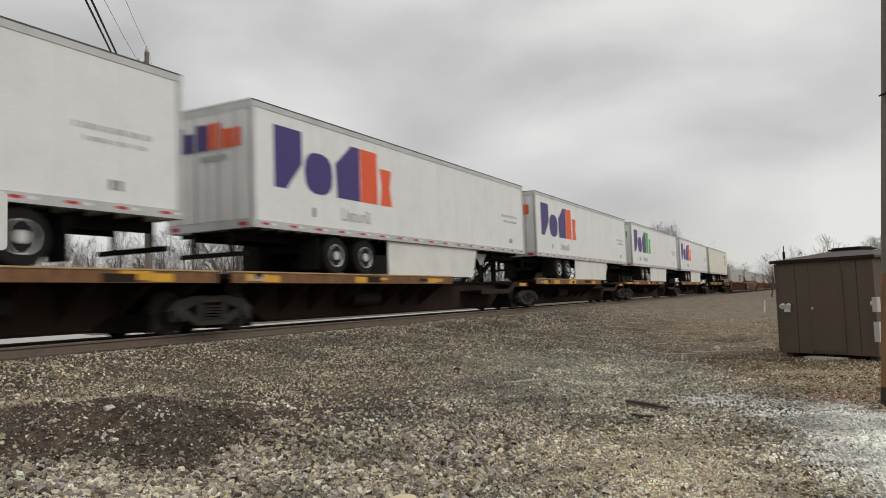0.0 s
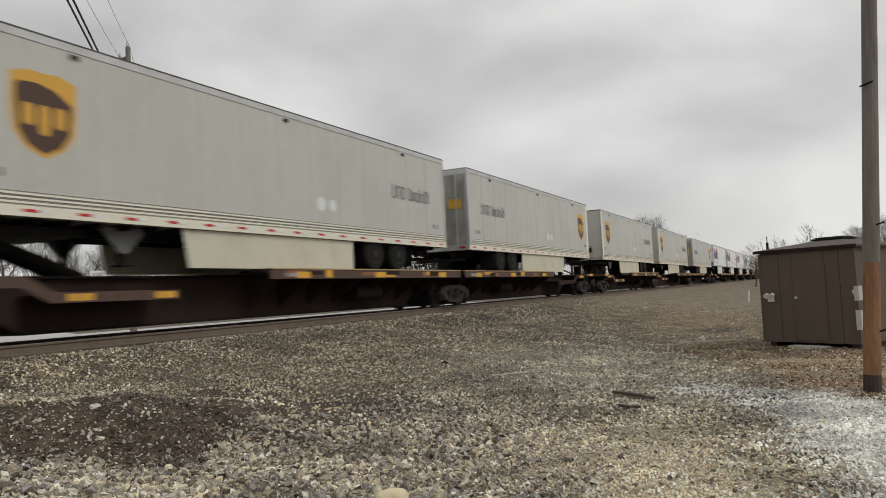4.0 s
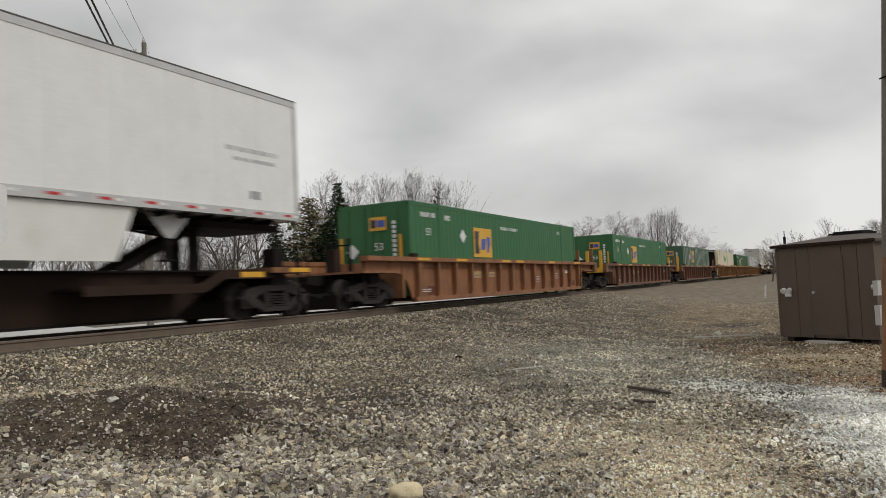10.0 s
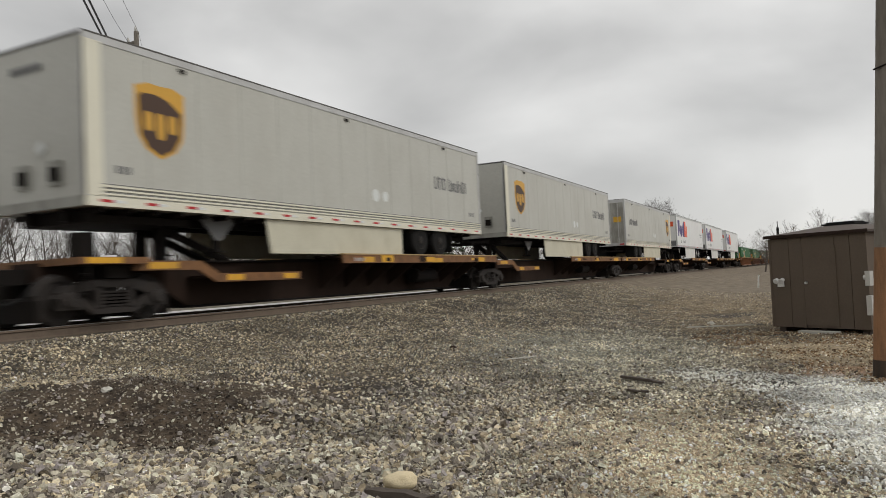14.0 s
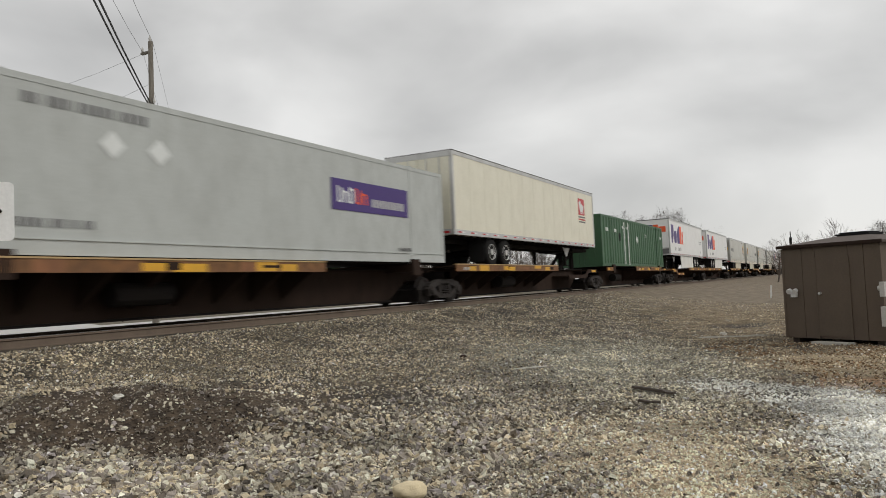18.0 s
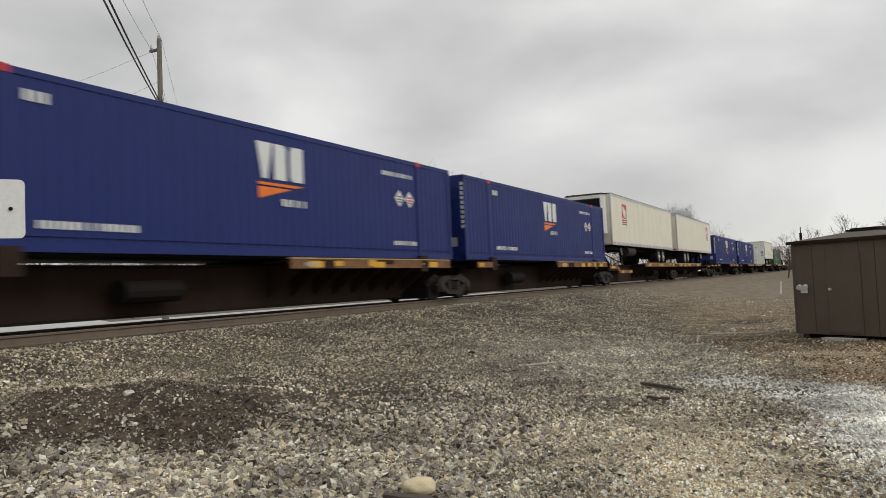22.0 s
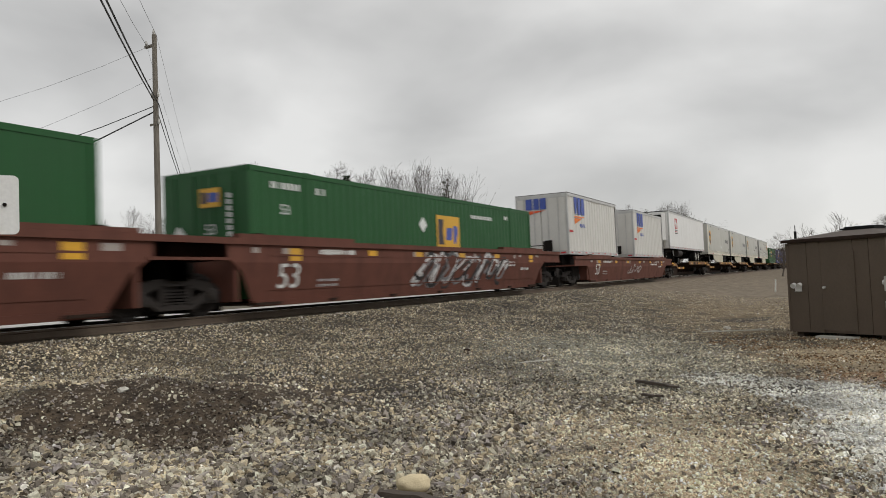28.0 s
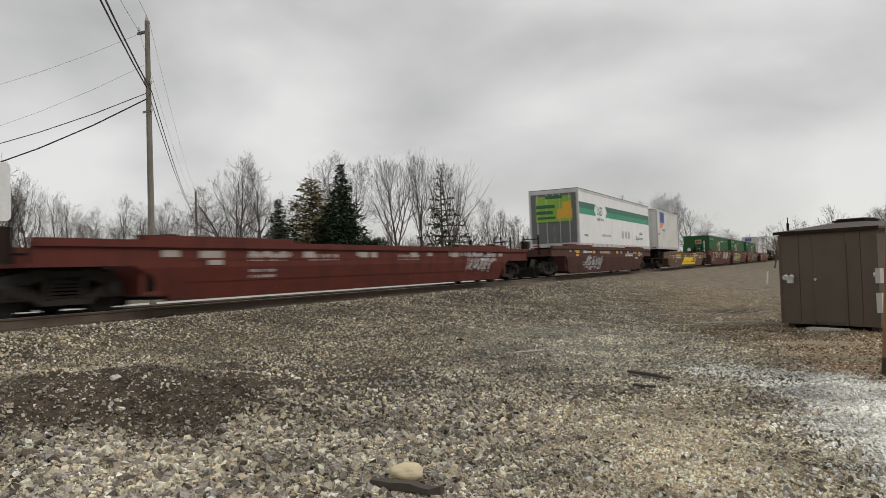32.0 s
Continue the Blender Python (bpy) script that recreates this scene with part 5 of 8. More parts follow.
def coupler(car, y, s):
    """Draft gear and knuckle at a car's end; s: +1 when it points forward."""
    bm = bmesh.new()
    box(bm, -0.14, 0.14, min(y, y + s * 0.5), max(y, y + s * 0.5), 0.72, 0.98)
    box(bm, -0.10, 0.16, min(y + s * 0.5, y + s * 0.85), max(y + s * 0.5, y + s * 0.85), 0.75, 0.95)
    part("coupler", bm, STEEL, car)
    bm = bmesh.new()
    p = [Vector((0.35, y, 0.75)), Vector((0.36, y + s * 0.25, 0.48)), Vector((0.36, y + s * 0.55, 0.38)), Vector((0.3, y + s * 0.9, 0.5))]
    for a, c in zip(p, p[1:]):
        tube(bm, a, c, 0.03, seg=6)
    part("air_hose", bm, BLACK, car)


PATCH = random.Random(31)


def spine_car(yf, yr, endf, endr, front_truck, rear_truck, nose, boxy, edge=DECK, rear=False):
    """One platform of a spine car between its trucks at yf and yr. nose: where the load's hitch stands; 0 for a container."""
    c = thing("spine_car", "rust-brown spine car platform with " + ("worn ochre" if edge is DECK else "dull brown") + " deck edges", "railcar", "cars of the train")
    f1, r1 = yf + (1.0 if endf else -0.12), yr - (1.0 if endr else -0.12)
    bm = bmesh.new()
    prism(bm, [(r1, 0.75), (yr + 1.3, 0.75), (yr + 2.3, 0.18), (yf - 2.3, 0.18), (yf - 1.3, 0.75), (f1, 0.75), (f1, 1.08), (r1, 1.08)], "x", -0.36, 0.36)
    part("centre_sill", bm, SILL, c, "deep rust-brown centre sill")
    boxes("sill_flange", STEEL, c, (-0.48, 0.48, yr + 0.6, yf - 0.6, 1.08, 1.12), (-0.46, 0.46, yr + 2.3, yf - 2.3, 0.13, 0.18))
    for y in (yf, yr):
        boxes("body_bolster", STEEL, c, (-1.15, 1.15, y - 0.22, y + 0.22, 0.78, 1.0))
    # wheel deck on the side of the trailer's wheels
    if nose > 0:
        a, d = yr + 0.2, yr + 10.2
    elif nose < 0:
        a, d = yf - 10.2, yf - 0.2
    else:
        a, d = (yr + 0.9, yr + 10.4) if rear else (yf - 8.4, yf - 0.9)
    for s in (1, -1):
        k = boxes("deck", SILL, c, (s * 0.50, s * 1.37, a, d, 1.15, 1.20), label="steel wheel deck")
        boxes("deck_edge", edge, k, (s * 1.37, s * 1.42, a, d, 1.0, 1.22), label="worn ochre deck edge" if edge is DECK else "dull brown deck edge")
        bm = bmesh.new()
        n = 9
        for i in range(n):
            y = a + 0.4 + i * (d - a - 0.8) / (n - 1)
            prism(bm, [(s * 0.36, 0.35), (s * 0.36, 1.12), (s * 1.36, 1.12), (s * 1.36, 1.0)], "y", y - 0.03, y + 0.03)
        part("deck_bracket", bm, SILL, k)
        boxes("deck_lip", LIP, k, (s * 1.30, s * 1.435, a, d, 1.222, 1.252), label="worn tan lip along the deck")
        bm = bmesh.new()
        for q in (0.12, 0.47, 0.86):
            y = a + (d - a) * q
            box(bm, s * 1.42, s * 1.424, y - 0.27, y + 0.27, 1.02, 1.17)
        part("yellow_reflector", bm, YELLOW, k, "yellow reflector strips")
        if s < 0:
            continue
        for mat in (RUSTY, SILL, YELLOW):
            bm = bmesh.new()
            for i in range(3):
                y, w = a + (d - a) * (i + PATCH.uniform(0.1, 0.7)) / 3, PATCH.uniform(0.2, 0.9)
                e = 0.002 if mat is RUSTY else 0.0035 if mat is SILL else 0.003
                box(bm, 1.42, 1.42 + e, y, min(y + w, d), 1.0 + PATCH.uniform(0, 0.10), 1.22 - PATCH.uniform(0, 0.08))
            part("paint_patch", bm, mat, k, "worn patches of paint")
        bars(RND, 1.4245, a + 0.5, a + 1.0, 1.05, 1.14, PALET, k)
        boxes("side_tag", YELLOW, k, (s * 0.362, s * 0.37, a + (d - a) * 0.52, a + (d - a) * 0.52 + 0.45, 0.72, 0.80), label="small yellow tag on the sill")
    # side ladders and end sills, in ochre
    for y in ((yf,) if endf else ()) + ((yr,) if endr else ()):
        s = 1 if y == yf else -1
        boxes("end_platform", edge, c, (-1.4, 1.4, *sorted((y - s * 0.5, y + s * 0.9)), 1.02, 1.14))
        bm = bmesh.new()
        for x in (1.15, 1.38):
            tube(bm, (x, y + s * 0.75, 0.45), (x, y + s * 0.75, 1.4), 0.02, seg=5)
        for z in (0.55, 0.85):
            tube(bm, (1.15, y + s * 0.75, z), (1.38, y + s * 0.75, z), 0.02, seg=5)
        part("grab_iron", bm, STEEL, c)
        boxes("yellow_reflector", YELLOW, c, (1.4, 1.404, *sorted((y + s * 0.1, y + s * 0.8)), 1.03, 1.13))
        boxes("brake_box", STEEL, c, (0.5, 0.85, y + 0.35 * s - 0.14, y + 0.35 * s + 0.14, 1.14, 1.6))
    bm = bmesh.new()
    ym = (yf + yr) / 2
    lathe_long(bm, 0.75, ym - (3.0 if nose >= 0 else -3.5), 0.62, 0.22, 1.3)
    part("air_tank", bm, STEEL, c)
    if nose:
        h0, h1 = (yf - 5.0, yf - 0.3) if nose > 0 else (yr + 0.3, yr + 5.0)
        for s in (1, -1):
            e0, e3 = (h1, h0) if nose > 0 else (h0, h1)      # from the truck inwards
            g = -1 if nose > 0 else 1
            m0, m1 = e0 + g * 1.5, e0 + g * 2.0
            k = boxes("hitch_deck", SILL, c, (s * 0.40, s * 1.20, *sorted((e0, m0)), 1.00, 1.06), (s * 0.40, s * 1.20, *sorted((m1, e3)), 0.74, 0.79), label="narrow deck beside the hitch")
            bm = bmesh.new()
            prism(bm, [(e0, 0.90), (m0, 0.90), (m1, 0.64), (e3, 0.64), (e3, 0.82), (m1 + g * 0.08, 0.82), (m0 + g * 0.08, 1.08), (e0, 1.08)], "x", s * 1.20, s * 1.24)
            part("deck_edge", bm, edge if nose < 0 else SILL, k)
            marks = [(s * 1.24, s * 1.245, *sorted((e0 + g * 0.3, e0 + g * 1.0)), 0.93, 1.05)]
            if nose < 0:
                marks += [(s * 1.24, s * 1.245, *sorted((m1 + g * 0.3, m1 + g * 0.8)), 0.67, 0.79), (s * 1.24, s * 1.245, *sorted((e3 - g * 0.6, e3 - g * 0.1)), 0.67, 0.79)]
            boxes("yellow_reflector", YELLOW, k, *marks)
        y = yf - 1.7 if nose > 0 else yr + 1.7
        h = 2.02 if not boxy else 2.23
        boxes("hitch_head", STEEL, c, (-0.45, 0.45, y - 0.45, y + 0.45, h - 0.22, h - 0.105))
        bm = bmesh.new()
        for x in (-0.28, 0.28):
            tube(bm, (x, y, 1.1), (x, y, h - 0.15), 0.13, seg=6)
            tube(bm, (x, y - nose * 1.9, 1.1), (x, y - nose * 0.1, h - 0.25), 0.09, seg=6)
        part("hitch_strut", bm, STEEL, c, "black hitch stand struts")
    else:
        for y in (-LONG + 1.98, -1.98):
            boxes("container_pedestal", SILL, c, (-1.42, 1.42, y - 0.16, y + 0.16, 1.0, 1.23), (1.30, 1.42, y - 0.2, y + 0.2, 0.9, 1.36))
        boxes("deck_edge", edge, c, (1.37, 1.42, yr + 1.1, yr + 2.3, 1.0, 1.2))
        boxes("yellow_reflector", YELLOW, c, (1.42, 1.424, yr + 1.2, yr + 1.6, 1.03, 1.16))
    if front_truck:
        truck_parts(c, yf)
    if rear_truck:
        truck_parts(c, yr)
    if endf:
        coupler(c, f1, 1)
    if endr:
        coupler(c, r1, -1)
    return c


def lathe_long(bm, x, y, z, r, length):
    tube(bm, (x, y - length / 2, z), (x, y + length / 2, z), r, seg=12)


def ribbon(bm, pts, w, x, e=0.003):
    """A stroke of spray paint along points (y, z)."""
    for (y0, z0), (y1, z1) in zip(pts, pts[1:]):
        d = Vector((y1 - y0, z1 - z0))
        if d.length < 1e-4:
            continue
        d.normalize()
        o = Vector((-d.y, d.x)) * w / 2
        a = d * w * 0.35
        prism(bm, [(y0 - a.x + o.x, z0 - a.y + o.y), (y0 - a.x - o.x, z0 - a.y - o.y), (y1 + a.x - o.x, z1 + a.y - o.y), (y1 + a.x + o.x, z1 + a.y + o.y)], "x", x, x + e)


def graffiti(parent, seed, y, z, w, h, mats, x, strokes=9, thick=0.07):
    """Sprayed loops: curling strokes in each of the paints, one over the other."""
    r = random.Random(seed)
    for layer, m in enumerate(mats):
        bm = bmesh.new()
        for k in range(strokes):
            cy, cz = y + w * (k + 0.5) / strokes, z + h * r.uniform(0.35, 0.65)
            ry, rz = w / strokes * r.uniform(0.4, 0.75), h * r.uniform(0.25, 0.46)
            u0, du = r.uniform(0, 6.3), r.uniform(2.6, 5.2)
            n = 9
            pts = []
            for i in range(n + 1):
                u = u0 + du * i / n
                pts.append((cy + ry * math.cos(u) * (1 + 0.25 * math.sin(2.3 * u)), min(max(cz + rz * math.sin(u * 1.15), z), z + h)))
            ribbon(bm, pts, thick * r.uniform(0.7, 1.5), x + 0.003 * layer)
        part("graffiti", bm, m, parent, "sprayed graffiti")


def fat_letters(parent, seed, y, z, w, h, x):
    """Fat sprayed letter forms: lime below, pale yellow above, dark strokes between."""
    r = random.Random(seed)
    n = 6
    bg, by, bk = bmesh.new(), bmesh.new(), bmesh.new()
    for i in range(n):
        cy, ww = y + w * (i + 0.5) / n, w / n * r.uniform(0.9, 1.15)
        hh = h * r.uniform(0.82, 1.0)
        blob(bk, cy, z + hh / 2, ww * 1.06, hh, x + 0.0004 * i, 0.002, power=4)
        blob(bg, cy, z + hh * 0.32, ww * 0.9, hh * 0.56, x + 0.006 + 0.0002 * i, 0.002, power=5)
        blob(by, cy, z + hh * 0.68, ww * 0.9, hh * 0.56, x + 0.009 + 0.0002 * i, 0.002, power=5)
    part("graffiti", bk, GRAFK, parent, "dark sprayed outline")
    part("graffiti", bg, GRAFL, parent, "lime sprayed letter forms")
    part("graffiti", by, GRAFY, parent, "pale yellow sprayed letter forms")
    graffiti(parent, seed + 1, y, z + 0.1, w, h * 0.8, (GRAFK, PALET), x + 0.012, 9, 0.06)


LEAN_AT, LEAN = 0.50, 0.21     # smooth sides lean inwards below this depth under the top, by this slope


def lean_in(car, top):
    """Leans everything on a smooth car's side inwards below the bend."""
    zt = top - LEAN_AT
    for o in car.children_recursive:
        if o.type == "MESH" and o.name.split(".")[0] in ("side_wall", "side_seam", "bottom_chord", "yellow_reflector", "graffiti", "lettering_bar", "paint_dab", "yellow_patch", "stencil_panel"):
            for v in o.data.vertices:
                if abs(v.co.x) > 1.3 and v.co.z < zt:
                    v.co.x -= math.copysign(LEAN * (zt - v.co.z), v.co.x)


def well_car(paint_mat, top, yf, yr, endf, endr, front_truck, rear_truck, style, marks=0, posts=True):
    """A well car: two deep side walls between its trucks, with platforms over the trucks. style: 'ribbed' or 'smooth'."""
    word = {"ochre_car_paint": "ochre", "weathered_brown_car_paint": "weathered brown", "rusty_orange_car_paint": "rusty orange", "maroon_car_paint": "maroon", "dark_maroon_car_paint": "dark maroon", "red_car_paint": "red", "umber_car_paint": "umber and yellow"}[paint_mat.name]
    c = thing("well_car", word + (" well car with ribbed steel sides" if style == "ribbed" else " well car with smooth graffiti-covered sides"), "railcar", "cars of the train")
    bot = 0.16
    a, d = yr + 1.25, yf - 1.25       # the well
    X = 1.48 if style == "ribbed" else 1.56
    deep = 0.14 if style == "ribbed" else 0.03
    h = top - 0.44 - bot
    arch = ((1.0, 0.70), (0.965, 0.98), (0.86, 1.24), (0.68, 1.45), (0.42, 1.61), (0.18, 1.70), (0.0, 1.76)) if style == "ribbed" else ((1.0, 0.95), (0.72, 1.35), (0.0, 1.76))
    for s in (1, -1):
        bm = bmesh.new()
        prism(bm, [(yr - 0.9, top - 0.44)] + [(yr + o, bot + k * h) for k, o in arch] + [(yf - o, bot + k * h) for k, o in arch[::-1]] + [(yf + 0.9, top - 0.44), (yf + 0.9, top - 0.06), (yr - 0.9, top - 0.06)], "x", s * (X - deep - 0.03), s * (X - deep))
        if style == "smooth":
            bm.free()
            bm = bmesh.new()
            zt = top - LEAN_AT
            prism(bm, [(yr - 0.9, top - 0.44), (yr + 0.95, top - 0.44), (yr + 1.04, zt), (yf - 1.04, zt), (yf - 0.95, top - 0.44), (yf + 0.9, top - 0.44), (yf + 0.9, top - 0.06), (yr - 0.9, top - 0.06)], "x", s * (X - deep - 0.03), s * (X - deep))
            prism(bm, [(yr + 1.04, zt), (yr + 1.35, bot + 0.72 * h), (yr + 1.76, bot), (yf - 1.76, bot), (yf - 1.35, bot + 0.72 * h), (yf - 1.04, zt)], "x", s * (X - deep - 0.03), s * (X - deep))
        w = part("side_wall", bm, paint_mat, c)
        boxes("top_chord", paint_mat, w, (s * (X - deep - 0.06), s * (X + (0.09 if style == "ribbed" else 0.03)), yr - 0.9, yf + 0.9, top - 0.13, top))
        boxes("bottom_chord", paint_mat, w, (s * (X - deep - 0.06), s * (X + 0.02), a + 0.5, d - 0.5, bot - 0.03, bot + 0.1))
        if style == "ribbed":
            n = 14
            for i in range(n):
                y = a + 0.75 + i * (d - a - 1.5) / (n - 1)
                k = 0.06 if i % 4 else 0.095
                bm = bmesh.new()
                prism(bm, [(s * (X - deep), bot + 0.1), (s * (X - 0.03), bot + 0.1), (s * (X + 0.02), bot + 0.3), (s * (X + 0.04), top - 0.13), (s * (X - deep), top - 0.13)], "y", y - k, y + k)
                if s > 0:
                    part("rib", bm, paint_mat, w)
                else:
                    bm.free()
            bm = bmesh.new()
            tube(bm, (s * (X - deep + 0.035), a + 0.8, top - 0.29), (s * (X - deep + 0.035), d - 0.8, top - 0.29), 0.016, seg=6)
            part("train_line", bm, RUSTY, w, "thin worn pipe under the top chord")
            for q, lo, ww in ((0.035, 0.04, 0.9), (0.93, 0.06, 0.7)):
                y = a + 0.75 + (d - a - 1.5) * q
                boxes("repaint_patch", MAROON, w, (s * (X - deep), s * (X - deep + 0.003), y + 0.1, y + 0.1 + ww, bot + 0.1 + lo, bot + 0.42), label="dull maroon repainted patch")
            bm = bmesh.new()
            for q in (0.05, 0.2, 0.42, 0.5, 0.72, 0.93):
                y = a + (d - a) * q
                box(bm, s * (X + 0.09), s * (X + 0.094), y - 0.4, y + 0.4, top - 0.10, top - 0.02)
            part("yellow_reflector", bm, YELLOW, w)
        else:
            boxes("side_seam", paint_mat, w, (s * (X - 0.03), s * (X - 0.018), a + 0.9, d - 0.9, top - 0.36, top - 0.32), (s * (X - 0.03), s * (X - 0.016), a + 0.9, d - 0.9, bot + 0.30, bot + 0.33))
            bm = bmesh.new()
            for q, h in ((0.10, 0.26), (0.28, 0.12), (0.42, 0.12), (0.58, 0.12), (0.74, 0.12), (0.93, 0.26)):
                y = a + (d - a) * q
                box(bm, s * (X - 0.028), s * (X - 0.02), y - 0.2, y + 0.2, top - 0.20 - h, top - 0.18)
            part("yellow_reflector", bm, YELLOW if paint_mat is not RED else GRAFP, w)
    for y, k in [(a + 0.9, 0.4), (d - 0.9, 0.4)] + [(a + 0.5 + i * (d - a - 1) / 6, 0.12) for i in range(1, 6)]:
        boxes("cross_bearer", SILL, c, (-X + 0.1, X - 0.1, y - k, y + k, bot, bot + 0.055))
    for y, s, e in ((yf, 1, endf), (yr, -1, endr)):
        boxes("end_platform", paint_mat, c, (-X, X, y - 1.0, y + 0.9, top - 0.46, top - 0.40))
        boxes("body_bolster", STEEL, c, (-1.15, 1.15, y - 0.25, y + 0.25, 0.72, top - 0.46))
        boxes("bulkhead", paint_mat, c, (-X + 0.1, X - 0.1, y - s * 1.2 - 0.05, y - s * 1.2 + 0.05, bot + 0.1, top - 0.1))
        if style == "smooth" or paint_mat is OCHRE:
            boxes("top_plate", paint_mat, c, (X - 0.22, X + 0.02, *sorted((y - s * 1.2, y - s * 5.2)), top + 0.002, top + 0.09), label="raised plate along the top of the side")
        # added dark box that shuts off the bright view through beneath the end
        boxes("centre_sill", STEEL, c, (-0.35, 0.35, *sorted((y - s * 2.4, y + s * 0.9)), 0.30 if e else 0.55, top - 0.46))
        boxes("cross_guide", SILL, c, (X - 0.25, X - 0.05, y - s * 1.9 - 0.12, y - s * 1.9 + 0.12, top, top + 0.12))
        if e:
            if style == "ribbed" and posts and not (s < 0 and paint_mat is RUSTY):
                bm = bmesh.new()
                for x in (0.55, 1.30):
                    box(bm, x - 0.08, x + 0.08, y + s * 1.0 - 0.05, y + s * 1.0 + 0.05, top - 0.5, top + 0.72)
                box(bm, 0.48, 1.38, y + s * 1.0 - 0.06, y + s * 1.0 + 0.06, top - 0.5, top - 0.22)
                part("end_post", bm, YELLOW if s < 0 else DECK, c, "yellow end posts" if s < 0 else "worn ochre end posts")
                boxes("end_gusset", DECK, c, (X - 0.06, X + 0.1, *sorted((y + s * 0.55, y + s * 0.98)), top - 0.5, top - 0.03), label="worn ochre corner plate")
            else:
                bm = bmesh.new()
                for x in (-0.9, 0.2, 0.9):
                    box(bm, x - 0.03, x + 0.03, y + s * 0.8 - 0.03, y + s * 0.8 + 0.03, top - 0.4, top + 0.5)
                box(bm, 0.2, 0.9, y + s * 0.8 - 0.02, y + s * 0.8 + 0.02, top + 0.30, top + 0.34)
                part("end_post", bm, STEEL, c)
            lad = bmesh.new()
            for x in (1.0, 1.38):
                tube(lad, (x, y + s * 0.85, 0.4), (x, y + s * 0.85, top - 0.05), 0.02, seg=5)
            for z in (0.5, 0.75, 1.0):
                tube(lad, (1.0, y + s * 0.85, z), (1.38, y + s * 0.85, z), 0.02, seg=5)
            part("ladder", lad, STEEL, c)
            boxes("brake_stand", SILL, c, (0.0, 0.3, y + s * 0.5 - 0.15, y + s * 0.5 + 0.15, top - 0.4, top + 0.25))
            coupler(c, y + s * 0.9, s)
    x = X - deep + 0.001
    if style == "smooth":
        if paint_mat not in (RED, MAROOND, UMBER):
            n = side_text("53", x, a + 1.15, 0.50, 0.58, WHITET, c, "number_lettering")
            n.matrix_basis = Matrix.Translation((x - LEAN * (top - LEAN_AT - 0.5) + 0.012, a + 1.15, 0.50)) @ Matrix.Rotation(math.atan(LEAN), 4, "Y") @ SIDE
        bm = bmesh.new()
        for q in (0.02, 0.075, 0.10, 0.16, 0.185, 0.22, 0.40, 0.44, 0.63, 0.83, 0.86, 0.93, 0.96):
            y, w, hh = a + (d - a) * q, PATCH.uniform(0.14, 0.42), PATCH.uniform(0.07, 0.16)
            box(bm, x - 0.0005, x + 0.003, y, y + w, top - 0.18 - hh, top - 0.18)
        part("paint_dab", bm, GRAFP, c, "faded white stencil dabs")
        white = WHITET if paint_mat is not RED else GRAFP
        bars(RND, x, a + 2.6, a + 4.0, top - 0.3, top - 0.2, white, c)
        bars(RND, x, d - 4.6, d - 2.8, 0.95, 1.12, white, c)
        bars(RND, x, a + 2.6, a + 3.4, 0.62, 0.68, PALET, c)
        bars(RND, x, a + 2.6, a + 3.4, 0.50, 0.56, PALET, c)
        bars(RND, x, d - 2.2, d - 1.4, 0.8, 0.9, WHITET, c)
    else:
        pitch = (d - a - 1.5) / 13
        for i, z0, z1, n in ((3, 0.80, 1.02, 1), (4, 0.82, 1.00, 1), (8, 0.50, 0.82, 3), (10, 0.62, 0.94, 3)):
            y = a + 0.75 + i * pitch
            p = boxes("stencil_panel", paint_mat if n > 1 else LIP, c, (x, x + 0.004, y + 0.2, y + pitch - 0.2, z0, z1))
            for j in range(n):
                zz = z0 + 0.05 + j * 0.1
                bars(RND, x + 0.004, y + 0.26, y + pitch - 0.3, zz, zz + 0.055, PALET if n > 1 else GREYT, p)
        for z in (0.40, 0.46):
            bars(RND, x + 0.004, a + 1.0, a + 1.6, z, z + 0.035, WHITET, c)
        bars(RND, x, d - 2.4, d - 1.8, 0.9, 1.05, WHITET, c)
        if paint_mat is OCHRE:
            for q in (d - 1.55,):
                boxes("stencil_panel", LOGOK, c, (x, x + 0.004, q, q + 0.85, 0.45, 1.25))
                for z in (0.55, 0.68, 0.81, 1.0):
                    bars(RND, x + 0.004, q + 0.12, q + 0.72, z, z + 0.07, WHITET, c)
    if front_truck:
        truck_parts(c, yf)
    if rear_truck:
        truck_parts(c, yr)
    return c


# ---- the train's make-up: place of each load's leading end at the start, its load, and its car ----
SPEED = 26.974
MID, RAIL = -12.185, 1.07
LAG = -0.10
TRAIN = []   # everything that rolls, with its place along the track at 0 s


def roll(ob, y):
    TRAIN.append((ob, y + LAG))
    return ob


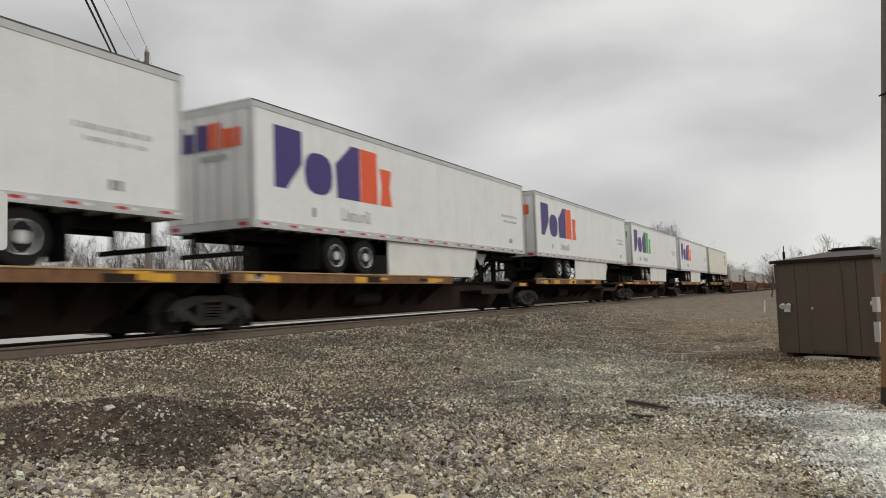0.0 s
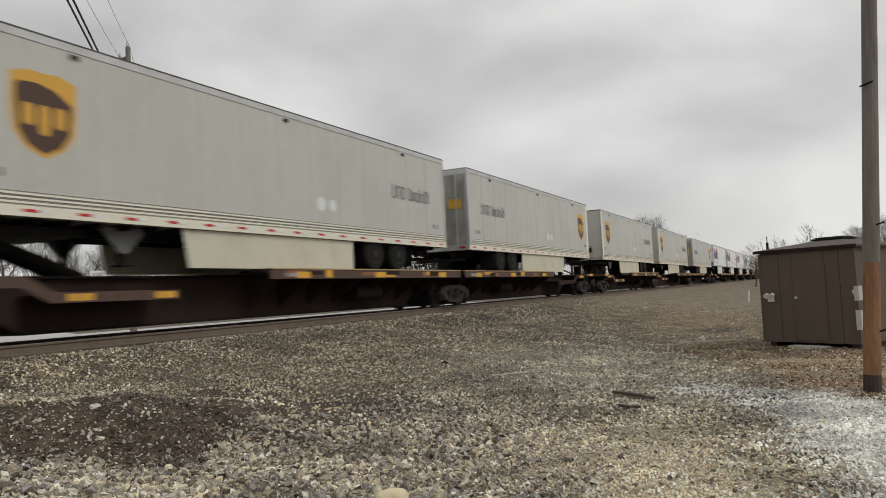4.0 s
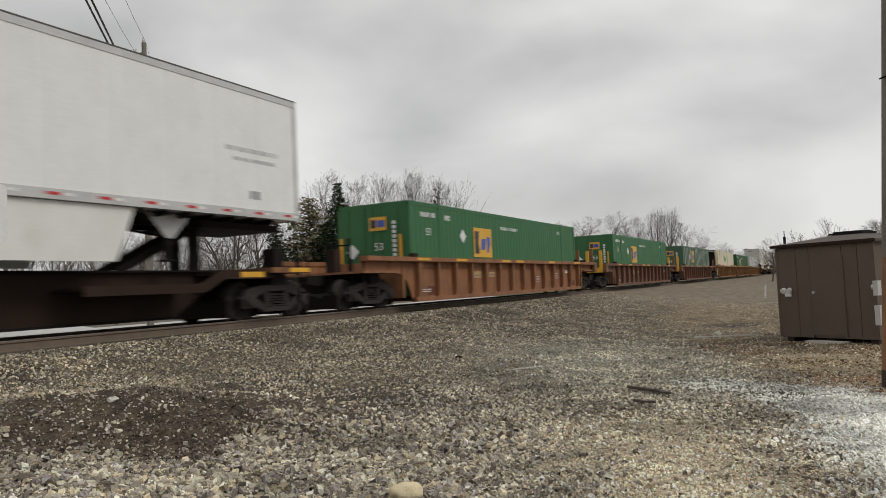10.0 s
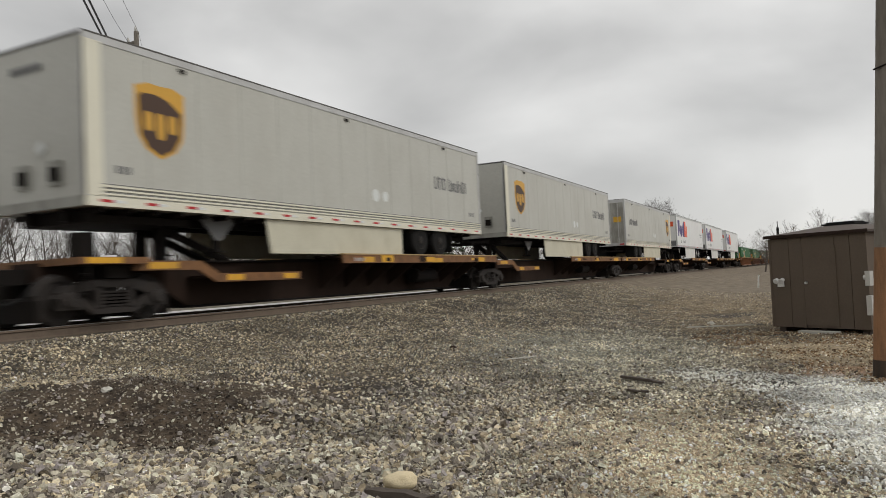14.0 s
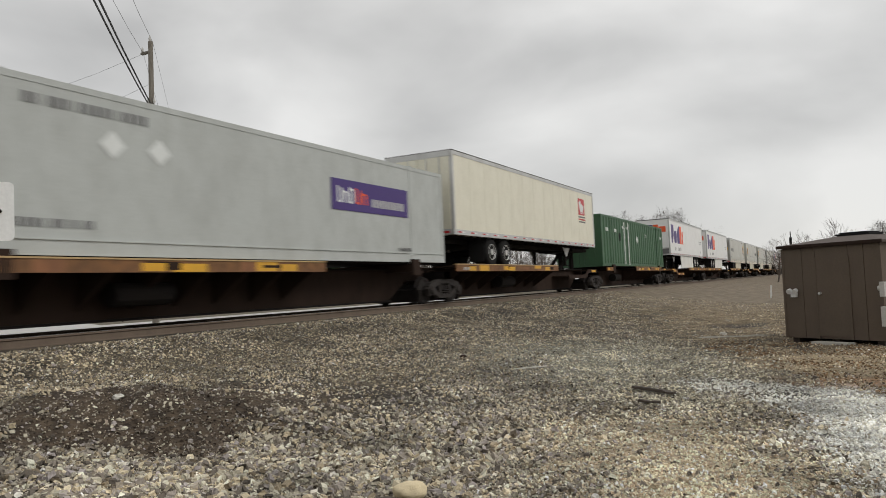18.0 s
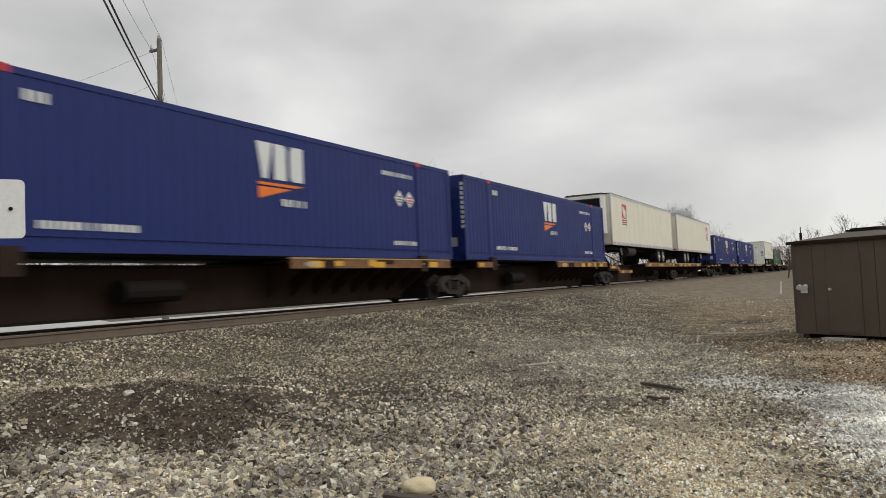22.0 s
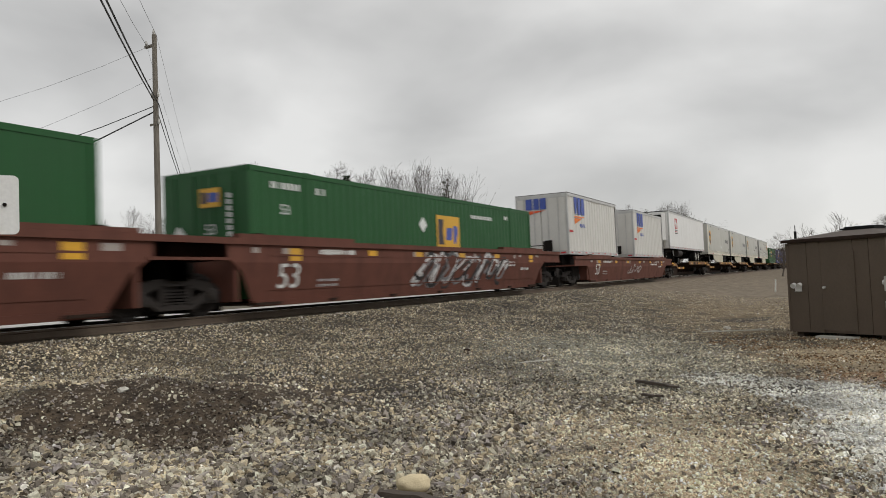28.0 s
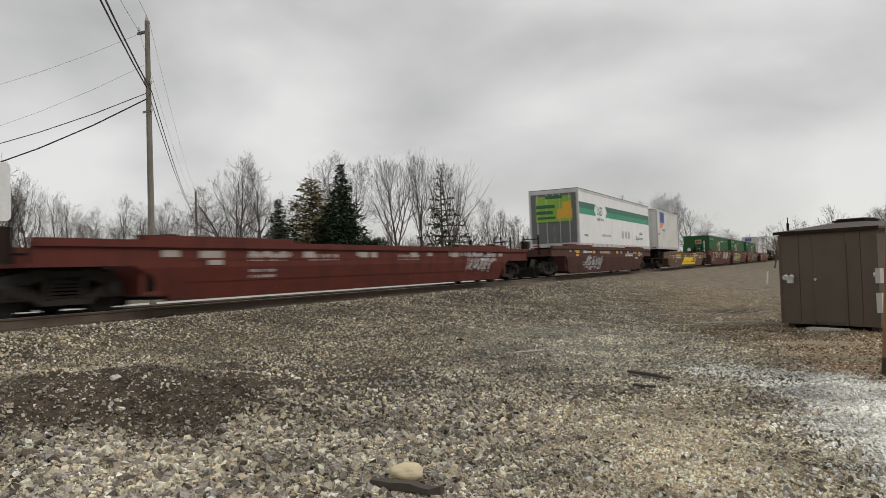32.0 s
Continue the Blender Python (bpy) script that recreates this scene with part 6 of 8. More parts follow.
X, P, Q = "express", "parcel", "plain"
UNITS = [  # leading end, load, nose (+1 leads), car, does a new car begin here
    (390.0, "green", 0, "brown", 1), (369.0, "green", 0, "brown", 1), (347.0, "grey_r", 0, "brown", 1), (326.0, "green", 0, "brown", 1), (304.0, "green", 0, "brown", 1),
    (283.0, "grey_r", 0, "maroon", 1), (262.0, "green", 0, "brown", 0), (242.0, "grey_r", 0, "brown", 0), (221.0, "green", 0, "maroon", 1), (201.0, "grey_r", 0, "brown", 1), (180.0, "grey_r", 0, "brown", 0),
    (160.0, "grey_r", 0, "rusty", 1), (139.5, "grey_r", 0, "maroon", 1), (119.0, "grey_r", 0, "brown", 1),
    (99.3, Q, 1, "spine", 1), (81.4, X, 1, "spine", 0), (63.6, "express_g", 1, "spine", 0),
    (45.84, X, 1, "spine", 1), (28.25, X, 1, "spine", 0), (10.13, X, -1, "spine", 0),
    (-9.26, P, 1, "spine", 1), (-29.60, P, -1, "spine", 0), (-48.38, P, -1, "spine", 0),
    (-67.62, P, 1, "spine", 1), (-85.7, P, -1, "spine", 0), (-103.0, P, -1, "spine", 0),
    (-124.41, "grey_r", 0, "ochre", 1), (-144.02, "green", 0, "ochre", 0), (-164.22, "cold", 0, "ochre", 0),
    (-187.57, "striped", 0, "brown", 1), (-211.25, "green_b", 0, "brown", 1), (-234.79, "green_b", 0, "rusty", 1),
    (-256.10, X, 1, "spine", 1), (-276.31, X, -1, "spine", 0), (-295.06, X, -1, "spine", 0),
    (-314.36, P, 1, "spine", 1), (-334.59, P, -1, "spine", 0), (-353.28, P, -1, "spine", 0),
    (-373.1, P, 1, "spine", 1), (-392.3, X, 1, "spine", 0), (-411.35, X, -1, "spine", 0),
    (-430.46, "old", 0, "spine", 1), (-447.98, Q, 1, "spine", 0), (-464.90, "grey_s", 0, "spine", 0), (-482.33, "blue", 0, "spine", 0), (-500.86, "blue", 0, "spine", 0),
    (-519.9, Q, 1, "spine", 1), (-537.99, "reefer", -1, "spine", 0), (-555.7, "blue", 0, "spine", 0), (-572.84, "blue", 0, "spine", 0), (-590.31, "green", 0, "spine", 0),
    (-609.87, P, 1, "spine", 1), (-628.82, "parcel_t", -1, "spine", 0), (-646.52, "parcel_t", -1, "spine", 0), (-664.28, "parcel_t", -1, "spine", 0), (-682.9, "reefer_w", -1, "spine", 0),
    (-701.6, "pups", 0, "maroon", 1),
    (-727.45, "green_f", 0, "maroon", 1), (-747.16, "green", 0, "maroon", 0), (-766.64, "green_m", 0, "maroon", 0),
    (-787.0, "late_pup", 0, "umber", 1), (-811.76, "band", 0, "maroon", 1), (-836.6, "", 0, "red", 1), (-860.5, "", 0, "maroon", 1),
]
TRUCKS = {-701.6: (-701.0, -721.7), -787.0: (-788.2, -807.4), -811.76: (-813.8, -831.9), -836.6: (-836.7, -855.4), -860.5: (-860.2, -880.0)}
CARS = {"brown": (BROWN, 1.42, "ribbed"), "rusty": (RUSTY, 1.45, "ribbed"), "ochre": (OCHRE, 1.52, "ribbed"), "maroon": (MAROON, 1.56, "smooth"), "umber": (UMBER, 1.25, "smooth"), "red": (RED, 1.24, "smooth")}


def make_train():
    loads = {}

    def load(kind, nose, on_spine):
        z = 1.23 if on_spine else 0.28
        key = (kind, nose, on_spine)
        if key not in loads:
            loads[key] = {
                X: lambda: express_trailer(nose), "express_g": lambda: express_trailer(nose, LIME), P: lambda: parcel_trailer(nose), "parcel_t": lambda: parcel_trailer(nose, True),
                Q: lambda: cold_trailer(nose), "reefer": lambda: cold_trailer(nose, True), "reefer_w": lambda: cold_trailer(nose, True, WHITE),
                "green": lambda: green_container(z), "green_f": lambda: green_container(z, logo_at=9.0), "green_m": lambda: green_container(z, logo_at=7.6), "green_b": lambda: green_container(z, GREENB, brackets=True), "striped": lambda: green_container(z, GREEND, True),
                "grey_r": lambda: grey_container(z, True), "grey_s": lambda: grey_container(z, False), "cold": lambda: cold_container(z),
                "old": lambda: old_green_container(z), "blue": lambda: blue_container(z), "pup": pup_trailer, "band": band_trailer,
            }[kind]()
            return loads[key]
        return copy_thing(loads[key], Matrix())

    n = len(UNITS)
    ends = []  # front and rear truck of each unit, along the track
    for i, (f, kind, nose, car, begin) in enumerate(UNITS):
        well = car != "spine"
        if f in TRUCKS:
            ends.append(list(TRUCKS[f]))
            continue
        if begin:
            yf = f + 1.8 if well else f - 0.6
        else:
            pf = UNITS[i - 1][0] - LONG
            yf = (pf + f) / 2
        ends.append([yf, None])
    for i, (f, kind, nose, car, begin) in enumerate(UNITS):
        if ends[i][1] is None:
            if i + 1 < n and not UNITS[i + 1][4]:
                ends[i][1] = ends[i + 1][0]
            else:
                ends[i][1] = f - LONG - 1.8 if car != "spine" else f - LONG - (-0.7 if nose < 0 else 0.7 if i + 1 >= n or UNITS[i + 1][3] == "spine" else 0.5)
    for i, (f, kind, nose, car, begin) in enumerate(UNITS):
        yf, yr = ends[i][0] - f, ends[i][1] - f
        last = i + 1 >= n or UNITS[i + 1][4]
        if car == "spine":
            c = spine_car(yf, yr, bool(begin), bool(last), True, bool(last), nose, kind in (X, "express_g", Q, "reefer", "reefer_w"), DECKB if kind == P and f > -120 else DECK, kind == "grey_s")
        else:
            m, top, style = CARS[car]
            if kind == "band":
                m, top = MAROOND, 1.42
            if kind == "pups":
                top = 1.40
            c = well_car(m, top, yf, yr, bool(begin), bool(last), True, bool(last), style, posts=not (car == "ochre"))
            x = 1.532 if style == "smooth" else 1.342
            if f == -727.45:
                graffiti(c, 3, -9.5, 0.3, 6.5, 1.1, (GRAFG, GRAFW, GRAFK), x, 8, 0.09)
            elif f == -747.16:
                fat_letters(c, 5, -13.8, 0.30, 6.1, 1.1, x)
                graffiti(c, 8, -15.3, 0.35, 2.0, 1.0, (PALET,), x, 4, 0.12)
            elif f == -766.64:
                graffiti(c, 9, -7.2, 0.60, 2.7, 0.85, (GREYT, GRAFW, GRAFW), x, 9, 0.075)
                graffiti(c, 10, -4.2, 0.62, 1.5, 0.9, (GRAFK, GRAFW, GRAFW), x, 6, 0.13)
                graffiti(c, 11, -13.5, 0.8, 3.4, 0.5, (GRAFW,), x, 8, 0.05)
            elif f == -144.02:
                graffiti(c, 21, -7.6, 0.5, 2.3, 0.55, (REDSP,), 1.344, 5, 0.08)
            elif car == "umber":
                bm = bmesh.new()
                prism(bm, [(-13.5, 0.27), (-6.6, 0.27), (-6.6, 0.75), (-12.75, 0.75)], "x", x, x + 0.003)
                prism(bm, [(-12.75, 0.75), (-6.6, 0.75), (-6.6, 1.06), (-7.9, 1.06), (-7.9, 0.93), (-9.4, 0.84), (-10.6, 0.84), (-10.75, 0.89), (-11.5, 0.89), (-11.6, 0.82), (-11.75, 0.90), (-12.5, 0.90)], "x", x, x + 0.003)
                part("yellow_patch", bm, BRIGHT, c, "bright yellow sprayed patch")
                boxes("yellow_patch", BRIGHT, c, (x, x + 0.003, -16.2, -14.2, 1.0, 1.12))
                boxes("yellow_patch", GRAFY, c, (x, x + 0.003, -16.2, -14.2, 0.80, 1.0))
                for q in (-16.1, -15.6, -15.1, -14.62):
                    boxes("stencil_panel", GREYC, c, (x + 0.003, x + 0.006, q, q + 0.36, 0.82, 0.97))
                boxes("yellow_patch", BRIGHT, c, (x + 0.059, x + 0.063, -8.2, -7.0, 1.13, 1.24))
                graffiti(c, 12, -8.6, 0.42, 1.9, 0.55, (GRAFK,), x + 0.004, 8, 0.055)
            elif kind == "band":
                graffiti(c, 14, -15.9, 0.30, 2.9, 0.66, (GRAFG, GRAFW, PALET), x, 9, 0.06)
                bars(RND, x, -13.4, -11.2, 1.08, 1.24, GRAFP, c)
                bars(RND, x, -5.2, -3.4, 1.0, 1.12, GRAFP, c)
            elif car == "red":
                graffiti(c, 15, -4.6, 0.38, 2.0, 0.7, (GRAFW, PALET), x, 7, 0.05)
                for q in (-15.0, -13.0, -9.0):
                    bars(RND, x, q, q + 1.2, 0.85, 1.0, GRAFP, c)
            elif kind == "pups":
                graffiti(c, 16, -11.0, 0.4, 3.0, 0.6, (PALET,), x, 6, 0.05)
        if car != "spine" and style == "smooth":
            lean_in(c, top)
        roll(c, f)
        if kind == "pups":
            roll(load("pup", 1, False), -701.6)
            roll(load("pup", 1, False), -714.1)
        elif kind == "late_pup":
            roll(load("pup", 1, False), -800.4)
        elif kind:
            roll(load(kind, nose, car == "spine"), f)
    for ob, y in TRAIN:
        ob.matrix_basis = pose(MID, y, RAIL)


make_train()

# ---- ground, track, road ----
def smooth(a, c, v):
    k = min(max((v - a) / (c - a), 0), 1)
    return k * k * (3 - 2 * k)


def ground_z(x, y):
    """The lie of the land: a bank from the track down to the yard, a hump of cinders on it, and level land beyond the track."""
    if x > -14.2:
        z = 0.90 - 0.36 * smooth(-10.6, -8.4, x) - 0.54 * smooth(-9.2, -3.0, x)
    else:
        z = 0.90 - 0.22 * smooth(-14.2, -16.0, x) + 0.1 * smooth(-30, -80, x)
    if -13 < x < 8 and -2 < y < 30:
        a = math.cos(radians(40)) * (x + 6.7) + math.sin(radians(40)) * (y - 5.8)
        b = -math.sin(radians(40)) * (x + 6.7) + math.cos(radians(40)) * (y - 5.8)
        w = noise.noise((x * 1.6, y * 1.6, 7))
        z += (0.20 + 0.09 * w) * math.exp(-(a / 1.9) ** 2 - (b / 0.75) ** 2) - 0.10 * math.exp(-(a / 2.2) ** 2 - ((b + 1.3) / 0.6) ** 2)
        z -= 0.16 * math.exp(-((x + 2.75) / 0.75) ** 2 - ((y - 24.6) / 1.2) ** 2)
        k = smooth(-10.4, -9.6, x)
        z += k * (0.035 * noise.noise((x * 0.9, y * 0.9, 0)) + 0.018 * noise.noise((x * 3.1, y * 3.1, 4)))
    return z


def steps(*runs):
    out = []
    for a, c, n in runs:
        out += [a + (c - a) * i / n for i in range(n)]
    return out + [runs[-1][1]]


def make_ground():
    xs = steps((-2500, -200, 6), (-200, -30, 12), (-30, -14.5, 10), (-14.5, -10.7, 8), (-10.7, 4.0, 130), (4.0, 12, 16), (12, 200, 12), (200, 2500, 6))
    ys = steps((-2500, -200, 6), (-200, -10, 14), (-10, 2, 10), (2, 20, 160), (20, 40, 40), (40, 200, 20), (200, 2500, 8))
    vs = [(x, y, ground_z(x, y)) for y in ys for x in xs]
    w = len(xs)
    fs = [(j * w + i, j * w + i + 1, (j + 1) * w + i + 1, (j + 1) * w + i) for j in range(len(ys) - 1) for i in range(w - 1)]
    me = bpy.data.meshes.new("ground")
    me.from_pydata(vs, [], fs)
    me.materials.append(ground_material())
    for p in me.polygons:
        p.use_smooth = True
    tagged(new("ground", me), "gravel and dirt yard with a low bank up to the track", "ground", kind="structure")


make_ground()


def scatter(name, label, mats, kinds, places, r, blocky):
    """Loose crushed stones: (x, y, size) rows, each an angular slab half sunk in the ground, all in one mesh. blocky: four-sided slabs, else three-sided."""
    k = 4 if blocky else 3
    u = np.arange(k) * 2 * math.pi / k
    lump = np.concatenate((np.stack((0.74 * np.cos(u), 0.74 * np.sin(u), np.full(k, 0.55)), 1), np.stack((np.cos(u + 0.2), np.sin(u + 0.2), np.full(k, -0.7)), 1)))
    f = np.array([(i, k + i, k + (i + 1) % k, (i + 1) % k) for i in range(k)])
    n, p = len(places), places
    z = np.array([ground_z(x, y) for x, y, s in places])
    vs = lump[None] * r.uniform(0.8, 1.15, (n, 2 * k, 1)) + r.normal(0, 0.11, (n, 2 * k, 3))
    vs *= np.stack((np.ones(n), r.uniform(0.55, 0.9, n), r.uniform(0.40, 0.75, n)), 1)[:, None]
    u, tx, ty = r.uniform(0, 2 * math.pi, n), r.normal(0, 0.36, n), r.normal(0, 0.36, n)
    c, q = np.cos(u)[:, None], np.sin(u)[:, None]
    X, Y, Z = vs[..., 0], vs[..., 1], vs[..., 2]
    Z = Z + X * tx[:, None] + Y * ty[:, None]
    vs = np.stack((X * c - Y * q, X * q + Y * c, Z), 2) * p[:, 2, None, None]
    vs += np.stack((p[:, 0], p[:, 1], z + p[:, 2] * r.uniform(0.1, 0.65, n)), 1)[:, None]
    base = 2 * k * np.arange(n)[:, None]
    loops = np.concatenate((base + np.arange(k)[None], (base[:, :, None] + f[None]).reshape(n, -1)), 1)      # top, then the sides
    starts = np.concatenate(([0], k + 4 * np.arange(k)))
    per = 5 * k
    me = bpy.data.meshes.new(name)
    me.vertices.add(n * 2 * k)
    me.vertices.foreach_set("co", vs.reshape(-1))
    me.loops.add(n * per)
    me.loops.foreach_set("vertex_index", loops.reshape(-1))
    me.polygons.add(n * (k + 1))
    me.polygons.foreach_set("loop_start", (per * np.arange(n)[:, None] + starts[None]).reshape(-1))
    me.update(calc_edges=True)
    me.shade_flat()
    me.materials.append(mats)
    return tagged(new(name, me), label, kinds, kind="stuff")


def within(poly, x, y):
    """Which points lie inside a closed outline."""
    hit = np.zeros(len(x), bool)
    for (x0, y0), (x1, y1) in zip(poly, poly[1:] + poly[:1]):
        if y0 != y1:
            hit ^= ((y0 > y) != (y1 > y)) & (x < (x1 - x0) * (y - y0) / (y1 - y0) + x0)
    return hit


# outlines on the ground of the different fills
PALE = [(-2.3, 12.0), (-1.1, 11.8), (0.0, 11.2), (0.8, 10.2), (3.5, 9.0), (3.5, 4.0), (0.55, 4.0), (0.32, 5.4), (0.16, 6.15), (-0.12, 7.0), (-0.5, 8.1), (-0.3, 8.55), (-0.75, 9.6), (-2.0, 11.0)]
TAN = [(-2.2, 8.7), (-1.2, 8.9), (-0.6, 7.6), (0.25, 6.1), (0.6, 3.5), (-2.4, 4.2), (-2.5, 5.2), (-2.2, 6.1), (-2.5, 7.4)]
BLUISH = [(-6.0, 14.6), (-4.4, 19.5), (-2.2, 17.0), (-1.2, 13.4), (-0.6, 11.0), (-0.9, 9.4), (-1.6, 8.8), (-2.4, 9.0), (-3.2, 10.2), (-4.9, 13.0)]
LITTER = [(-3.2, 17.6), (-6.0, 24.0), (-7.5, 60.0), (20.0, 60.0), (20.0, 9.5), (0.9, 10.3), (0.0, 11.5), (-1.1, 13.6)]
CINDERS = [(-7.2, 3.3), (-7.6, 4.7), (-7.55, 5.6), (-7.2, 6.3), (-6.7, 6.9), (-6.2, 7.5), (-5.7, 8.0), (-5.3, 7.6), (-5.5, 6.5), (-5.35, 5.5), (-5.2, 4.9), (-5.9, 4.55), (-6.1, 3.8), (-6.4, 3.0)]


def make_stones():
    r = np.random.default_rng(7)
    total = 292000
    az = np.radians(r.uniform(-9, 66, total))
    dist = 4.6 + 37 * r.uniform(0, 1, total) ** 1.75
    x, y = -dist * np.sin(az), dist * np.cos(az)
    keep = x > -10.75
    x, y, dist = x[keep], y[keep], dist[keep]
    n = len(x)
    size = np.exp(r.normal(math.log(0.0188), 0.42, n)) * (1 + 0.45 * np.clip((dist - 10) / 20, 0, 1))
    size = np.minimum(size, 0.046)
    big = np.array([noise.noise((a * 0.9, c * 0.9, 9)) for a, c in zip(x, y)])
    fine = np.array([noise.noise((a * 3.3, c * 3.3, 3)) for a, c in zip(x, y)])
    k, k2 = r.uniform(0, 1, n), r.uniform(0, 1, n)
    jx, jy = r.normal(0, 1, n), r.normal(0, 1, n)

    def zone(poly, ragged, loose):
        return within(poly, x + ragged * (big + 0.6 * fine) + loose * jx, y + ragged * (fine - 0.7 * big) + loose * jy)
    kind = np.where(k < 0.72, 0, 1)                                  # grey, with buff among it
    size *= np.where((x < -2.6) & (dist < 8.4), 1.2, np.where((x < -3.0) & (dist < 10), 0.98, 0.88))
    bank = (x < -5.2 - 0.02 * y) & (dist > 9)
    kind = np.where(bank, np.where(k < 0.62, 1, 0), kind)
    size *= np.where(bank, 0.85, 1.0)
    z = zone(BLUISH, 0.7, 0.35) & (k2 < 0.75)
    kind, size = np.where(z, 5, kind), size * np.where(z, 0.85, 1)
    z = zone(LITTER, 0.8, 0.3)
    bare = z & (k2 > 0.62)
    kind, size = np.where(z, 1, kind), size * np.where(z, 0.74, 1)
    z = zone(TAN, 0.8, 0.3) & (k2 < 0.93)
    kind, size = np.where(z, 4, kind), size * np.where(z, 0.62, 1)
    z = zone(PALE, 0.28, 0.09)
    thin = within(PALE, x - 0.25 + 0.2 * fine, y + 0.2 * big)
    z &= (k2 < np.where(thin, 0.98, 0.74))
    kind, size = np.where(z, 2, kind), size * np.where(z, 0.86, 1)
    bare &= ~z
    z = zone(CINDERS, 0.95, 0.16)
    lone = z & (k2 < 0.22 + 0.7 * np.clip(fine, 0, 1))
    kind, size = np.where(z, 3, kind), size * np.where(z & ~lone, np.where(k > 0.86, 0.8, 0.42), np.where(lone, 0.66, 1))
    kind = np.where(lone, 0, kind)
    thinned = (((x + 5.5) / 0.95) ** 2 + ((y - 7.7) / 1.3) ** 2 + 1.4 * fine + 0.8 * big < 1) & (k2 > 0.45)
    gone = bare | thinned | (z & (k2 > 0.93))
    for i, (name, label, mat) in enumerate((("grey_gravel", "grey crushed stone lying loose over the yard", STONE_G), ("buff_ballast", "buff and brown ballast stones on the bank", STONE_B),
                                            ("pale_gravel", "pale limestone chips spread on the drive", STONE_W), ("dark_grit", "dark cinder grit on the hump", STONE_D),
                                            ("tan_gravel", "tan pea gravel on the drive", STONE_T), ("bluish_gravel", "bluish grey stone fines on the drive", STONE_C))):
        for near in (True, False):
            m = (kind == i) & ~gone & ((dist < 10.5) == near)
            if m.any():
                scatter(name, label, mat, "gravel", np.stack((x[m], y[m], size[m]), 1), r, near)
    # the rest of the yard, all round
    m = 26000
    x, y = r.uniform(-10.7, 14, m), r.uniform(-14, 15, m)
    u = np.degrees(np.arctan2(-x, y))
    m = ~((u > -9) & (u < 66) & (np.hypot(x, y) > 4.6))
    scatter("grey_gravel", "grey crushed stone lying loose over the yard", STONE_G, "gravel", np.stack((x[m], y[m], np.exp(r.normal(math.log(0.03), 0.4, m.sum()))), 1), r, False)
    m = 9000
    x, y = r.uniform(-2.6, 3.0, m), 10.4 + 8.5 * r.uniform(0, 1, m) ** 1.5
    k = np.array([noise.noise((p * 1.1, q * 1.1, 21)) for p, q in zip(x, y)]) + 0.5 * r.uniform(-1, 1, m)
    m = within(LITTER, x, y) & (k > 0.1)
    scatter("leaf_litter", "dry brown leaves strewn before the shed", LEAF, "leaves", np.stack((x[m], y[m], np.full(m.sum(), 0.026)), 1), r, False)


make_stones()


def make_track():
    t = thing("track", "single railway track on dark ties", "track", kind="structure")
    for x in (MID - 0.755, MID + 0.755):
        bm = bmesh.new()
        prism(bm, [(x - 0.076, RAIL - 0.18), (x + 0.076, RAIL - 0.18), (x + 0.076, RAIL - 0.168), (x + 0.014, RAIL - 0.145), (x + 0.014, RAIL - 0.05), (x + 0.036, RAIL - 0.035), (x + 0.036, RAIL - 0.004), (x - 0.036, RAIL - 0.004), (x - 0.036, RAIL - 0.035), (x - 0.014, RAIL - 0.05), (x - 0.014, RAIL - 0.145), (x - 0.076, RAIL - 0.168)][::1], "y", -960, 1300)
        k = part("rail", bm, RAILM, t, "rusty rail with a bright head")
        boxes("rail_head", RAILT, k, (x - 0.032, x + 0.032, -960, 1300, RAIL - 0.004, RAIL))
    tie = bmesh.new()
    box(tie, -1.30, 1.30, -0.115, 0.115, -0.18, 0.0)
    me = finish(tie, "tie", TIE)
    r = random.Random(2)
    bm = bmesh.new()
    for i in range(-400, 900):
        y = i * 0.53
        dx, dz = r.uniform(-0.05, 0.05), r.uniform(-0.012, 0.006)
        if -2 < y < 150:
            part("tie", me, TIE, t, at=pose(MID + dx, y, RAIL - 0.175 + dz, 0, 0, r.uniform(-1, 1)))
        else:
            box(bm, MID - 1.3 + dx, MID + 1.3 + dx, y - 0.115, y + 0.115, RAIL - 0.35, RAIL - 0.175)
    o = part("far_ties", bm, TIE, t)
    tagged(o, kind="stuff")


make_track()


def make_road():
    bm = bmesh.new()
    xs = (-14.0, -16.5, -20.0, -30.0, -60.0, -110.0)
    lo, hi = [], []
    for x in xs:
        m = 6.5 - (x + 14.0) * 0.55
        lo.append(bm.verts.new((x, m - 5.5, 0.93 - 0.08 * smooth(-14, -18, x) + 0.06 * smooth(-30, -110, x))))
        hi.append(bm.verts.new((x, m + 5.0, 0.93 - 0.08 * smooth(-14, -18, x) + 0.06 * smooth(-30, -110, x))))
    for i in range(len(xs) - 1):
        bm.faces.new((lo[i], hi[i], hi[i + 1], lo[i + 1]))
    tagged(new("road", finish(bm, "road", PALEROAD)), "road beyond the track, sky glare in its pale colour", "road", kind="structure")


make_road()


def make_verge():
    # added strip: its pale colour stands for the glare seen past the far rail
    bm = bmesh.new()
    r = random.Random(5)
    rows = []
    for i in range(64):
        y = -30 + i * 1.3
        rows.append([bm.verts.new((x + r.uniform(-0.12, 0.12), y, ground_z(x, y) + 0.012)) for x in (-14.6, -16.0, -18.5, -24.0)])
    for p, q in zip(rows, rows[1:]):
        for i in range(3):
            bm.faces.new((p[i], p[i + 1], q[i + 1], q[i]))
    tagged(new("verge", finish(bm, "verge", PALEROAD)), "added strip along the far side of the track, glare in its pale colour", "verge", kind="structure")


make_verge()


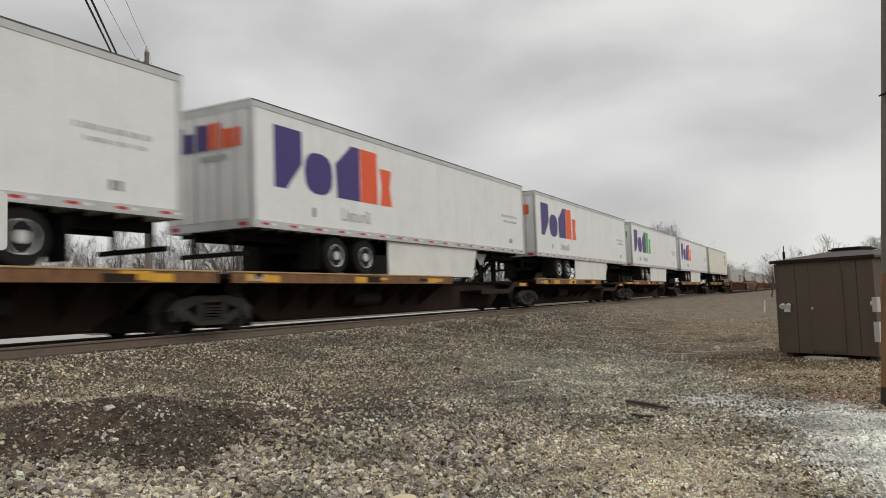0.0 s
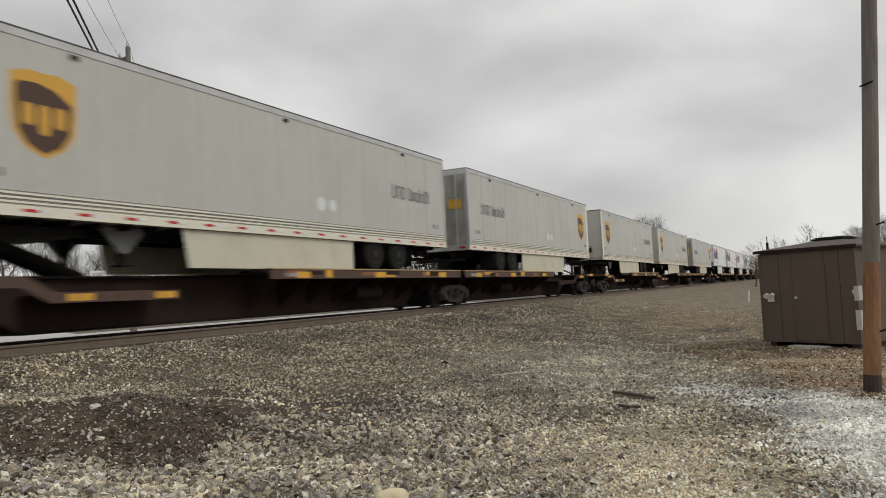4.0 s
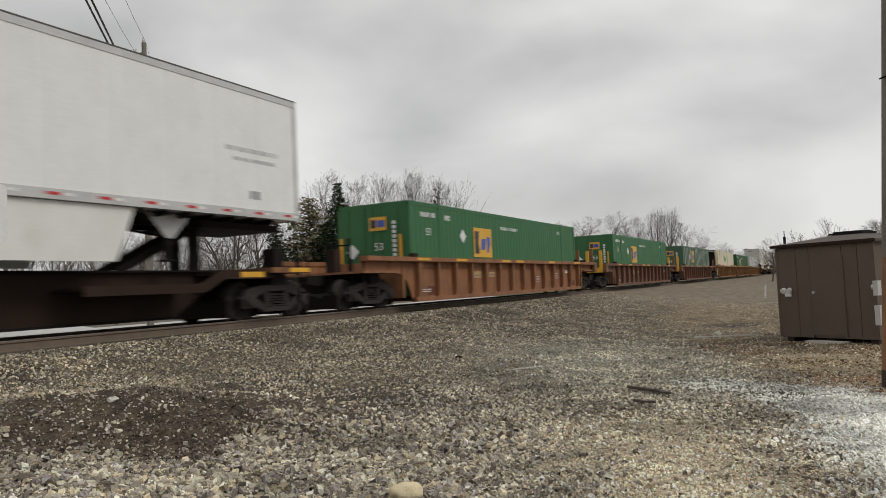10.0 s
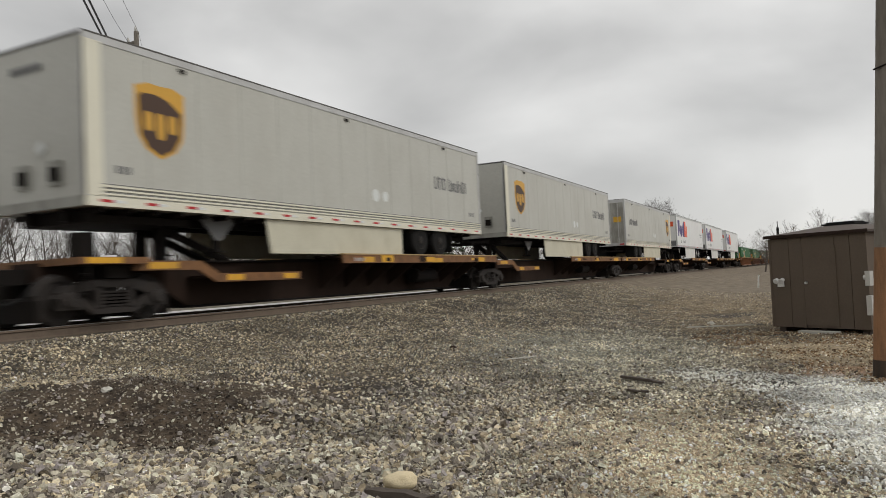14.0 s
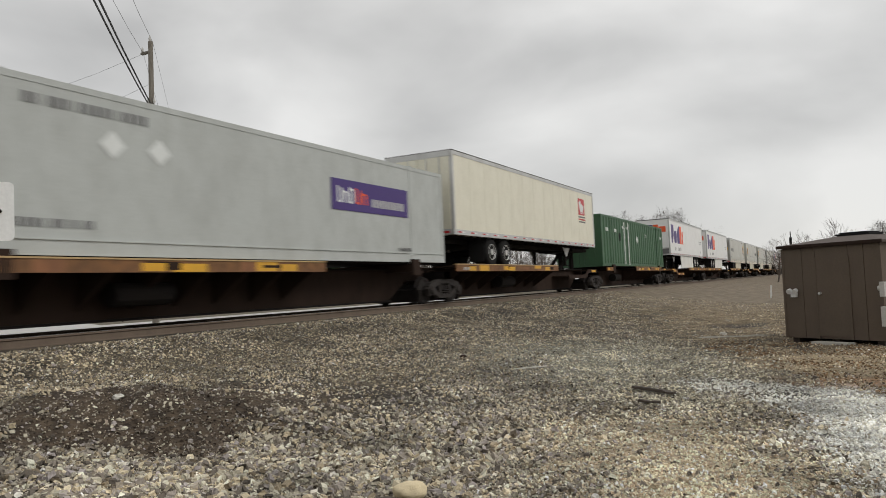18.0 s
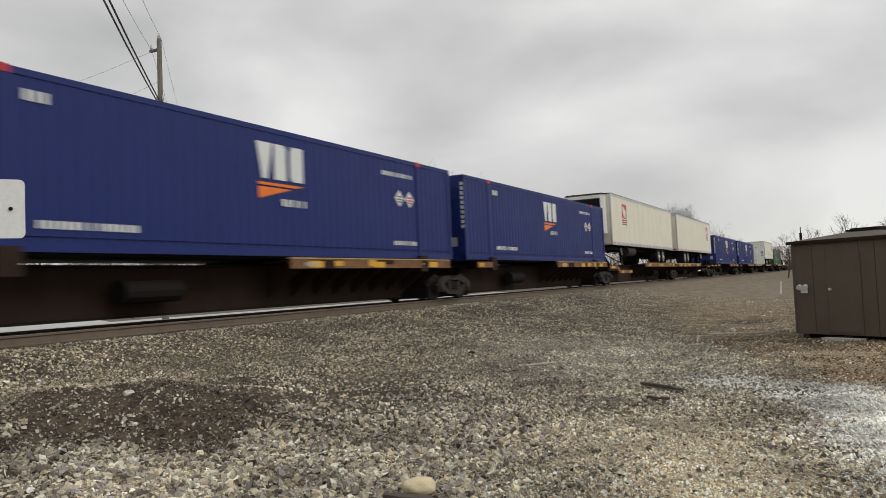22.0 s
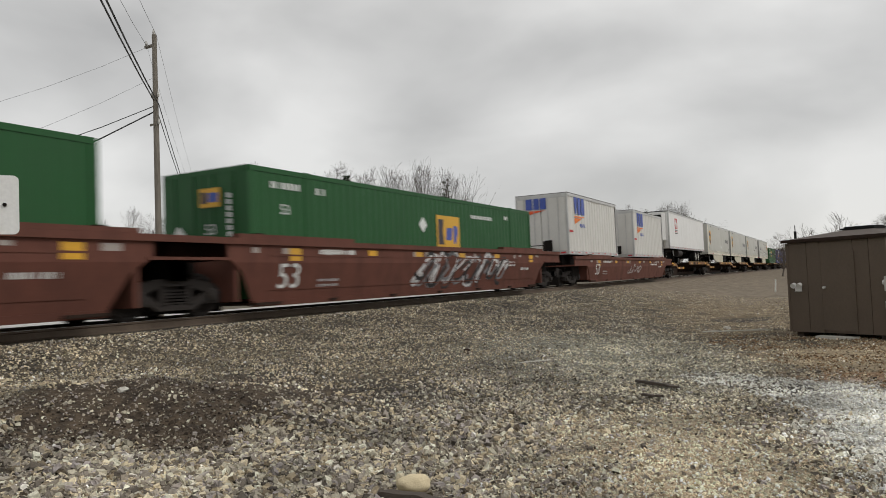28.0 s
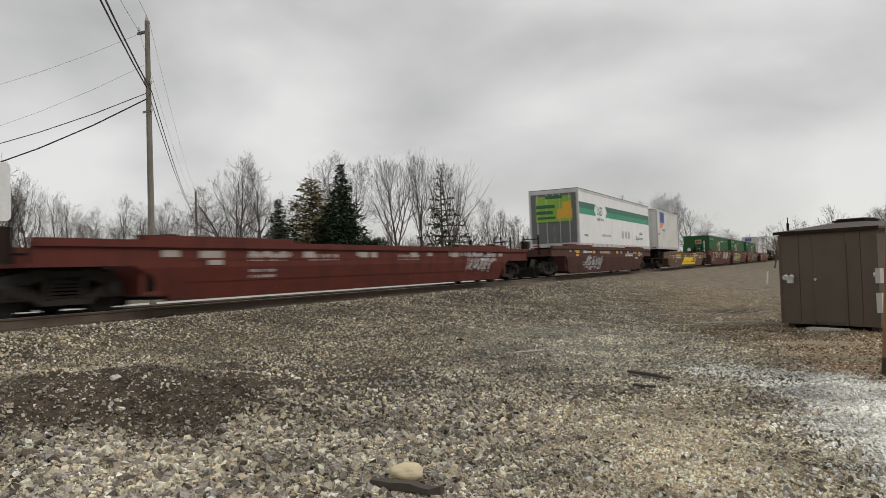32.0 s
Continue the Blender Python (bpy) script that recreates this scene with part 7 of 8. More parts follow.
# ---- shed, posts and small things of the yard ----
def polar(az, r, z=0.0):
    return Vector((-r * math.sin(radians(az)), r * math.cos(radians(az)), z))


def make_shed():
    a, c = polar(3.09, 18.4), polar(-3.02, 17.25)
    w = (c - a).length
    turn = math.degrees(math.atan2(c.y - a.y, c.x - a.x))
    s = thing("shed", "taupe metal equipment shed with a low hipped roof on skids", "shed", at=pose(a.x, a.y, 0, 0, 0, turn))
    H, B, D = 2.13, 0.11, 2.5
    boxes("wall_body", SHED, s, (0.02, w - 0.02, 0.02, D, B, H))
    doors = (0.36 * w, 0.69 * w)
    xs = [0, 0.22 * w, doors[0], doors[1], 0.84 * w, w]
    for i, (p, q) in enumerate(zip(xs, xs[1:])):
        if i == 2:
            continue
        boxes("wall_panel", SHED, s, (p + 0.006, q - 0.006, 0.0, 0.02, B, H - 0.02))
    for x in (0.0, w - 0.05):
        boxes("corner_trim", SHED, s, (x, x + 0.05, -0.012, 0.02, B, H - 0.02))
    boxes("wall_panel", SHED, s, (doors[0] + 0.004, doors[1] - 0.004, 0.0, 0.02, H - 0.25, H - 0.02))
    d = boxes("door", SHED, s, (doors[0] + 0.02, doors[1] - 0.02, -0.018, 0.02, B + 0.06, H - 0.28), label="flat taupe door")
    boxes("door_frame", SHED, s, (doors[0] - 0.03, doors[0] + 0.02, -0.025, 0.02, B, H - 0.25), (doors[1] - 0.02, doors[1] + 0.03, -0.025, 0.02, B, H - 0.25), (doors[0], doors[1], -0.025, 0.02, H - 0.28, H - 0.24))
    bm = bmesh.new()
    tube(bm, (doors[0] + 0.09, -0.07, 1.1), (doors[0] + 0.09, -0.018, 1.1), 0.03, seg=8)
    part("door_knob", bm, RIM, d, "bright door knob")
    for z in (0.4, 1.0, 1.6):
        boxes("hinge", SHED, d, (doors[1] - 0.03, doors[1] + 0.01, -0.03, -0.015, z, z + 0.09))
    # roof: eaves, hip, ridge vent
    bm = bmesh.new()
    e = 0.06
    lo = [(-e, -e, H), (w + e, -e, H), (w + e, D + e, H), (-e, D + e, H)]
    mid = [(v[0], v[1], H + 0.05) for v in lo]
    up = [(0.36 * w, 1.0, 2.36), (0.64 * w, 1.0, 2.36), (0.64 * w, 1.5, 2.36), (0.36 * w, 1.5, 2.36)]
    r3 = [[bm.verts.new(v) for v in ring] for ring in (lo, mid, up)]
    for p, q in zip(r3, r3[1:]):
        for i in range(4):
            bm.faces.new((p[i], p[(i + 1) % 4], q[(i + 1) % 4], q[i]))
    bm.faces.new(r3[0][::-1])
    bm.faces.new(r3[2])
    r = part("roof", bm, ROOF, s, "low hipped brown roof")
    boxes("roof_vent", BLACK, r, (0.33 * w, 0.67 * w, 0.95, 1.55, 2.36, 2.40), (0.36 * w, 0.64 * w, 1.0, 1.5, 2.40, 2.43))
    boxes("drip_edge", SILL, r, (-e - 0.01, w + e + 0.01, -e - 0.012, -e, H - 0.01, H + 0.06))
    for x in (0.15, 0.5 * w, w - 0.2):
        boxes("skid", ROTTEN, s, (x - 0.05, x + 0.1, 0.1, D - 0.1, -0.05, B))
    boxes("door_step", CONCRETE, s, (doors[0] - 0.05, doors[1] + 0.05, -0.25, -0.02, -0.03, 0.06), label="pale concrete door step")
    # flood lamp and its box
    lamp = boxes("flood_lamp", WHITEP, s, (0.20, 0.34, -0.05, -0.0, 1.02, 1.16), label="white twin flood lamp")
    for x in (0.17, 0.31):
        bm = bmesh.new()
        tube(bm, (x + 0.02, -0.03, 1.18), (x + 0.02, -0.11, 1.14), 0.045, 0.06, 12)
        part("lamp_head", bm, WHITEP, lamp)
    boxes("eave_light", WHITEP, s, (-0.05, 0.0, -0.03, 0.03, H - 0.1, H - 0.02))
    # meters beside the far corner
    for z0, z1, x0, x1 in ((1.02, 1.32, w + 0.002, w + 0.10), (0.42, 0.82, w + 0.002, w + 0.11)):
        k = boxes("meter_box", GREYBOX, s, (x0, x1, -0.15, -0.014, z0, z1), label="light grey electric meter box")
        if z0 > 1:
            bm = bmesh.new()
            tube(bm, (x0, -0.08, z0 + 0.17), (x0 - 0.05, -0.08, z0 + 0.17), 0.055, seg=14)
            part("meter_dial", bm, RIM, k)


make_shed()


def wood_pole(name, label, foot, top, r0, r1, lower=None):
    p = thing(name, label, "utility pole", "utility poles", at=Matrix.Translation(foot))
    d = Vector(top) - Vector(foot)
    k = 0.2 if lower else 0.0
    if lower:
        bm = bmesh.new()
        tube(bm, (0, 0, 0), d * k, r0, r0 + (r1 - r0) * k, 14)
        part("pole_foot", bm, WOODR, p, "reddish-brown treated foot")
        bm = bmesh.new()
        tube(bm, (0, 0, 0), d * 0.036, r0 + 0.004, r0 + 0.003, 14)
        part("tarred_butt", bm, TAR, p, "black tarred butt")
    bm = bmesh.new()
    tube(bm, d * k, d, r0 + (r1 - r0) * k, r1, 14)
    part("pole_shaft", bm, WOOD, p)
    return p


def wire(bm, a, c, sag, r, n=14):
    a, c = Vector(a), Vector(c)
    pts = [a.lerp(c, i / n) - Vector((0, 0, sag * 4 * (i / n) * (1 - i / n))) for i in range(n + 1)]
    for p, q in zip(pts, pts[1:]):
        tube(bm, p, q, r, seg=5)


def make_poles():
    # the bare pole beside the shed
    f = polar(-3.38, 11.3)
    p = wood_pole("utility_pole", "weathered wooden pole with a reddish treated foot", (f.x, f.y, -0.1), (f.x + 0.58, f.y + 0.1, 9.0), 0.108, 0.085, lower=True)
    bm = bmesh.new()
    for z in (0.9, 2.3, 4.2):
        tube(bm, (0.14, -0.05, z), (0.30, -0.06, z + 0.05), 0.012, seg=5)
    part("step_bolt", bm, STEEL, p)
    # the line pole beyond the track
    g = polar(49.75, 28.0, 0.70)
    t = Vector((g.x + 0.03, g.y, 10.95))
    q = wood_pole("utility_pole", "tall grey wooden line pole with insulators and cables", g, t, 0.125, 0.085)
    rel = t - g
    bm = bmesh.new()
    box(bm, -0.45, 0.0, -0.05, 0.05, rel.z - 0.42, rel.z - 0.34)
    part("cross_arm", bm, WOOD, q)
    for x, z in ((-0.40, rel.z - 0.34), (0.0, rel.z + 0.02), (0.16, rel.z - 2.3), (-0.16, rel.z - 2.3), (0.17, rel.z - 3.3)):
        bm = bmesh.new()
        lathe(bm, [(z, 0.035), (z + 0.08, 0.05), (z + 0.2, 0.02)], 8, "z")
        bmesh.ops.translate(bm, verts=bm.verts, vec=(x, 0, 0))
        part("insulator", bm, GREYBOX, q, "grey porcelain insulator")
    boxes("bracket", WOOD, q, (-0.15, 0.15, -0.13, -0.10, rel.z - 3.36, rel.z - 3.28))
    # the next poles of the line
    h = polar(46.6, 88.0, 0.8)
    wood_pole("utility_pole", "distant grey wooden line pole", h, (h.x, h.y, 11.6), 0.16, 0.12)
    k = Vector((24.0, -27.0, 0.0))
    wood_pole("utility_pole", "grey wooden line pole behind the yard", k, (k.x, k.y, 10.6), 0.16, 0.12)
    m = polar(84, 46, 0.8)
    wood_pole("utility_pole", "grey wooden pole by the road", m, (m.x, m.y, 9.5), 0.15, 0.11)
    lines = thing("overhead_cables", "black overhead cables on wooden poles", "cable", kind="structure")
    for i, (z, za, zb, r, s) in enumerate(((8.55, 8.6, 8.8, 0.022, 1.5), (8.35, 8.45, 8.5, 0.022, 1.5), (10.9, 10.5, 11.5, 0.006, 2.6), (10.6, 10.2, 11.1, 0.006, 2.6))):
        dx = -0.4 if i == 3 else (0.12 if i == 2 else (-0.1, 0.16)[i % 2])
        bm = bmesh.new()
        wire(bm, (t.x + dx, t.y, z), (k.x + dx, k.y, za), s, r)
        wire(bm, (t.x + dx, t.y, z), (h.x + dx, h.y, zb), 0.9, r * 0.75)
        part("cable", bm, CABLE, lines)
    for z, ze, r, s in ((8.35, 8.0, 0.016, 2.6), (8.15, 7.6, 0.026, 3.3), (10.6, 9.6, 0.0045, 2.6), (9.4, 8.2, 0.0045, 3.0)):
        bm = bmesh.new()
        wire(bm, (t.x, t.y, z), (m.x, m.y, ze), s, r)
        part("cable", bm, CABLE, lines)


make_poles()


def make_yard_things():
    # back of a white road sign on its post
    s = thing("road_sign", "blank white back of a rounded metal sign on a post", "sign")
    r, az = 7.4, 58.62
    c = polar(az, r)
    out = (Vector((0, 0, 0)) - Vector((c.x, c.y, 0))).normalized()
    side = Vector((0, 0, 1)).cross(out)       # towards the picture's right as seen from the yard
    base = Matrix((( side.x, out.x, 0, c.x), (side.y, out.y, 0, c.y), (0, 0, 1, 0), (0, 0, 0, 1)))
    s.matrix_basis = base
    z0, z1, w = 1.6 + r * math.tan(radians(4.30)), 1.6 + r * math.tan(radians(8.28)), 1.3
    bm = bmesh.new()
    pts, q = [], 0.045
    for cx, cz, u0 in ((-q, z1 - q, 0), (-w + q, z1 - q, 90), (-w + q, z0 + q, 180), (-q, z0 + q, 270)):
        for i in range(5):
            u = radians(u0 + i * 22.5)
            pts.append((cx + q * math.cos(u), cz + q * math.sin(u)))
    prism(bm, pts, "y", -0.004, 0.004)
    part("sign_plate", bm, WHITEP, s, "white enamelled plate")
    for x in (-0.11, -w + 0.11):
        bm = bmesh.new()
        tube(bm, (x, 0.004, (z0 + z1) / 2), (x, 0.016, (z0 + z1) / 2), 0.018, seg=6)
        tube(bm, (x, 0.016, (z0 + z1) / 2), (x, 0.024, (z0 + z1) / 2), 0.010, seg=6)
        part("bolt", bm, STEEL, s)
    g = ground_z(c.x, c.y)
    boxes("sign_post", SILVER, s, (-w / 2 - 0.03, -w / 2 + 0.03, -0.05, -0.006, g - 0.2, z1 - 0.02))
    # pale boulder on a weathered plank
    p = polar(31.3, 5.56)
    bm = bmesh.new()
    bmesh.ops.create_icosphere(bm, subdivisions=3, radius=1)
    for v in bm.verts:
        n1 = noise.noise(v.co * 1.6) * 0.22 + noise.noise(v.co * 4) * 0.06
        v.co = Vector((v.co.x * 0.135, v.co.y * 0.10, v.co.z * 0.075)) * (1 + n1)
        v.co.z = max(v.co.z, -0.05)
    b = thing("boulder", "pale buff boulder lying beside a plank", "rock", at=pose(p.x, p.y, ground_z(p.x, p.y) + 0.075, 0, 0, 25))
    part("boulder_body", bm, SAND, b, smooth=True)
    u, v = polar(34.0, 5.43), polar(28.6, 5.12)
    plank("plank", "short weathered grey plank on the gravel", u, v, 0.10, 0.05, ROTTEN, 3)
    plank("broken_board", "split dark board lying on gravel", polar(13.95, 10.8), polar(10.9, 10.2), 0.09, 0.03, ROTTEN, 5)
    plank("broken_board", "short dark board lying on gravel", polar(13.6, 9.55), polar(12.0, 9.42), 0.07, 0.025, ROTTEN, 6)
    plank("pale_stick", "thin pale stick lying on gravel", polar(22.7, 12.6), polar(20.3, 12.9), 0.03, 0.02, CONCRETE, 7)
    plank("pale_pipe", "pale strip on the dirt near the shed", polar(9.0, 19.3), polar(4.4, 19.8), 0.04, 0.03, CONCRETE, 8)
    q = polar(22.7, 7.85)
    rock("dark_clod", "dark clod of earth on the gravel", q, 0.055, BLACK)
    rock("pale_lump", "pale limestone lump on dark cinders", polar(52.4, 8.75), 0.06, CONCRETE)
    rock("dark_clod", "dark clod of earth on the bank", polar(26.8, 13.6), 0.06, SILL)
    rock("pale_lump", "pale lump of stone near the shed", polar(7.3, 20.5), 0.09, CONCRETE)
    # white marker post by the track, signal mast far off
    g = polar(3.85, 50.0, 0.0)
    m = thing("marker_post", "leaning white marker post by the track", "post", at=pose(g.x - 0.05, g.y, 0.25, 0, 4, 0))
    boxes("post_body", WHITEP, m, (-0.045, 0.045, -0.03, 0.03, -0.3, 0.55))
    g = polar(2.42, 120.0, 0.0)
    m = thing("signal_mast", "thin dark signal mast far down the line", "mast", at=pose(g.x, g.y, 0))
    bm = bmesh.new()
    tube(bm, (0, 0, 0), (0, 0, 7.6), 0.10, 0.06, 8)
    part("mast_pole", bm, STEEL, m)
    boxes("signal_head", BLACK, m, (-0.18, 0.18, -0.15, 0.15, 5.6, 6.7))
    bm = bmesh.new()
    tube(bm, (-0.4, 0, 5.2), (0.4, 0, 5.2), 0.03, seg=6)
    part("mast_rung", bm, STEEL, m)


def plank(name, label, a, c, w, h, mat, seed):
    r = random.Random(seed)
    d = c - a
    L = d.length
    o = thing(name, label, "debris", at=pose(a.x, a.y, (ground_z(a.x, a.y) + ground_z(c.x, c.y)) / 2 + 0.035, 0, 0, math.degrees(math.atan2(d.y, d.x))))
    bm = bmesh.new()
    n = 7
    top = [(L * i / n, h + r.uniform(-0.3, 0.3) * h) for i in range(n + 1)]
    rings = []
    for i, (x, z) in enumerate(top):
        k = w / 2 * r.uniform(0.7, 1.05) * (0.6 if i in (0, n) else 1)
        y = r.uniform(-0.1, 0.1) * w
        rings.append([bm.verts.new(p) for p in ((x, y - k, 0), (x, y + k, 0), (x, y + k * 0.9, z), (x, y - k * 0.9, z))])
    for p, q in zip(rings, rings[1:]):
        for i in range(4):
            bm.faces.new((p[i], p[(i + 1) % 4], q[(i + 1) % 4], q[i]))
    bm.faces.new(rings[0][::-1])
    bm.faces.new(rings[-1])
    part(name + "_body", bm, mat, o)


def rock(name, label, at, size, mat):
    bm = bmesh.new()
    bmesh.ops.create_icosphere(bm, subdivisions=2, radius=size)
    for v in bm.verts:
        v.co *= 1 + 0.5 * noise.noise(v.co / size * 1.3 + Vector((at.x, at.y, 0)))
        v.co.z *= 0.6
    o = thing(name, label, "rock", at=pose(at.x, at.y, ground_z(at.x, at.y) + size * 0.25))
    part(name + "_body", bm, mat, o)


make_yard_things()


def make_road_things():
    # speed sign beyond the track
    c = polar(51.98, 33.0)
    g = ground_z(c.x, c.y)
    z1 = 1.6 + 33 * math.tan(radians(2.66))
    s = thing("speed_sign", "white speed limit sign on a thin post", "sign", at=pose(c.x, c.y, g, 0, 0, 51.98))
    h, w = 0.76, 0.61
    zt = z1 - g
    boxes("sign_plate", WHITEP, s, (-w / 2, w / 2, -0.004, 0.004, zt - h, zt))
    for txt, z, k in (("SPEED", zt - 0.20, 0.12), ("LIMIT", zt - 0.37, 0.12), ("25", zt - 0.71, 0.28)):
        me = text_mesh(txt, k, LOGOK)
        wd = max(v.co.x for v in me.vertices)
        part("lettering", me, LOGOK, s, at=pose(-wd / 2, -0.006, z, 90))
    boxes("sign_post", STEEL, s, (-0.03, 0.03, 0.004, 0.04, 0, zt))
    # vehicles on the far road
    vehicle("silver_car", "silver car waiting on the road beyond the track", polar(58.3, 40.0), 60, GREYBOX, 1.6)


def vehicle(name, label, at, turn, mat, h):
    v = thing(name, label, "car", at=pose(at.x, at.y, ground_z(at.x, at.y) + 0.02, 0, 0, turn))
    bm = bmesh.new()
    prism(bm, [(-2.2, 0.35), (2.2, 0.35), (2.25, 0.65), (2.1, 0.85), (1.1, 0.95), (-2.1, 0.98), (-2.25, 0.7)], "y", -0.88, 0.88)
    bmesh.ops.bevel(bm, geom=bm.edges[:], offset=0.05, segments=2, affect="EDGES")
    part("car_body", bm, mat, v)
    bm = bmesh.new()
    prism(bm, [(-1.7, 0.95), (1.05, 0.93), (0.45, h), (-1.1, h + 0.02)], "y", -0.74, 0.74)
    bmesh.ops.bevel(bm, geom=bm.edges[:], offset=0.05, segments=2, affect="EDGES")
    part("cabin", bm, mat, v)
    for s in (-1, 1):
        bm = bmesh.new()
        prism(bm, [(-1.45, 1.0), (0.85, 0.99), (0.40, h - 0.08), (-1.0, h - 0.06)], "y", s * 0.742, s * 0.75)
        part("side_window", bm, WINDOW, v)
    for x in (-1.35, 1.4):
        for s in (-1, 1):
            bm = bmesh.new()
            tube(bm, (0, s * 0.68, 0), (0, s * 0.9, 0), 0.32, seg=18)
            w = part("wheel", bm, BLACK, v, at=Matrix.Translation((x, 0, 0.32)))
            bm = bmesh.new()
            tube(bm, (0, s * 0.9, 0), (0, s * 0.91, 0), 0.2, seg=14)
            part("hub", bm, RIM, w)


make_road_things()


# ---- trees ----
def bare_tree_mesh(seed, height, spread, levels=3, thin=0.009, low=0.28, mat=None, crooked=1.0, rise=0.10, stout=0.016):
    """A leafless tree as two meshes: trunk with limbs, and twigs. crooked: how much the limbs wander; rise: how fast they bend upwards."""
    r = random.Random(seed)
    wood, twig = ([], []), ([], [])

    def stick(store, a, c, ra, rc, k):
        q = (c - a).to_track_quat("Z", "Y")
        vs, fs = store
        o = len(vs)
        for p, rad in ((a, ra), (c, rc)):
            for i in range(k):
                u = 2 * math.pi * i / k
                vs.append(p + q @ Vector((rad * math.cos(u), rad * math.sin(u), 0)))
        for i in range(k):
            fs.append((o + i, o + (i + 1) % k, o + k + (i + 1) % k, o + k + i))

    def grow(a, d, length, rad, depth, u0):
        n = (9, 7, 4, 3)[depth]
        p, v = a, d
        u = u0
        for i in range(n):
            j = (0.06, 0.12, 0.15, 0.17)[depth] * crooked
            v = (v + Vector((r.gauss(0, j), r.gauss(0, j), (0.05, rise, rise * 0.8, 0.03)[depth]))).normalized()
            q = p + v * length / n * r.uniform(0.8, 1.2)
            ra, rc = max(rad * (1 - 0.85 * i / n), thin), max(rad * (1 - 0.85 * (i + 1) / n), thin * 0.8)
            stick(wood if depth < 2 else twig, p, q, ra, rc, (8, 5, 3, 3)[depth])
            f = (i + 1) / n
            if depth < levels and f >= (low if depth == 0 else 0.25):
                for _ in range((2, 1 + (r.random() < 0.45), 1 + (r.random() < 0.4), 0)[depth]):
                    u += 2.4 + r.gauss(0, 0.4)
                    side = v.orthogonal().normalized()
                    side = (Matrix.Rotation(u, 3, v) @ side)
                    t = spread * r.uniform(0.7, 1.25) * (1.15 - 0.45 * f)
                    w = (v * math.cos(t) + side * math.sin(t)).normalized()
                    grow(q, w, length * (0.62 * (1 - f) + 0.22) * r.uniform(0.7, 1.25), rc * r.uniform(0.5, 0.75), depth + 1, u)
            p = q
    lean = Vector((r.gauss(0, 0.06 * crooked), r.gauss(0, 0.06 * crooked), 1)).normalized()
    grow(Vector((0, 0, 0)), lean, height * 0.9, height * stout, 0, r.uniform(0, 6))
    k = 11.3 / max(v.z for v in twig[0])
    out = []
    for (vs, fs), name, m in ((wood, "trunk", mat or BARK), (twig, "crown", mat or TWIG)):
        me = bpy.data.meshes.new(name)
        me.from_pydata([tuple(v * k) for v in vs], [], fs)
        me.materials.append(m)
        out.append(me)
    return out


def plant(name, label, meshes, at, scale, turn, kind_word="tree", group="bare trees"):
    t = thing(name, label, kind_word, group, at=pose(at.x, at.y, ground_z(at.x, at.y) - 0.1, 0, 0, turn) @ Matrix.Diagonal((scale[0], scale[0], scale[1], 1)))
    part("trunk", meshes[0], BARK, t)
    part("crown", meshes[1], TWIG, t)
    return t


def conifer_mesh(seed, height, radius, mat, boughs=150, droop=0.30, shape=0.85, start=0.05, plate=0.30, tuft=0.22):
    """Single boughs round a trunk, each a drooping, flat spray of short needle tufts with gaps between the boughs. shape: how the crown tapers; plate: how wide a spray spreads."""
    r = random.Random(seed)
    vs, fs = [], []
    bm = bmesh.new()
    tube(bm, (0, 0, 0), (0, 0, height * 0.97), height * 0.016, 0.02, 8)
    for i in range(boughs):
        f = start + (0.985 - start) * ((i + r.random()) / boughs) ** 1.12
        z, u = height * f, i * 2.39996 + r.gauss(0, 0.35)
        L = radius * max(1 - f, 0.0) ** shape * r.choice((0.62, 0.85, 1.0, 1.0, 1.15)) * r.uniform(0.85, 1.1) + 0.10
        lift = 0.10 + 0.35 * f * f
        tip = Vector((math.cos(u) * L, math.sin(u) * L, z + L * (lift - droop)))
        if L > 0.5:
            tube(bm, (0, 0, z), tip * 0.97 + Vector((0, 0, z * 0.03)), 0.03 + 0.012 * L, 0.012, 4)
        m = max(3, int(L / 0.17))
        for j in range(m):
            g = (j + 0.5 + r.uniform(-0.3, 0.3)) / m
            if L > 1.2 and g < 0.16:
                continue
            for _ in range(4 if L > 0.8 else 3):
                off = r.gauss(0, 1) * plate * L * (0.25 + 0.75 * math.sin(math.pi * min(g * 0.85 + 0.1, 1)))* 0.55
                c = Vector((math.cos(u) * L * g - math.sin(u) * off, math.sin(u) * L * g + math.cos(u) * off, z + L * (lift * g - droop * g * g) + r.gauss(0, 0.05) * (0.6 + L * 0.4) - abs(off) * 0.15))
                s = tuft * r.uniform(0.65, 1.3) * (0.55 + 0.6 * (1 - f))
                a = u + r.gauss(0, 0.8)
                d = Vector((math.cos(a), math.sin(a), r.gauss(-0.05, 0.35))).normalized()
                o = d.cross(Vector((r.gauss(0, 0.6), r.gauss(0, 0.6), 1))).normalized() * s * 0.30
                q = len(vs)
                vs += [c - o, c + o, c + d * s * 1.5 + o * 0.2, c + d * s * 0.75 - o * 1.3]
                fs += [(q, q + 1, q + 2), (q, q + 2, q + 3)]
    me = bpy.data.meshes.new("crown")
    me.from_pydata([tuple(v) for v in vs], [], fs)
    me.materials.append(mat)
    return finish(bm, "trunk", BARK), me


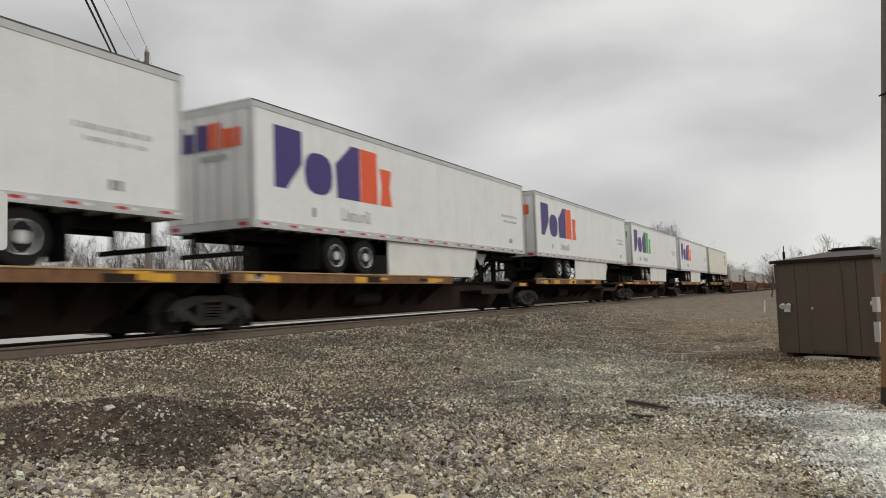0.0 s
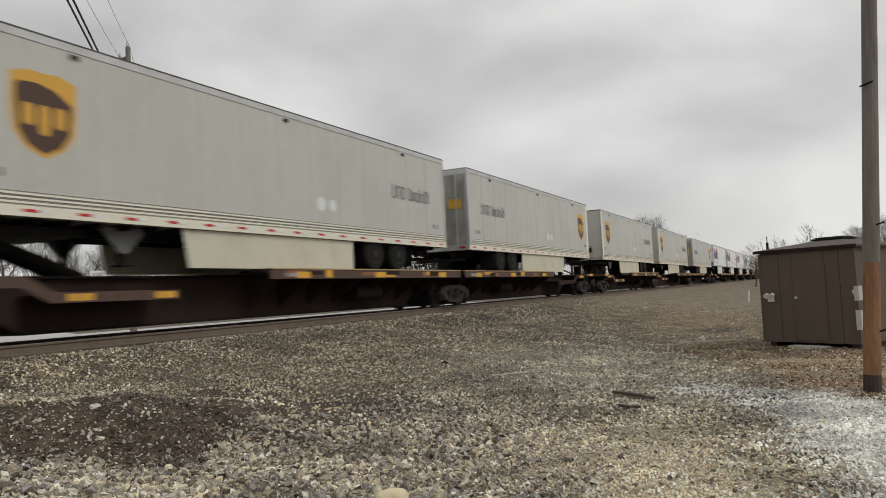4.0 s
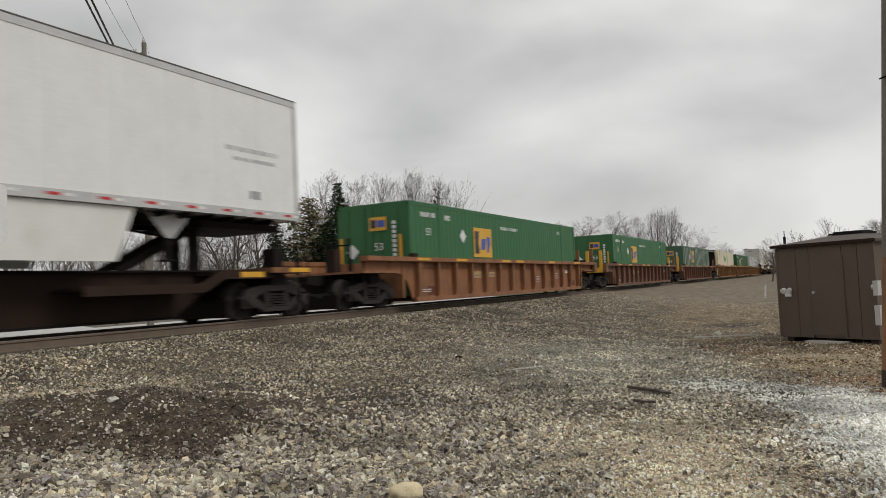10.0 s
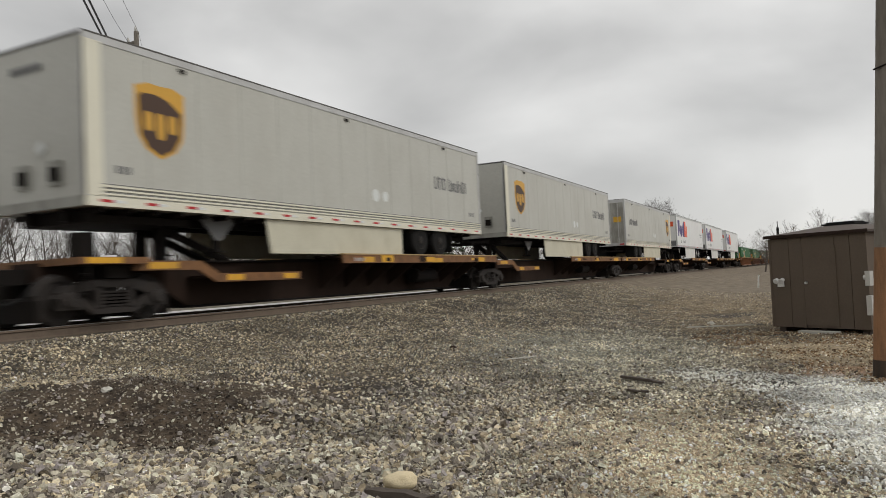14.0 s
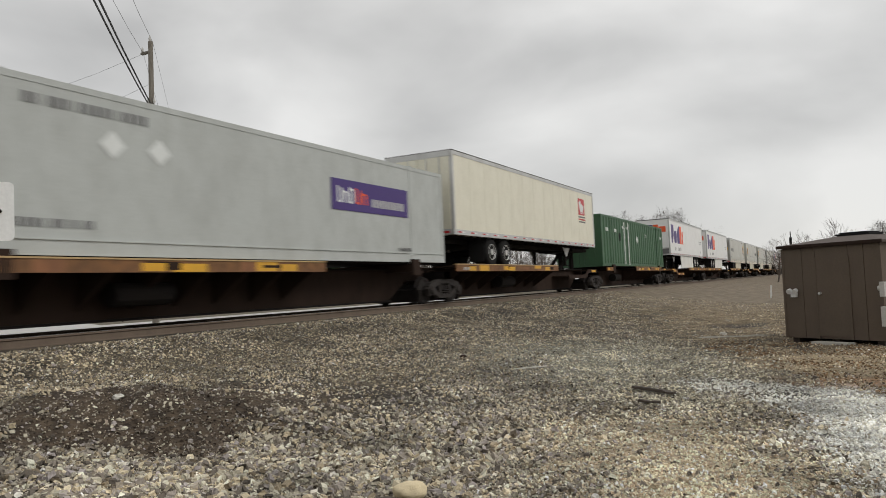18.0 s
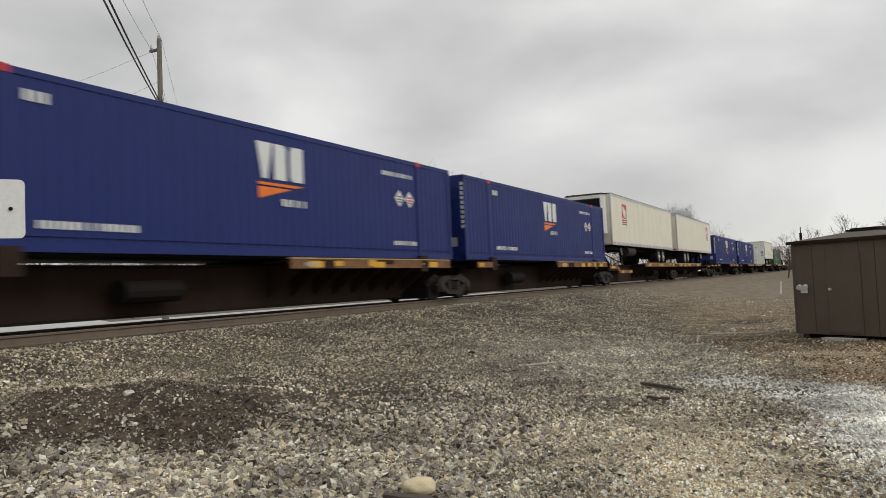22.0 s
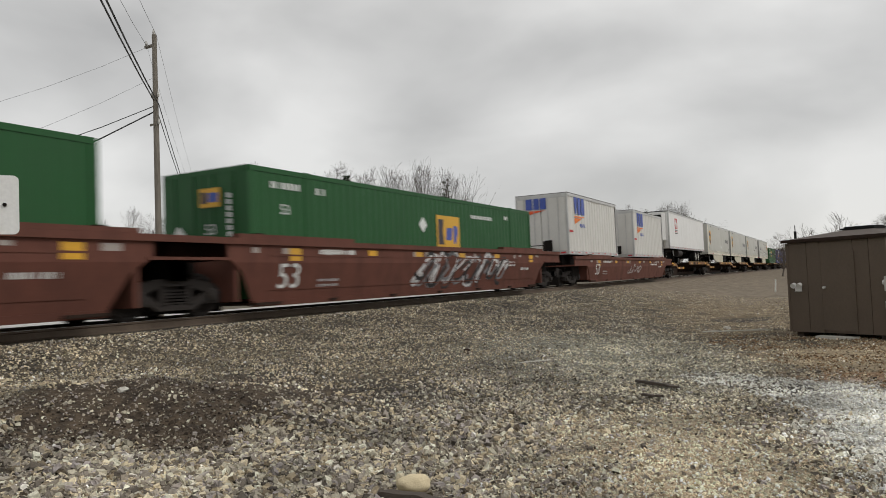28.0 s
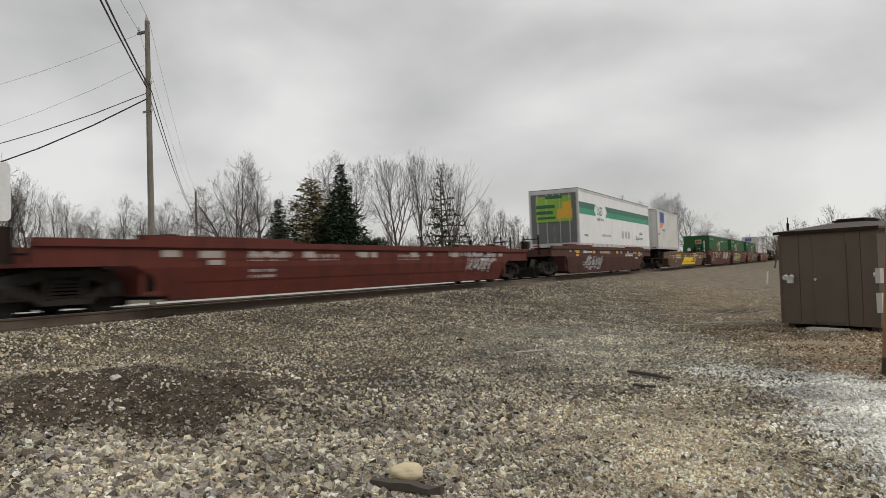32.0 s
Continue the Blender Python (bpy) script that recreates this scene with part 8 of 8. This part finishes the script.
def make_trees():
    r = random.Random(11)
    kinds = [bare_tree_mesh(1, 12.0, 0.85, low=0.2, crooked=1.5), bare_tree_mesh(2, 12.0, 0.85, low=0.34, crooked=1.4, rise=0.07), bare_tree_mesh(3, 12.0, 1.05, low=0.18, crooked=2.0, rise=0.05, stout=0.021), bare_tree_mesh(4, 12.0, 0.78, low=0.2, crooked=0.7, rise=0.22),
             bare_tree_mesh(5, 12.0, 0.9, low=0.25, crooked=1.3)]
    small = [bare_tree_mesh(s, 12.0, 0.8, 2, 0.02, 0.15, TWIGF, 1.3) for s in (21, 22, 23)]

    def top_at(az, el, d):   # scale of a 12 m tree that reaches this elevation at d
        return (d * math.tan(radians(el)) + 1.6 - 0.75) / 11.3

    # single trees that stand out: bearing, elevation of the top, distance, width share, kind
    for az, el, d, wide, k in ((43.3, 9.7, 52, 0.8, 1), (44.6, 7.2, 50, 1.2, 2), (42.0, 8.6, 56, 0.8, 1), (35.9, 9.9, 74, 0.95, 0), (34.4, 9.2, 76, 0.8, 1), (31.4, 9.6, 72, 0.9, 3), (46.2, 3.4, 50, 1.6, 2),
                             (29.4, 10.0, 72, 0.6, 3), (27.2, 9.2, 74, 0.75, 3), (26.4, 7.0, 80, 0.6, 1), (24.6, 5.8, 90, 0.7, 1), (23.3, 4.9, 96, 0.8, 3), (14.9, 5.4, 105, 1.2, 2), (16.6, 5.0, 110, 1.3, 2), (18.0, 4.8, 112, 1.2, 0),
                             (13.0, 4.9, 112, 1.0, 0), (11.4, 5.5, 108, 0.75, 3), (10.4, 5.4, 110, 0.8, 3), (9.2, 4.3, 120, 1.1, 0), (7.6, 2.9, 150, 1.1, 2), (6.6, 2.4, 170, 1.2, 0), (5.4, 1.9, 190, 1.2, 2),
                             (57.6, 8.0, 50, 0.9, 0), (59.5, 7.0, 52, 1.0, 2), (61.5, 9.8, 48, 0.9, 0), (64.5, 8.6, 50, 0.9, 1), (55.3, 5.9, 58, 0.8, 1), (53.4, 5.6, 62, 0.9, 0), (51.7, 6.4, 66, 0.7, 1), (50.3, 5.8, 64, 0.9, 2), (48.4, 6.2, 70, 0.8, 0), (47.0, 5.4, 72, 0.9, 1),
                             (58.6, 6.6, 56, 0.9, 1), (60.4, 7.6, 47, 0.8, 3), (62.8, 8.0, 55, 1.0, 2), (56.4, 6.6, 50, 0.9, 4), (54.4, 5.2, 55, 1.0, 4), (52.6, 5.0, 57, 1.0, 2), (49.3, 5.0, 58, 1.1, 4), (46.2, 6.0, 54, 0.9, 4), (44.2, 8.4, 53, 0.7, 4), (42.4, 7.0, 58, 0.9, 4), (39.4, 6.4, 80, 0.9, 0), (37.4, 6.6, 82, 0.9, 1), (28.4, 5.6, 90, 0.8, 0), (25.6, 5.2, 95, 0.8, 2), (21.8, 4.2, 110, 0.9, 1), (20.2, 3.9, 120, 1.0, 0)):
        at = polar(az, d)
        s = top_at(az, el, d)
        plant("bare_tree", "leafless grey deciduous tree with fine twigs", kinds[k], at, (s * wide, s), r.uniform(0, 360))
    # trees on the yard's side, behind the shed
    for az, el, d, wide, k in ((-1.2, 2.3, 62, 1.4, 2), (-2.9, 3.4, 58, 1.3, 0), (-4.4, 3.9, 52, 1.2, 0), (-5.6, 4.4, 50, 1.2, 2), (-7.0, 6.0, 46, 1.1, 0), (-8.8, 6.5, 44, 1.1, 2), (-3.6, 3.3, 60, 1.2, 4), (0.2, 1.8, 80, 1.5, 2), (1.3, 1.5, 100, 1.6, 0), (2.6, 1.6, 130, 1.5, 2), (-1.9, 2.4, 75, 1.4, 1)):
        at = polar(az, d)
        s = (d * math.tan(radians(el)) + 1.6) / 11.3
        plant("bare_tree", "leafless brown tree in the scrub behind the shed", kinds[k], at, (s * wide, s), r.uniform(0, 360))
    # conifers
    for az, el, d, rad, seed, m, look_of, label in ((35.75, 8.65, 55, 3.3, 1, NEEDLE, (250, 0.40, 0.95, 0.04, 0.26, 0.27), "dark green spruce"), (40.6, 5.95, 56, 2.5, 2, NEEDLE, (190, 0.34, 0.95, 0.05, 0.26, 0.24), "small dark green spruce"),
                                                    (38.0, 7.5, 58, 2.3, 3, NEEDLEB, (130, 0.05, 0.42, 0.12, 0.36, 0.32), "ragged olive and brown pine"), (27.9, 7.9, 66, 3.5, 4, NEEDLEP, (46, 0.22, 0.72, 0.15, 0.16, 0.24), "thin grey-green pine with layered boughs")):
        at = polar(az, d)
        h = d * math.tan(radians(el)) + 1.6 - 0.75
        tr, cr = conifer_mesh(seed, h, rad, m, *look_of)
        t = thing("conifer", label + " standing behind the track", "tree", "conifers", at=pose(at.x, at.y, ground_z(at.x, at.y), 0, 0, seed * 40))
        part("trunk", tr, BARK, t)
        part("crown", cr, m, t)
    at = polar(33.4, 54)
    tr, cr = conifer_mesh(9, 3.3, 1.6, NEEDLE, 150, 0.0, 0.3, 0.05, 0.45, 0.26)
    t = thing("hedge_shrub", "rounded dark evergreen shrub", "shrub", at=pose(at.x, at.y, ground_z(at.x, at.y)))
    part("trunk", tr, BARK, t)
    part("crown", cr, NEEDLE, t)
    # far woods: many small bare trees in one mesh, distance haze put into their colour
    vs, fs, o = [], [], 0
    tmpl = []
    for w, c in small:
        a = np.array([v.co for me in (w, c) for v in me.vertices])
        k = len(w.vertices)
        f = [tuple(p.vertices) for p in w.polygons] + [tuple(i + k for i in p.vertices) for p in c.polygons]
        tmpl.append((a, f))
    for i in range(350):
        az = r.uniform(3.5, 68) if i < 160 else (r.uniform(-12, 3.5) if i < 210 else r.uniform(18, 68))
        d = r.uniform(95, 170) if az > 20 else (r.uniform(130, 330) if az > 3.5 else r.uniform(85, 160))
        a, f = tmpl[i % 3]
        if i >= 210:
            d = r.uniform(62, 100)
        s = r.uniform(0.45, 0.85) * (1.0 if az > 20 else 0.8) * (0.42 if i >= 210 else 1)
        u = r.uniform(0, 6.28)
        p = polar(az, d)
        if p.x > -16 and az > 3.5:
            continue
        q = np.stack(((a[:, 0] * math.cos(u) - a[:, 1] * math.sin(u)) * s * 1.3, (a[:, 0] * math.sin(u) + a[:, 1] * math.cos(u)) * s * 1.3, a[:, 2] * s), 1) + (p.x, p.y, ground_z(p.x, p.y))
        vs.append(q)
        fs += [tuple(k + o for k in g) for g in f]
        o += len(a)
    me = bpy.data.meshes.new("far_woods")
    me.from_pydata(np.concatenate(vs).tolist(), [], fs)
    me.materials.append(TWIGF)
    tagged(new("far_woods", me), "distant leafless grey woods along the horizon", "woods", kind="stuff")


make_trees()


# ---- what rolls ----
def motions():
    for ob, y in TRAIN:
        walk(ob, [(t, pose(MID, y + SPEED * t, RAIL)) for t in (0, 8, 16, 24, 32)])


motions()
